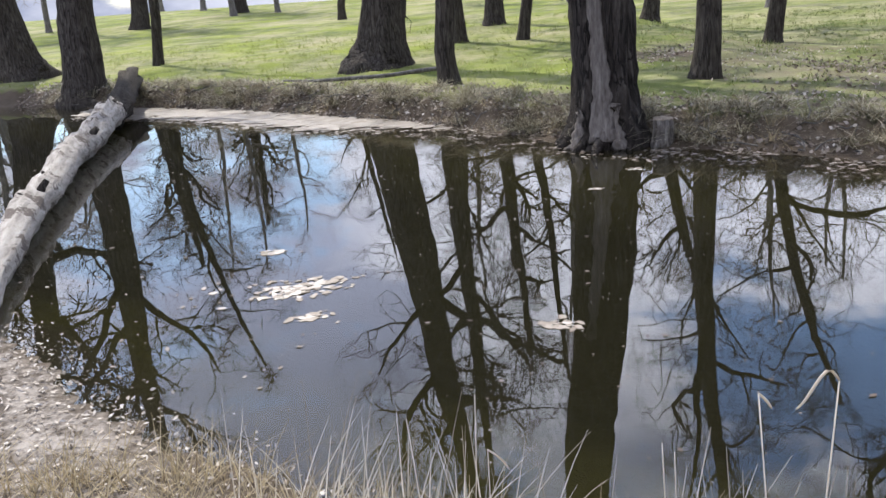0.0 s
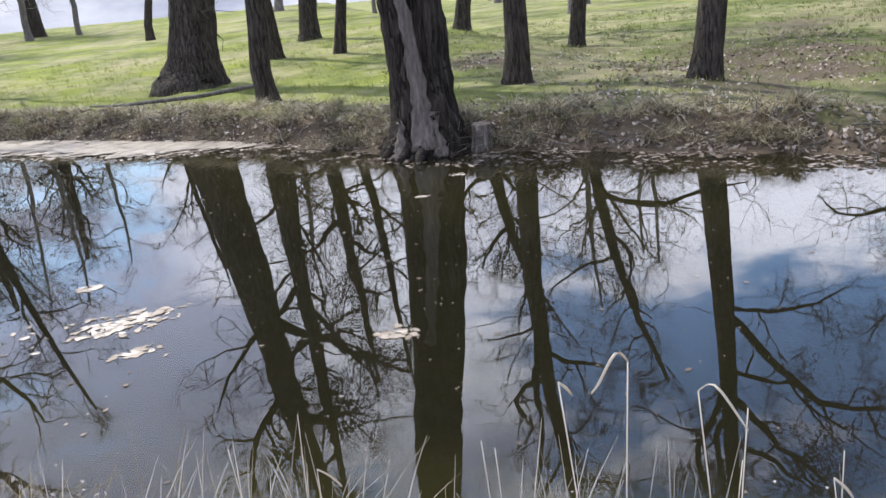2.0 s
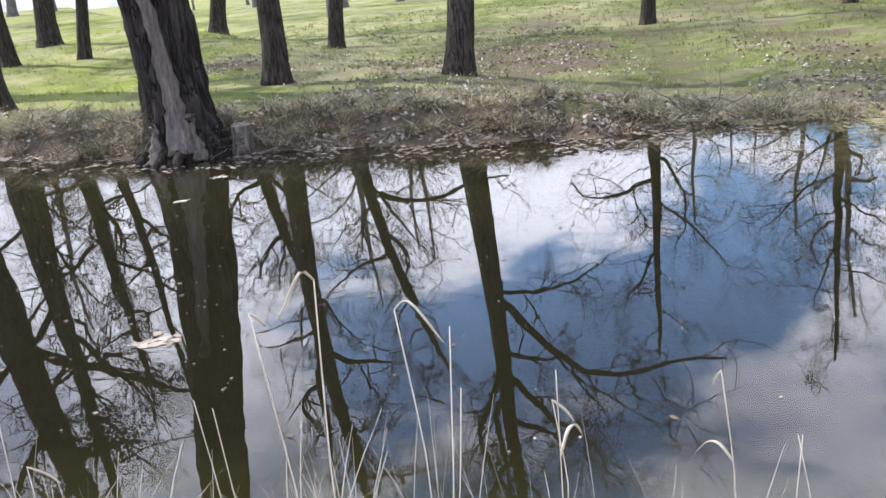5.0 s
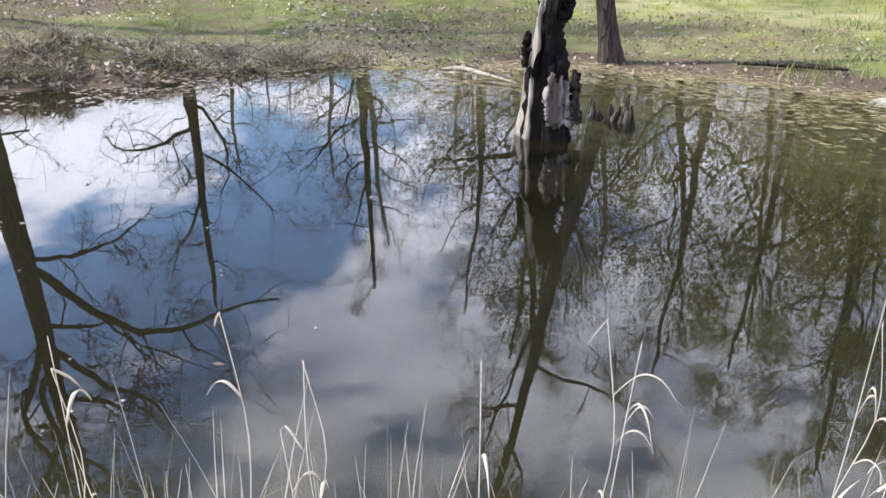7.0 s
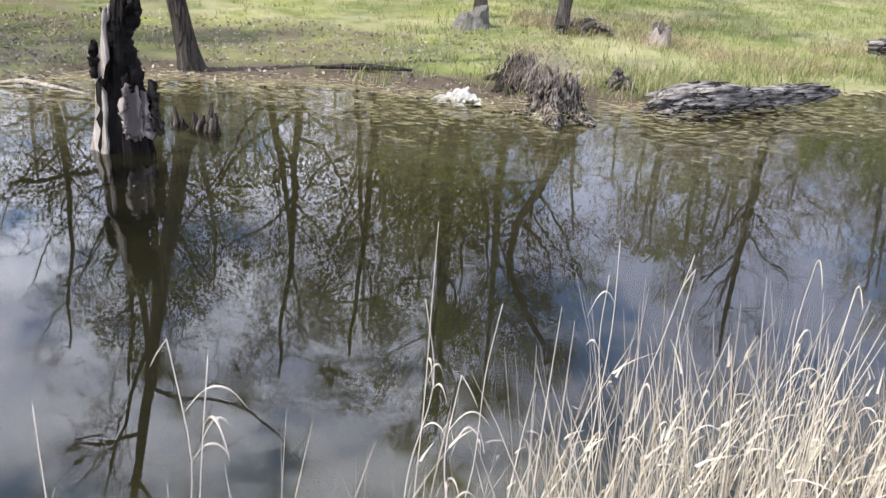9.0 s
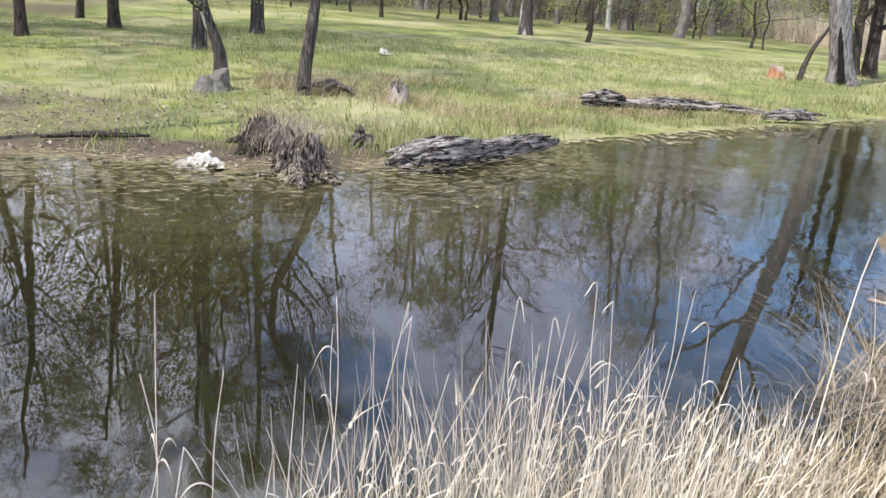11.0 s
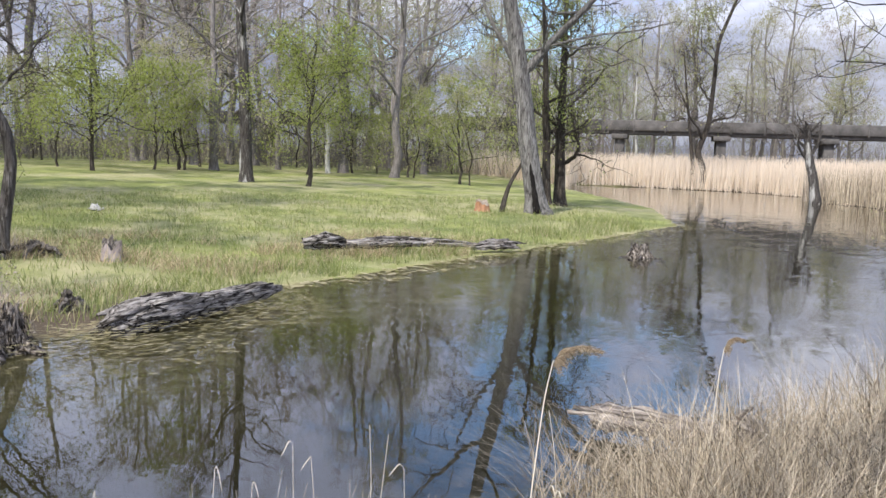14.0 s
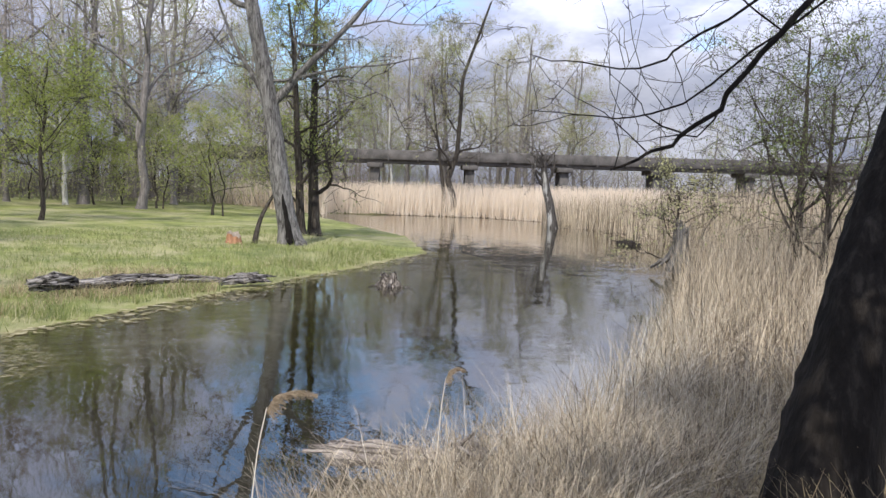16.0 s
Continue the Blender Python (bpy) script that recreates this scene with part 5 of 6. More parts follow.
for x, y, h in ((7.9, 2.98, 0.16), (7.8, 2.74, 0.15), (7.74, 2.6, 0.24)):
    st = thing("stub", x, y, -0.05, "small dark splintered stub in the shallows", "stump", "stubs in the shallows")
    for k in range(6):
        a = 6.28 * k / 6 + rng.uniform(-0.4, 0.4)
        q = np.array([0.045 * math.cos(a), 0.045 * math.sin(a), 0])
        hk = h * rng.uniform(0.35, 1.15) + 0.04
        g = Geo()
        tube(g, [q * 1.5, q + (0, 0, hk * 0.5), q * 1.1 + (*rng.normal(size=2) * 0.015, hk)], [0.03, 0.026, rng.uniform(0.006, 0.016)], 6, 0.5, rng)
        part("splinter", g, M_WEATHERED if k % 3 == 0 else M_BARK, st)


def lying_log(name, pts, r, label, mat, seed, rough=0.2, n=26, squash=0.85, group="", bits=5, lump=0.12):
    rng = np.random.default_rng(seed)
    pts = np.array(pts, float)
    o = pts.mean(0)
    o[2] = 0
    turn = math.atan2(pts[-1][1] - pts[0][1], pts[-1][0] - pts[0][0])
    root = thing(name, *o, label, "log", group, rz=math.degrees(turn))
    line = in_log(smooth_line(pts, 10), o, turn)
    g = Geo()
    wood_lump(g, line, np.interp(np.linspace(0, 1, len(line)), np.linspace(0, 1, len(r)), r), n, rng, rough, squash=squash, lump=lump)
    log_body = part("log", g, mat, root)
    for _ in range(bits):
        f = rng.uniform(0.1, 0.85)
        p, t = along(line, f)
        t = t / np.linalg.norm(t)
        rad = np.interp(f, np.linspace(0, 1, len(r)), r)
        sd = np.cross(t, (0, 0, 1.0)) * rng.choice([-1, 1]) * rad * 0.7 + np.array([0, 0, rad * rng.uniform(0.35, 0.75)])
        g = Geo()
        tube(g, [p + sd - t * 0.25, p + sd * 1.06, p + sd + t * rng.uniform(0.2, 0.5)], [0.02, rad * 0.22, 0.012], 6, 0.3, rng)
        part("bark_ridge", g, mat, log_body)
    return root


lying_log("driftwood_log", [(9.74, -1.62, 0.06), (9.84, -1.85, 0.11), (10.15, -2.35, 0.15), (10.6, -3.05, 0.14), (10.98, -3.65, 0.17), (11.22, -4.08, 0.17)],
          [0.10, 0.21, 0.25, 0.235, 0.17, 0.15, 0.14, 0.04], "thick cracked grey log lying at the water's edge", M_LOG, 21, 0.18, 48, 0.82, bits=10, lump=0.2)
lying_log("rotten_log", [(15.1, -5.9, 0.30), (15.12, -6.2, 0.32), (15.15, -6.6, 0.28)], [0.12, 0.16, 0.10], "dark rotten butt of a fallen trunk in the grass", M_LOG, 22, 0.45, 22)
lying_log("rotten_log", [(15.2, -6.6, 0.25), (15.15, -7.4, 0.27), (15.2, -8.4, 0.25), (15.15, -9.6, 0.17)], [0.09, 0.13, 0.12, 0.10, 0.05], "thin rotten grey trunk half hidden in dry grass", M_LOG, 23, 0.4, 18)
lying_log("rotten_log", [(15.1, -9.5, 0.13), (15.1, -10.0, 0.19), (15.05, -10.5, 0.17)], [0.06, 0.14, 0.10], "broken pale end of a rotten trunk near the water", M_LOG, 20, 0.5, 18)
lying_log("driftwood_log", [(5.00, -4.58, 0.13), (4.92, -4.63, 0.14), (4.68, -4.78, 0.15), (4.38, -4.95, 0.15), (3.95, -5.2, 0.16)],
          [0.085, 0.105, 0.10, 0.085, 0.075], "bleached driftwood trunk half under dry reeds", M_DRIFT, 24, 0.14, 26, 1.0, bits=6)
lying_log("driftwood_log", [(4.25, -5.2, 0.14), (4.08, -5.12, 0.26), (3.8, -4.95, 0.32)], [0.07, 0.09, 0.08], "pale broken end of a trunk among reeds", M_DRIFT, 25, 0.35, 22, 1.0, bits=3)
lying_log("stick", [(8.97, 5.40, 0.03), (8.93, 5.1, 0.07), (8.8, 4.7, 0.06), (8.68, 4.25, 0.03)], [0.02, 0.03, 0.025, 0.015], "pale bare stick lying in the shallows", M_SNAG, 26, 0.1, 8, 1.0, bits=0)
lying_log("stick", [(-3.2, 18.9, 0.52), (-2.4, 18.0, 0.55), (-1.0, 17.9, 0.56), (0.2, 18.2, 0.62)], [0.02, 0.035, 0.05, 0.045], "long dead branch lying along the bank", M_BARK_GREY, 27, 0.1, 8, 1.0, bits=0)
lying_log("stick", [(10.9, 2.4, 0.09), (11.1, 1.8, 0.10), (11.1, 1.2, 0.10)], [0.02, 0.04, 0.02], "dark stick on the muddy shore", M_BARK, 28, 0.1, 8, 1.0, bits=0)
lying_log("driftwood_log", [(19.6, -30.4, 0.02), (19.0, -30.1, 0.10), (18.2, -29.8, 0.05)], [0.10, 0.13, 0.06], "dark driftwood afloat by the far reeds", M_BARK, 29, 0.25, 12, 1.0, bits=2)


def root_stump(x, y, z, label, mat, seed, r=0.3, h=0.6, roots=9, spikes=16, spread=0.4, fibres=0):
    """A ragged rotten stump: fluted stem, torn roots, splinters and hanging fibres."""
    rng = np.random.default_rng(seed)
    ob = thing("root_stump", x, y, z, label, "stump")
    n, rows = 46, 14
    th = np.linspace(0, 2 * np.pi, n, endpoint=False)
    top = h * (0.85 + 0.16 * np.sin(2 * th + seed) + 0.13 * rng.normal(size=n))
    f = np.linspace(0, 1, rows)[:, None]
    zz = -0.15 + (top[None, :] + 0.15) * f
    flute = 0.10 * np.sin(5 * th + seed) + 0.08 * np.sin(9 * th) + 0.09 * rng.normal(size=n)
    rr = r * (0.62 + 0.5 * np.exp(-np.maximum(zz, 0) / (0.3 * h))) * (1 + flute[None, :] + 0.05 * rng.normal(size=(rows, n))) * (1 - 0.12 * f ** 4)
    v = np.stack([rr * np.cos(th) + 0.05 * zz, rr * np.sin(th), zz], -1).reshape(-1, 3)
    v = np.vstack([v, (0.02, 0, h * 0.55)])
    i = np.arange(rows - 1)[:, None] * n
    j = np.arange(n)[None, :]
    k = (j + 1) % n
    jj = np.arange(n)
    g = Geo()
    g.add(v, np.stack([i + j, i + k, i + n + k, i + n + j], -1).reshape(-1, 4), np.stack([(rows - 1) * n + jj, (rows - 1) * n + (jj + 1) % n, np.full(n, rows * n)], -1))
    part("stem", g, mat, ob)
    for k in range(roots):
        a = 6.28 * k / roots + rng.uniform(-0.4, 0.4)
        c, s = math.cos(a), math.sin(a)
        ln = r + spread * rng.uniform(0.3, 1.1)
        line = smooth_line([(0.75 * r * c, 0.75 * r * s, h * rng.uniform(0.25, 0.45)), (r * c, r * s, h * rng.uniform(0.1, 0.25)), (ln * c, ln * s, 0.02), ((ln + 0.12) * c, (ln + 0.12) * s, -0.1)], 3)
        line[1:-1] += rng.normal(size=(len(line) - 2, 3)) * 0.012
        g = Geo()
        tube(g, line, np.linspace(0.06, 0.014, 10) * rng.uniform(0.6, 1.3), 9, 0.7, rng)
        part("root", g, mat, ob)
    for k in range(spikes):
        a, q = rng.uniform(0, 6.28), r * rng.uniform(0.45, 0.85)
        p = np.array([q * math.cos(a), q * math.sin(a), h * rng.uniform(0.3, 0.8)])
        d = np.array([math.cos(a) * rng.uniform(-0.1, 0.4), math.sin(a) * rng.uniform(-0.1, 0.4), rng.uniform(0.5, 1.1)]) * h * 0.35
        g = Geo()
        tube(g, [p, p + d * 0.6 + rng.normal(size=3) * 0.01, p + d], [0.024, 0.016, 0.005], 5, 0.5, rng)
        part("splinter", g, mat, ob)
    if fibres:
        g = Geo()
        a = rng.uniform(0, 6.28, fibres)
        q = r * rng.uniform(0.75, 1.12, fibres)
        z0 = h * rng.uniform(0.2, 0.98, fibres)
        for ai, qi, zi in zip(a, q, z0):
            p = np.array([qi * math.cos(ai), qi * math.sin(ai), zi])
            e = bent_line(p, (0.35 * math.cos(ai), 0.35 * math.sin(ai), -1), h * rng.uniform(0.2, 0.5), rng, 3, 0.2)
            tube(g, e, [0.007, 0.006, 0.004, 0.002], 3, cap=False)
        part("root_fibre", g, mat, ob, "hanging root fibres")["kind"] = "stuff"
    return ob


root_stump(9.42, -0.6, 0.0, "gnarled grey root stump at the water's edge", M_FIBRE, 31, 0.27, 0.46, 6, 44, 0.25, 60)
root_stump(10.85, -0.2, 0.05, "dark overturned root clump on the shore", M_BARK, 32, 0.26, 0.34, 9, 30, 0.25, 60)
root_stump(13.62, -12.7, -0.05, "pale jagged stump standing in the water", M_FIBRE, 33, 0.24, 0.34, 6, 18, 0.25)
root_stump(11.1, -1.4, 0.12, "small brown splintered root in the grass", M_WEATHERED, 34, 0.07, 0.19, 5, 6, 0.12)
root_stump(11.3, -20.8, 0.25, "dark twisted stump among the reeds", M_BARK_GREY, 35, 0.28, 1.1, 7, 8, 0.4)


def cut_stump(x, y, r, h, label, mat, top, seed, slope=0.15, high=0.0):
    """A weathered stump with a flared foot and a torn, sloping top that rises towards the angle high."""
    rng = np.random.default_rng(seed)
    ob = thing("tree_stump", x, y, ground_z(x, y) - 0.03, label, "stump", "stumps on the meadow")
    n, rows = 30, 10
    th = np.linspace(0, 2 * np.pi, n, endpoint=False)
    rim = h * (1 - slope + slope * np.cos(th - high)) + 0.035 * rng.normal(size=n) * h / 0.3
    f = np.linspace(0, 1, rows)[:, None]
    zz = -0.1 + (rim[None, :] + 0.1) * f
    flute = 0.06 * np.sin(4 * th + seed) + 0.05 * np.sin(7 * th) + 0.03 * rng.normal(size=n)
    rr = r * (0.9 + 0.4 * np.exp(-np.maximum(zz, 0) / 0.09)) * (1 + flute[None, :] + 0.02 * rng.normal(size=(rows, n)))
    v = np.stack([rr * np.cos(th), rr * np.sin(th), zz], -1).reshape(-1, 3)
    i = np.arange(rows - 1)[:, None] * n
    j = np.arange(n)[None, :]
    k = (j + 1) % n
    g = Geo()
    g.add(v, np.stack([i + j, i + k, i + n + k, i + n + j], -1).reshape(-1, 4))
    part("stem", g, mat, ob)
    jj = np.arange(n)
    inner = np.stack([rr[-1] * 0.5 * np.cos(th), rr[-1] * 0.5 * np.sin(th), zz[-1] * 0.93 + 0.01 * rng.normal(size=n)], -1)
    face = np.vstack([v[(rows - 1) * n:], inner, inner.mean(0) - (0, 0, 0.03)])
    g = Geo()
    g.add(face, np.stack([jj, (jj + 1) % n, n + (jj + 1) % n, n + jj], -1), np.stack([n + jj, n + (jj + 1) % n, np.full(n, 2 * n)], -1))
    part("torn_face", g, top, ob)
    return ob


cut_stump(15.6, 0.75, 0.30, 0.40, "broad weathered grey stump on the meadow", M_BARK_GREY, M_BARK_GREY, 36, 0.35, -1.3)
cut_stump(14.95, -2.42, 0.17, 0.38, "pale weathered stump in dry grass", M_FLAP, M_WEATHERED, 37)
cut_stump(23.8, -15.0, 0.24, 0.38, "orange-brown freshly cut stump beside a pale tree", M_RED, M_CUT, 38)
root_stump(15.6, -1.3, 0.28, "low heap of broken bark at the crooked tree", M_WEATHERED, 39, 0.12, 0.14, 8, 12, 0.3)

stem = thing("dead_tree", 23.55, -15.6, ground_z(23.55, -15.6), "thin dead stem leaning against a pale tree", "dead tree")
g = Geo()
tube(g, smooth_line([(0, 0, -0.05), (0.0, -0.12, 0.5), (0, -0.3, 1.0), (0, -0.75, 1.6), (0, -1.0, 2.3)], 3), np.linspace(0.10, 0.03, 13), 8, 0.1, rng)
part("stem", g, M_BARK, stem)

# the burnt hollow at the foot of the pale tree
burnt = [o for o in scene.objects if o.name == "burnt_tree"][0]
g = Geo()
tv = np.array((-0.81, 0.58))
hz = np.linspace(0.0, 2.3, 12)
tube(g, np.stack([tv[0] * (0.27 + 0.19 * np.exp(-hz / 0.28)) + 0.10 * hz, tv[1] * (0.27 + 0.19 * np.exp(-hz / 0.28)) + 0.15 * hz, hz + 0.05], 1), 0.15 * (1 - 0.8 * np.linspace(0, 1, 12) ** 2), 10, 0.3, rng, squash=0.6)
part("charred_hollow", g, M_CHAR, [o for o in burnt.children if o.name.startswith("trunk")][0], "charred black hollow")


def scrap(x, y, z, size, label, seed):
    """A crumpled pale sheet."""
    rng = np.random.default_rng(seed)
    ob = thing("scrap", x, y, z, label, "litter")
    n = 17
    u = np.linspace(-1, 1, n)
    gx, gy = np.meshgrid(u, u)
    coarse = rng.uniform(-1, 1, (6, 6))
    k = np.linspace(0, 5, n)
    rough = np.array([np.interp(k, np.arange(6), row) for row in np.array([np.interp(k, np.arange(6), coarse[:, c]) for c in range(6)]).T])
    crease = np.abs(np.sin(3.1 * gx + 1.7 * gy + seed)) + 0.6 * np.abs(np.sin(2.3 * gy - 2.9 * gx))
    hgt = 0.50 * np.clip(1.1 - np.abs(gx + 0.25 * gy) - 0.5 * gy ** 2, 0, 1) + 0.22 * rough + 0.16 * (crease - 0.6) + 0.05 * rng.normal(size=(n, n))
    edge = 1 + 0.16 * rng.normal(size=(n, n)) * (np.maximum(np.abs(gx), np.abs(gy)) > 0.8) - 0.22 * gy ** 2
    g = Geo()
    i = (np.arange(n - 1)[:, None] * n + np.arange(n - 1)[None, :]).reshape(-1)
    g.add(np.stack([gx * size * edge + 0.2 * size * rough, gy * size * 0.7 * edge, np.maximum(hgt, 0.02) * size + 0.01], -1).reshape(-1, 3), np.stack([i, i + 1, i + n + 1, i + n], 1))
    sh = part("sheet", g, M_WHITE, ob, "", False)
    sh.modifiers.new("thickness", "SOLIDIFY").thickness = 0.008
    g = Geo()
    tube(g, [(-size * 0.3, -size * 0.75, 0.02), (0, -size * 0.95, 0.04), (size * 0.25, -size * 1.05, 0.01)], [0.02, 0.03, 0.01], 6, 0.2, rng)
    part("torn_piece", g, M_WHITE, ob)
    return ob


scrap(9.72, 0.47, 0.0, 0.24, "crumpled white scrap lying on the muddy shore", 51).rotation_euler = (0, 0, radians(-80))
scrap(23.9, -3.2, ground_z(23.9, -3.2), 0.22, "small white scrap lying in the meadow grass", 52)

# ---------------------------------------------------------------- the right-hand bank: leaning tree, shrubs, far snags
rng = np.random.default_rng(9)
lean_at = np.array((1.41, -4.89))
tree("bank_tree", lean_at[0], lean_at[1], 0.25, 7.0, "leaning tree over the reed bank, dark bark deepened for shade", 70, bark_mat=M_BARK_SHADED, limbs=2, first=0.75, flare=0.45, sides=30, rings=2, ridge=0.1, group="trees on the near bank", subs=6, twigs=3, taper=0.55, thin=0.5, spray=0.36,
     spine=[(0, 0, 0), (0.0, -0.15, 0.6), (0.0, -0.42, 1.2), (-0.03, -0.72, 1.8), (-0.08, -1.1, 2.6), (-0.12, -1.5, 3.5), (-0.2, -1.9, 4.6), (-0.3, -2.3, 6.0)],
     forks=[(0.7, ([(0.3, 0.5, -0.1), (0.57, 1.03, -0.65), (0.75, 1.26, -1.01), (0.93, 1.43, -1.34), (1.11, 1.58, -1.47), (1.26, 1.73, -1.55)], 0.026)),
            (0.7, ([(0.5, 0.6, -0.2), (1.07, 0.92, -0.62), (1.41, 1.06, -0.93), (1.75, 1.28, -0.89), (2.05, 1.52, -0.82)], 0.013)),
            (0.7, ([(0.7, 0.5, -0.5), (1.36, 0.99, -1.24), (1.64, 1.17, -1.20), (2.06, 1.48, -1.17)], 0.011))])
# an unseen young tree, added out of view to shade the foot of the bank
tree("bank_tree", -0.3, -2.5, 0.13, 7.0, "unseen leafy tree added to shade the reed bank", 78, limbs=13, first=0.5, reach=0.42, flare=0.4, group="trees on the near bank", leaf=M_LEAF_DARK, leaf_size=0.06, leaf_count=5, subs=6, twigs=5, lean=(0.05, 0.03))
BANK = "shrubs on the reed bank"
tree("leafy_shrub", 7.1, -18.1, 0.09, 5.0, "tall many-stemmed shrub in fresh leaf", 71, limbs=14, first=0.08, reach=0.75, flare=0.3, group=BANK, leaf=M_LEAF_DARK, leaf_size=0.022, leaf_count=2, subs=7, taper=0.8, lift=0.7)
tree("leafy_shrub", 5.6, -15.6, 0.07, 3.6, "shrub in fresh leaf among dry reeds", 72, limbs=11, first=0.08, reach=0.7, flare=0.3, group=BANK, leaf=M_LEAF_DARK, leaf_size=0.02, leaf_count=2, subs=6, lift=0.6)
tree("leafy_shrub", 11.9, -21.6, 0.06, 2.4, "low sprawling shrub with a few leaves", 73, limbs=12, first=0.1, reach=1.0, flare=0.3, group=BANK, leaf=M_LEAF_PALE, leaf_size=0.035, leaf_count=1, subs=5, lift=0.3)
tree("crooked_tree", 42.0, -43.3, 0.26, 15.0, "tall crooked tree rising from the reeds", 74, limbs=9, first=0.35, flare=0.3, group=BANK, leaf=M_LEAF_PALE, leaf_size=0.06, leaf_count=1,
     spine=[(0, 0, 0), (-0.2, 0.1, 1.2), (0.35, 0.25, 2.4), (-0.1, -0.2, 4.2), (-0.4, -0.1, 7.0), (-0.6, 0.0, 9.5), (-1.4, -0.5, 12), (-2.3, -0.8, 14.5)], thin=1.6)
tree("crooked_tree", 42.4, -43.0, 0.15, 9.0, "slim tree rising from the reeds", 75, limbs=7, first=0.4, flare=0.3, group=BANK, lean=(0.1, 0.08), thin=1.6)
tree("dead_pollard", 28.6, -37.6, 0.30, 5.5, "dead pollarded trunk with thin shoots at the water's edge", 76, limbs=9, first=0.55, reach=0.5, flare=0.5, bark_mat=M_BARK_MID, group=BANK,
     spine=[(0, 0, 0), (0.1, 0.05, 0.8), (0.2, 0.15, 1.6), (0.45, 0.3, 2.6), (0.55, 0.35, 3.6), (0.5, 0.4, 4.2)], subs=4, twigs=3, lift=1.5, taper=0.5, thin=1.5)

# ---------------------------------------------------------------- grass, reeds and litter
rng = np.random.default_rng(101)


def scatter(n, x0, x1, y0, y1, keep, tries=6):
    """n places in a box for which keep(x, y, z, s) holds, with their height."""
    got = []
    total = 0
    for _ in range(tries):
        x, y = rng.uniform(x0, x1, n * 2), rng.uniform(y0, y1, n * 2)
        parts = shore_parts(x, y)
        z, s = land(x, y, parts)[0], parts[0]
        ok = keep(x, y, z, s)
        got.append(np.stack([x, y, z], 1)[ok])
        total += ok.sum()
        if total >= n:
            break
    return np.concatenate(got)[:n]


def tufts(n, per, x0, x1, y0, y1, keep, spread):
    c = scatter(n, x0, x1, y0, y1, keep)
    p = np.repeat(c, per, 0)
    p[:, :2] += rng.normal(size=(len(p), 2)) * spread
    p[:, 2] = land(p[:, 0], p[:, 1])[0] - 0.01
    return p


def stuff(name, geo, mat, label, category):
    return tagged(part(name, geo, mat), label, category, kind="stuff")


def far_side(x, y):
    return (x * 0.62 + y * 0.78 > 4.2) | (x > 9)


g = Geo()
p = tufts(6500, 9, -14, 30, -20, 34, lambda x, y, z, s: (s > 0.9) & far_side(x, y) & (wave(x, y, 0.9, 4.0) > -0.55), 0.07)
lawn = p[:, 1] > 11.5 + 1.5 * wave(p[:, 0], p[:, 1], 0.5)
g7 = Geo()
shaded_green = (p[:, 0] - 0.2 * (p[:, 1] - 12) > 2.0 + 1.5 * wave(p[:, 0], p[:, 1], 0.9)) & lawn
g8 = Geo()
blades(g8, p[shaded_green], rng.uniform(0.05, 0.14, shaded_green.sum()), rng, 0.9, 0.008, 0.9)
stuff("ground_ivy", g8, M_LEAF_SHADED, "low green growth under the bank trees, crown shade in its colour", "grass")
lawn &= ~shaded_green
blades(g7, p[lawn], rng.uniform(0.05, 0.15, lawn.sum()), rng, 0.7, 0.006, 0.7)
stuff("lawn_grass", g7, M_GRASS_LUSH, "fresh bright green grass under the bank trees", "grass")
p = p[~(lawn | shaded_green)]
blades(g, p, rng.uniform(0.05, 0.15, len(p)), rng, 0.7, 0.006, 0.7)
p = tufts(2500, 8, 9, 30, -20, 2, lambda x, y, z, s: (s > 0.2) & (x > 9), 0.1)
blades(g, p, rng.uniform(0.08, 0.22, len(p)), rng, 0.6, 0.007, 0.7)
p = tufts(420, 14, 10.5, 21, -18, -1, lambda x, y, z, s: (s > 0.15) & (s < 1.8) & ~near_side(x, y) & (wave(x, y, 1.4, 2.0) > -0.2), 0.08)
blades(g, p, rng.uniform(0.14, 0.34, len(p)), rng, 0.5, 0.006, 0.8)
stuff("meadow_grass", g, M_GRASS, "new green grass mixed with straw on the meadow", "grass")

g = Geo()
p = tufts(420, 12, -10, 9, 6, 24, lambda x, y, z, s: (s > 0.1) & (s < 1.2) & far_side(x, y) & (wave(x, y, 1.9, 3.0) > 0.0), 0.06)
blades(g, p, rng.uniform(0.1, 0.26, len(p)), rng, 1.1, 0.005, 1.2)
p = tufts(420, 14, 12, 18, -14, 0, lambda x, y, z, s: (s > 1.0) & (wave(x, y, 0.8, 2.0) > 0.0), 0.12)
blades(g, p, rng.uniform(0.1, 0.3, len(p)), rng, 0.9, 0.006, 0.9)
p = np.repeat(np.array([(14.9, -2.3, 0), (14.95, -6.9, 0), (14.95, -7.4, 0), (14.9, -8.4, 0), (14.95, -8.9, 0), (15.5, -1.1, 0), (10.9, -0.4, 0), (11.2, -0.9, 0)]), 90, 0) + rng.normal(size=(720, 3)) * (0.22, 0.25, 0)
p[:, 2] = land(p[:, 0], p[:, 1])[0]
blades(g, p, rng.uniform(0.12, 0.4, len(p)), rng, 0.7, 0.006, 0.8)
p = np.repeat(np.array([(10.1, -0.35, 0.25), (10.35, -0.45, 0.2), (9.4, -0.5, 0.3), (15.5, -0.9, 0.25)]), 130, 0) + rng.normal(size=(520, 3)) * (0.16, 0.2, 0.05)
g3 = Geo()
blades(g3, p, rng.uniform(0.15, 0.5, len(p)), rng, 1.0, 0.004, 0.6, 3)
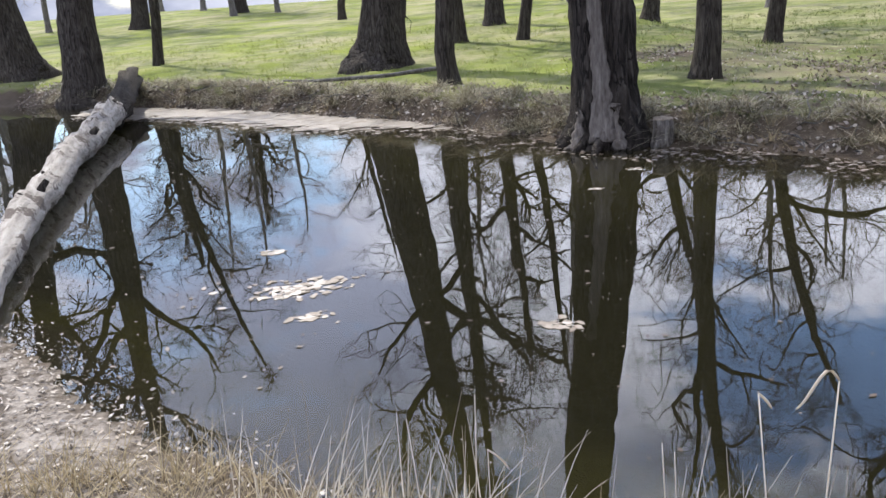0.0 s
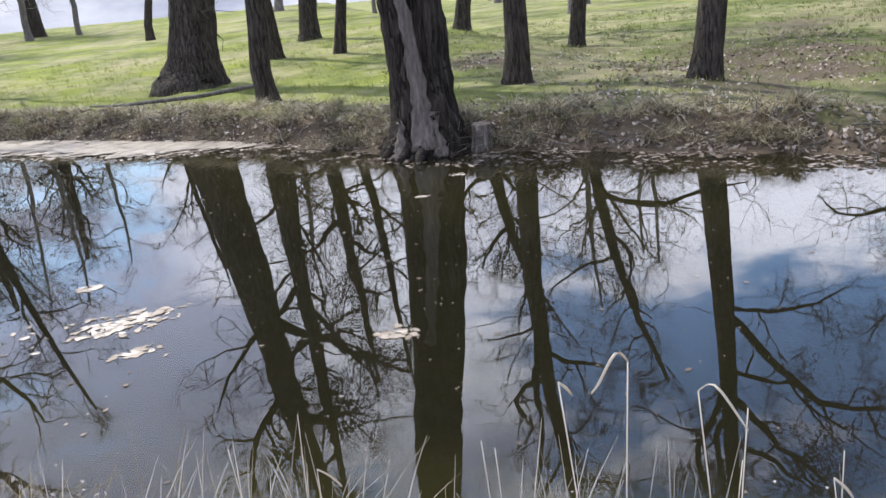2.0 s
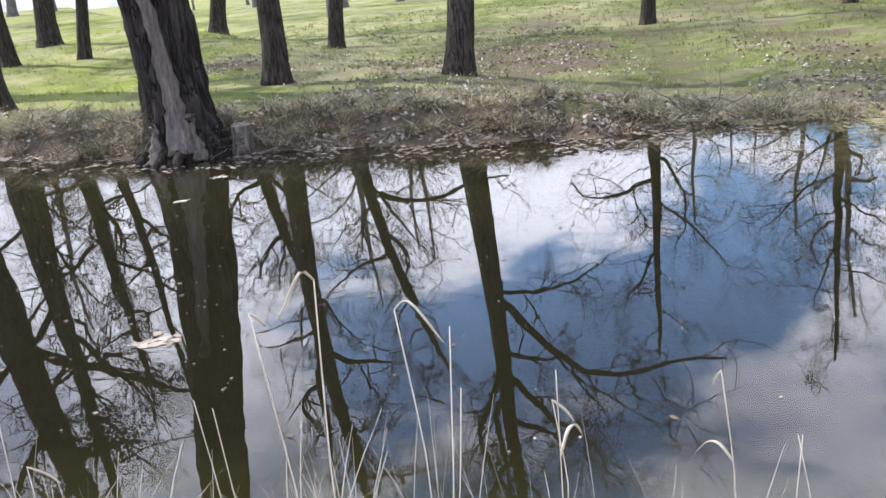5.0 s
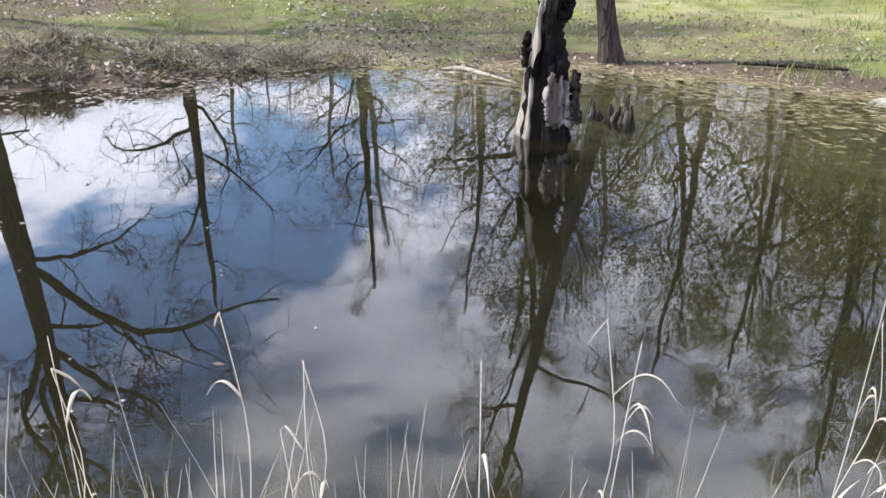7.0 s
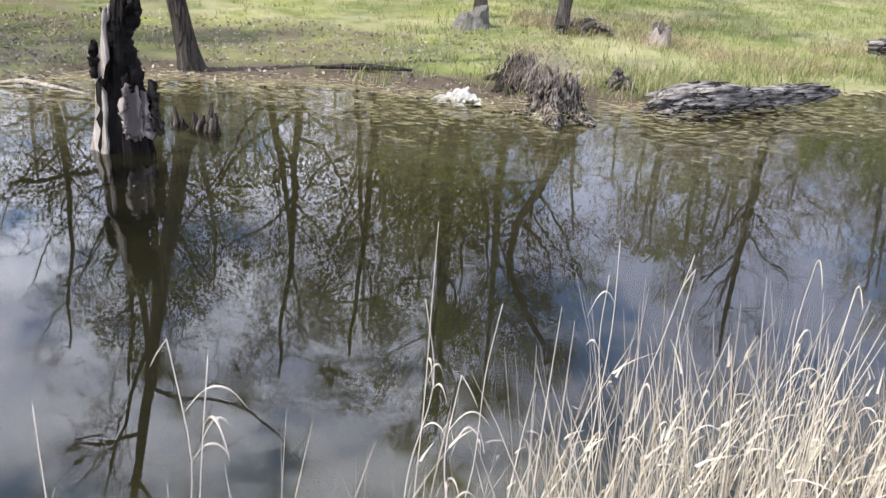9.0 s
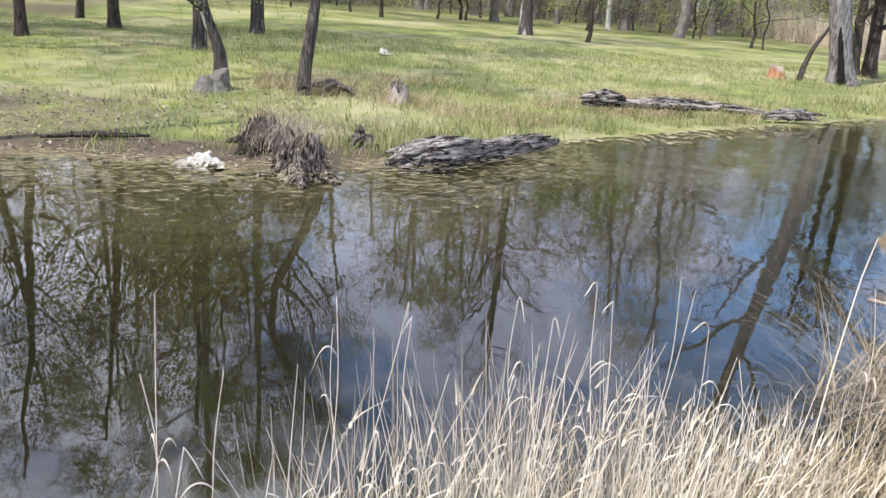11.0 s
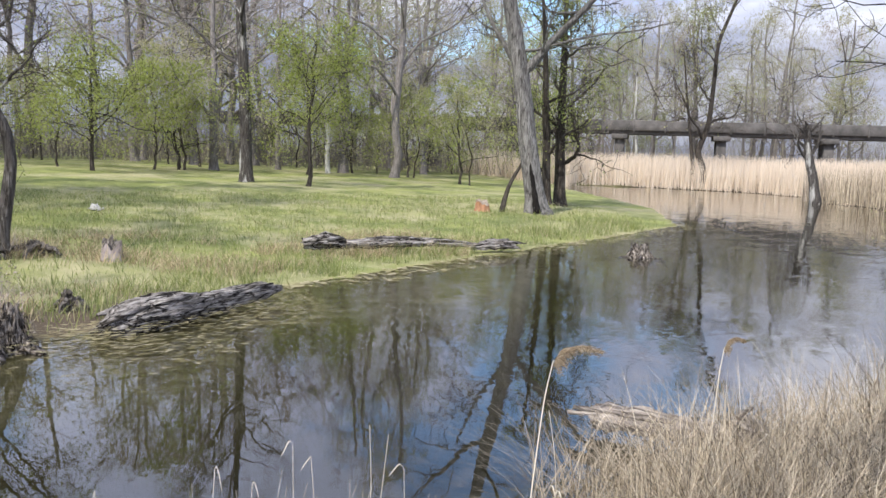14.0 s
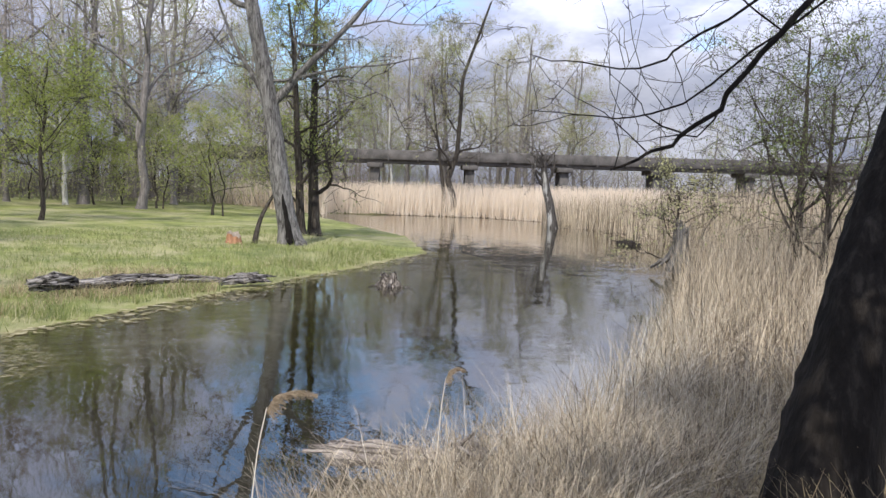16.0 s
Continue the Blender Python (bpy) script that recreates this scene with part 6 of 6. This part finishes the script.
stuff("dead_twigs", g3, M_LITTER, "brown brushy dead twigs on the root clumps", "twigs")
stuff("dead_grass", g, M_STRAW, "matted dead grass on the bank and round the logs", "grass")
g = Geo()
c = scatter(330, -10, 9, 6, 24, lambda x, y, z, s: (s > 0.1) & (s < 1.25) & far_side(x, y) & (wave(x, y, 2.7, 1.0) > -0.35))
for h0, lean0, count in ((0.05, 1.6, 46), (0.02, 2.3, 30)):
    p = np.repeat(c, count, 0) + rng.normal(size=(len(c) * count, 3)) * (0.06, 0.06, 0.02) + (0, 0, h0)
    blades(g, p, rng.uniform(0.08, 0.26, len(p)), rng, lean0, 0.0055, 1.5, 3)
stuff("bank_tussocks", g, M_TUSSOCK, "grey-brown tussocks drooping over the earth bank", "grass")

g = Geo()
c = scatter(7500, -11, 9.5, 5, 26, lambda x, y, z, s: (s > 0.02) & (s < 0.4 + 2.2 * rng.uniform(0, 1, len(x)) ** 2) & far_side(x, y))
flakes(g, c + (0, 0, 0.015), 0.04, rng, 0.6)
c = scatter(2500, 3, 14, 5, 20, lambda x, y, z, s: (s > 1.0) & (wave(x, y, 0.6, 1.0) > 0.1) & far_side(x, y))
flakes(g, c + (0, 0, 0.015), 0.04, rng, 0.5)
c = scatter(4200, 8.5, 16, -1, 9, lambda x, y, z, s: (s > -0.1) & (s < 5) & (wave(x, y, 1.1, 3.0) > -0.4))
flakes(g, c + (0, 0, 0.02), 0.026, rng, 0.5)
g2 = Geo()
c = scatter(4200, -11, 9.5, 5, 26, lambda x, y, z, s: (s > 0.05) & (s < 1.7) & far_side(x, y) & (wave(x, y, 2.3, 4.0) > 0.05))
flakes(g2, c + (0, 0, 0.03), 0.032, rng, 0.7)
c = scatter(1800, 2.5, 12, 7, 20, lambda x, y, z, s: (s > 0.8) & (wave(x, y, 0.8, 6.0) > -0.1) & far_side(x, y))
flakes(g2, c + (0, 0, 0.03), 0.03, rng, 0.6)
stuff("pale_litter", g2, M_SCUM, "sun-bleached dead leaves caught on the bank", "leaves")
stuff("leaf_litter", g, M_LITTER, "brown and pale dead leaves strewn over the bank", "leaves")

g = Geo()
for c in scatter(420, -9, 8.5, 7, 24, lambda x, y, z, s: (s > 0.02) & (s < 0.9) & far_side(x, y)):
    b = bent_line(c + (0, 0, 0.05), (rng.normal(), rng.normal() * 0.7, -0.15), rng.uniform(0.2, 0.7), rng, 4, 0.35)
    tube(g, b, np.linspace(0.012, 0.004, 5), 4, cap=False)
stuff("bank_roots", g, M_BARK_GREY, "thin exposed roots and dead twigs hanging from the bank", "roots")


def pads(g, centers, size, rng, stretch=1.8, lift=0.004, way=None):
    """Flat floating patches with an uneven outline."""
    n, k = len(centers), 9
    th = np.linspace(0, 2 * np.pi, k, endpoint=False)
    rr = size * rng.uniform(0.4, 1.3, (n, 1)) * rng.uniform(0.55, 1.25, (n, k))
    ang = rng.uniform(0, 3.14, (n, 1)) if way is None else way + 0.35 * rng.normal(size=(n, 1))
    u, w = rr * np.cos(th) * stretch, rr * np.sin(th)
    x = centers[:, :1] + u * np.cos(ang) - w * np.sin(ang)
    y = centers[:, 1:2] + u * np.sin(ang) + w * np.cos(ang)
    z = lift + np.arange(n)[:, None] * 0.00002 + 0 * x
    v = np.concatenate([np.stack([x, y, z], -1), np.stack([centers[:, 0], centers[:, 1], z[:, 0]], -1)[:, None]], 1).reshape(-1, 3)
    o = np.arange(n)[:, None] * (k + 1)
    j = np.arange(k)
    t = np.stack([o + j, o + (j + 1) % k, o + k + 0 * j], -1).reshape(-1, 3)
    g.add(v, None, t)


g = Geo()
c = scatter(5200, -8, 1.0, 12, 24, lambda x, y, z, s: (s < 0.05) & (s > -1.7 * smooth(1.0, -2.5, x)) & (wave(x, y, 1.9, 2.0) > -0.75))
pads(g, c[:1400], 0.03, rng, 1.5)
g5 = Geo()
c = scatter(1500, -8, 0.2, 12.5, 24, lambda x, y, z, s: (s < 0.02) & (s > -1.35 * smooth(0.6, -2.5, x) * rng.uniform(0.6, 1.0, len(x))) & (wave(x, y, 1.3, 2.0) > -0.8) & (wave(x, y, 4.3, 1.0) > -0.42))
pads(g5, c, 0.11, rng, 2.0, 0.003)
stuff("scum_sheet", g5, M_MAT, "beige sheet of scum on still water along the bank", "scum")
for cx, cy, n, sp in ((-1.2, 6.2, 110, 0.15), (-0.95, 6.35, 60, 0.12), (-1.5, 7.3, 26, 0.06), (-0.96, 5.6, 26, 0.06), (0.7, 5.14, 30, 0.07), (2.31, 9.74, 10, 0.05), (1.67, 8.88, 10, 0.05), (-1.75, 6.3, 14, 0.25)):
    c = np.array((cx, cy, 0)) + rng.normal(size=(n, 3)) * (sp, sp * 0.7, 0)
    pads(g, c, 0.022, rng)
stuff("floating_scum", g, M_SCUM, "pale scum and leaf mats floating on still water", "scum")

g = Geo()
c = scatter(320, -6, 6, 2.5, 14, lambda x, y, z, s: (s < -0.1) & (rng.uniform(0, 1, len(x)) < np.exp(-(x + 3) / 3.0)))
c[:, 2] = 0.006
flakes(g, c, 0.022, rng, 0.06)
c = scatter(2200, -1.5, 8, 6.5, 16, lambda x, y, z, s: (s < 0.05) & (s > -1.1 * rng.uniform(0, 1, len(x)) ** 1.4) & (wave(x, y, 2.1, 7.0) > -0.3))
c[:, 2] = 0.006
flakes(g, c, 0.038, rng, 0.05)
g2 = Geo()
c = scatter(900, -5, 7, 2.2, 11, lambda x, y, z, s: (s < -0.05) & (rng.uniform(0, 1, len(x)) < 0.35 + 0.65 * np.exp(-(x + 3) / 3.0)) & (wave(x, y, 1.3, 3.0) > -0.5))
c[:, 2] = 0.006
flakes(g2, c, 0.008, rng, 0.06, 0.8)
stuff("floating_specks", g2, M_SCUM, "pale seeds and specks afloat on the pond", "seeds")
stuff("floating_leaves", g, M_LITTER, "single dead leaves afloat on the pond", "leaves")

g = Geo()
c = scatter(6500, 6.2, 12, -4.5, 6, lambda x, y, z, s: (s < 0.1) & (s > -2.5 * rng.uniform(0, 1, len(x)) ** 1.3) & (wave(x, y, 1.7, 5.0) > -0.3 - 0.5 * (s + 1)) & (wave(x, y, 5.3, 2.0) > -0.35))
pads(g, c, 0.010, rng, 5.0, way=1.57)
c = scatter(900, 12, 21, -20, -4, lambda x, y, z, s: (s < 0.1) & (s > -0.9 * rng.uniform(0, 1, len(x))) & ~near_side(x, y))
pads(g, c, 0.035, rng, 2.4)
stuff("algae_mats", g, M_ALGAE, "yellow-brown algae mats in the shallows", "algae")

# mud flat with dead leaves on the near left
g = Geo()
c = scatter(13000, -6, 0.4, 1.2, 7.2, lambda x, y, z, s: (s > -0.35 * rng.uniform(0, 1, len(x)) ** 2) & (x + y * 0.3 < 1.1))
c[:, 2] = np.maximum(c[:, 2], 0.004) + 0.012
flakes(g, c, 0.017, rng, 0.4, 0.45)
stuff("mud_litter", g, M_SCUM, "sun-bleached dead leaves and reed scraps on the mud", "leaves")

# dry grass on the near bank
g = Geo()
p = tufts(700, 14, -3, 4, -6, 3.6, lambda x, y, z, s: (s > 0.02) & (s < 1.5) & (x + y > -3.5) & (np.hypot(x, y) > 1.5), 0.06)
blades(g, p, rng.uniform(0.08, 0.3, len(p)), rng, 0.9, 0.004, 0.9)
p = tufts(500, 14, -2, 5, -9, -2, lambda x, y, z, s: (s > 0.1) & (s < 4) & (np.hypot(x, y) > 2.2), 0.08)
blades(g, p, rng.uniform(0.15, 0.5, len(p)), rng, 0.9, 0.004, 0.9)
p = scatter(2600, 2.2, 4.7, -6.4, -3.3, lambda x, y, z, s: (s > -0.35) & (s < 1.6) & (x + 0.35 * y < 2.75) & (rng.uniform(0, 1, len(x)) < 0.9))
g4 = Geo()
c = scatter(1300, 2.0, 3.7, -4.4, -2.9, lambda x, y, z, s: (s > -0.1) & (s < 1.5) & (x < 1.12 * (-y - 0.45)))
blades(g4, c, rng.uniform(0.25, 0.75, len(c)), rng, 0.6, 0.0035, 0.8, 3)
blades(g4, p, rng.uniform(0.2, 0.62, len(p)), rng, 0.8, 0.0035, 0.8, 3)
c = scatter(4200, 2.2, 4.6, -6.0, -3.2, lambda x, y, z, s: (s > -0.75) & (s < 1.8) & (x + 0.35 * y < 2.95))
c[:, 2] = np.maximum(c[:, 2], -0.05)
blades(g4, c, rng.uniform(0.2, 0.75, len(c)), rng, 1.3, 0.0036, 0.9, 3)
c = scatter(1100, 2.8, 7.5, -14, -4.0, lambda x, y, z, s: near_side(x, y) & (s > -0.6) & (s < 0.5))
g6 = Geo()
blades(g6, c, rng.uniform(0.3, 0.95, len(c)), rng, 0.9, 0.005, 0.8, 4)
stuff("reed_fringe", g6, M_REED, "silvery broken reed stalks at the water's edge", "reeds")
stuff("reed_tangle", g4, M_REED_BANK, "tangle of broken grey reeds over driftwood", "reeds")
stuff("bank_grass", g, M_STRAW, "dry bent grass on the near bank", "grass")

# reeds: dense stand in front, the bank beyond, the far belt
g = Geo()
p = scatter(1450, 1.6, 4.0, -2.7, 0.3, lambda x, y, z, s: (s > -0.25) & (s < 0.8) & (np.hypot(x, y) > 1.9) & (rng.uniform(0, 1, len(x)) < smooth(0.5, -0.9, y)))
blades(g, p, rng.uniform(0.36, 1.05, len(p)) * (0.6 + 0.4 * smooth(0.3, -0.6, p[:, 1])) * (1 - 0.5 * smooth(-1.0, -2.4, p[:, 1])), rng, 0.34, 0.0042, 0.5, 4)
p = scatter(260, 0.7, 2.4, -0.2, 2.5, lambda x, y, z, s: (s > -0.2) & (s < 0.5) & (np.hypot(x, y) > 1.3))
blades(g, p, rng.uniform(0.3, 0.72, len(p)), rng, 0.25, 0.0035, 0.5, 3)
p = scatter(260, -0.9, 0.9, 1.6, 3.5, lambda x, y, z, s: (s > -0.15) & (s < 0.6) & (wave(x, y, 3.0, 2.0) > -0.3))
blades(g, p, rng.uniform(0.2, 0.58, len(p)), rng, 0.5, 0.0042, 0.7, 4)
p = scatter(700, 1.7, 3.8, -2.6, 0.1, lambda x, y, z, s: (s > -0.2) & (s < 0.7) & (np.hypot(x, y) > 1.95) & (rng.uniform(0, 1, len(x)) < smooth(0.4, -0.9, y)))
p[:, 2] += rng.uniform(0.25, 0.8, len(p)) * (0.65 + 0.35 * smooth(0.3, -0.6, p[:, 1])) * (1 - 0.45 * smooth(-1.2, -2.5, p[:, 1]))
blades(g, p, rng.uniform(0.03, 0.09, len(p)), rng, 1.0, 0.0045, 0.9, 3)
stuff("reed_stand", g, M_REED, "dense stand of bleached dry reed stalks on the near bank", "reeds")

g = Geo()
foot = np.array((1.75, -5.4))


def bank_keep(x, y, z, s, gap):
    clear = np.hypot(x - foot[0], y - foot[1]) > 1.25 + 0.3 * wave(x, y, 2.0, 1.0)
    return near_side(x, y) & (s > -0.3) & (s < 4.5 + 0.12 * np.hypot(x, y)) & clear & (wave(x, y, 3.1, 1.0) > gap)


p = scatter(6500, 0.5, 16, -28, -4.2, lambda x, y, z, s: bank_keep(x, y, z, s, -0.25))
d = np.hypot(p[:, 0], p[:, 1])
blades(g, p, rng.uniform(0.35, 1.0, len(p)) ** 1.2 * (0.75 + 0.85 * smooth(6, 18, d)), rng, 0.32, 0.0062, 0.6, 4)
p = tufts(520, 11, 0.8, 13, -22, -4.2, lambda x, y, z, s: bank_keep(x, y, z, s, -0.5), 0.05)
d = np.hypot(p[:, 0], p[:, 1])
blades(g, p, rng.uniform(0.5, 1.15, len(p)) * (0.7 + 0.8 * smooth(6, 18, d)), rng, 0.5, 0.0055, 0.8, 4)
p = scatter(4200, 0.5, 13, -20, -4.2, lambda x, y, z, s: bank_keep(x, y, z, s, -0.1) & (s < 4.0))
blades(g, p, rng.uniform(0.3, 0.8, len(p)), rng, 1.5, 0.005, 1.1, 4)
p = scatter(9000, 5, 60, -75, -22, lambda x, y, z, s: (s > -0.2) & (s < 9) & (x * 0.72 + y < -16) & (x - y < 75))
blades(g, p, rng.uniform(1.3, 2.0, len(p)), rng, 0.18, 0.012, 0.5)
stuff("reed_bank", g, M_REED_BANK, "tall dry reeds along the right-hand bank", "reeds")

g = Geo()
p = scatter(16000, 28, 66, -66, -32, lambda x, y, z, s: (s > -0.1) & (s < 14) & (x - y > 70) & (x * 0.70 - y * 0.72 < 74) & (y < -34 - 0.0 * x))
blades(g, p, rng.uniform(1.5, 2.1, len(p)), rng, 0.16, 0.022, 0.4)
stuff("reed_belt", g, M_REED_FAR, "pale dry reed belt in front of the bridge", "reeds")

# brushwood that fills the depth of the wood
g, g2 = Geo(), Geo()
for a0, a1, d0, d1, n in ((58, 130, 62, 115, 16000), (120, 172, 88, 135, 9000)):
    a, d = np.radians(rng.uniform(a0, a1, n)), rng.uniform(d0, d1, n)
    p = np.stack([d * np.sin(a), d * np.cos(a), 0 * d], 1)
    p[:, 2] = 0.4
    blades(g, p, rng.uniform(1.2, 6.5, n), rng, 0.55, 0.02, 0.5, 3)
stuff("brushwood", g, M_BRUSH, "grey-brown leafless thicket deep in the wood", "thicket")
for a0, a1, d0, d1, n in ((60, 128, 50, 85, 42000), (122, 170, 86, 120, 30000)):
    a, d = np.radians(rng.uniform(a0, a1, n)), rng.uniform(d0, d1, n)
    k = wave(d * np.sin(a), d * np.cos(a), 0.25, 3.0)
    c = np.stack([d * np.sin(a), d * np.cos(a), 0.8 + rng.uniform(0, 1, n) * (3.0 + 3.5 * k)], 1)[k > -0.15]
    flakes(g2, c, 0.055, rng, 1.0)
stuff("undergrowth_leaves", g2, M_LEAF_PALE, "thin young leaves of the undergrowth", "leaves")

# ---------------------------------------------------------------- single reeds close by
TIPS = [(0.4, 0.8, 1.69, 1), (0.34, 0.86, 1.65, 2), (0.5, 0.83, 1.62, 1), (0.59, 0.87, 1.56, 0), (0.04, 1.45, 1.38, 0), (0.06, 1.49, 1.24, 2), (-0.09, 1.43, 1.35, 0), (0.3, 1.11, 1.45, 0), (0.33, 1.15, 1.41, 0), (0.67, 1.01, 1.39, 0), (0.85, 1.02, 1.36, 0), (1.02, 0.83, 1.38, 2), (1.17, 0.8, 1.23, 0), (0.88, 1.08, 1.27, 2), (1.41, 0.58, 1.18, 0), (1.54, 0.39, 1.26, 2), (1.63, 0.35, 1.18, 0), (1.22, 0.85, 1.19, 0), (2.02, -0.03, 1.16, 0), (1.2, 0.9, 1.03, 1), (2.37, -0.02, 1.23, 0), (2.26, -0.49, 1.26, 0), (1.95, -0.13, 1.01, 2), (2.12, -0.21, 1.12, 0), (2.31, -0.69, 1.22, 2)] + [(2.37, -0.49, 1.12, 0), (2.36, -0.71, 1.16, 2), (2.41, -1.03, 1.19, 1), (2.37, -1.13, 1.14, 1), (2.42, -1.33, 1.18, 2), (2.43, -1.6, 1.21, 0), (2.37, -1.63, 1.11, 1), (2.37, -1.75, 1.0, 0), (2.28, -0.81, 1.02, 0), (2.32, -1.41, 1.02, 0), (2.63, -2.39, 1.14, 0), (2.36, -1.25, 1.25, 1), (2.27, -1.46, 1.31, 0)]


def reed(tip, style, seed):
    rng = np.random.default_rng(seed)
    tip = np.array(tip, float)
    lean = rng.normal(size=2) * 0.07
    bx, by = tip[0] + lean[0], tip[1] + lean[1]
    bz = ground_z(bx, by) - 0.03
    ob = thing("reed_stem", bx, by, bz, ("bleached reed stalk with a folded-over tip", "bleached reed stalk with a drooping leaf", "straight bleached reed stalk")[(style + 2) % 3], "reed", "single reeds on the near bank")
    h = tip[2] - bz
    top = np.array([tip[0] - bx, tip[1] - by, h])
    line = smooth_line([(0, 0, 0), top * 0.3 + (*rng.normal(size=2) * 0.018, 0), top * 0.55 + (*rng.normal(size=2) * 0.022, 0), top * 0.8 + (*rng.normal(size=2) * 0.022, 0), top], 4)
    close = math.hypot(tip[0], tip[1]) < 1.1
    g = Geo()
    tube(g, line, np.linspace(0.0014 if close else 0.0019, 0.0008, len(line)), 5)
    stalk = part("stalk", g, M_REED, ob)
    a = rng.uniform(0, 6.28)
    dv = np.array([math.cos(a), math.sin(a), 0])
    if style:
        g = Geo()
        ln = rng.uniform(0.035, 0.075) * (0.35 if close and style == 2 else 0.8 if close else 1.0)
        if style == 1:
            pts = smooth_line([top, top + dv * ln * 0.3 + (0, 0, 0.02), top + dv * ln * 0.8 - (0, 0, 0.02), top + dv * ln - (0, 0, ln * 0.6)], 3)
        else:
            pts = smooth_line([top, top + dv * ln * 0.5 - (0, 0, ln * 0.5), top + dv * ln * 0.8 - (0, 0, ln)], 3)
        tube(g, pts, (0.0012 if close else 0.0021) * np.sin(np.linspace(0.5, 3.0, len(pts))) + 0.0007, 5, squash=0.3)
        part("folded_tip", g, M_REED, stalk)
    for _ in range(0 if close else rng.integers(1, 4)):
        g = Geo()
        q, _t = along(line, rng.uniform(0.35, 0.85))
        a = rng.uniform(0, 6.28)
        dv = np.array([math.cos(a), math.sin(a), 0.0])
        ln = rng.uniform(0.05, 0.12)
        pts = smooth_line([q, q + dv * ln * 0.4 + (0, 0, ln * 0.5), q + dv * ln * 0.8 + (0, 0, ln * 0.4), q + dv * ln * 1.1 - (0, 0, ln * 0.1)], 3)
        tube(g, pts, 0.003 * np.sin(np.linspace(0.6, 3.1, len(pts))) + 0.0006, 4, squash=0.25)
        part("leaf", g, M_REED, stalk)


for i, (x, y, z, style) in enumerate(TIPS):
    reed((x, y, z), style, 300 + i)


def plume_reed(tip, seed, size=0.23):
    """A reed with a feathery seed head that nods to one side."""
    rng = np.random.default_rng(seed)
    tip = np.array(tip, float)
    bx, by = tip[0] - 0.12, tip[1] + 0.22
    bz = ground_z(bx, by) - 0.05
    ob = thing("plume_reed", bx, by, bz, "reed with a feathery brown seed plume", "reed", "plumed reeds on the near bank")
    top = tip - (bx, by, bz)
    line = smooth_line([(0, 0, 0), top * (0.25, 0.25, 0.45), top * (0.65, 0.65, 0.85), top], 5)
    g = Geo()
    tube(g, line, np.linspace(0.0042, 0.002, len(line)), 5)
    stalk = part("stalk", g, M_REED, ob)
    g = Geo()
    nod = np.array((-0.33, -0.94, 0.0))
    axis_line = smooth_line([top - (0, 0, 0.02), top + nod * size * 0.15 + (0, 0, 0.05), top + nod * size * 0.55 + (0, 0, 0.07), top + nod * size + (0, 0, 0.04)], 6)
    base = []
    for _ in range(420):
        u = rng.uniform(0, 1)
        q, _t = along(axis_line, u)
        hair = bent_line(q, nod * 0.9 + rng.normal(size=3) * 0.35 - (0, 0, 0.55), size * rng.uniform(0.14, 0.34) * (1.1 - 0.6 * u), rng, 2, 0.2)
        tube(g, hair, [0.0014, 0.0016, 0.0006], 3, cap=False)
        base.append(hair[-1])
    flakes(g, np.array(base), 0.0045, rng, 1.0)
    part("plume", g, M_PLUME, stalk, "feathery seed plume")


plume_reed((3.22, -2.84, 1.16), 401)
plume_reed((3.92, -4.75, 0.9), 402, 0.14)
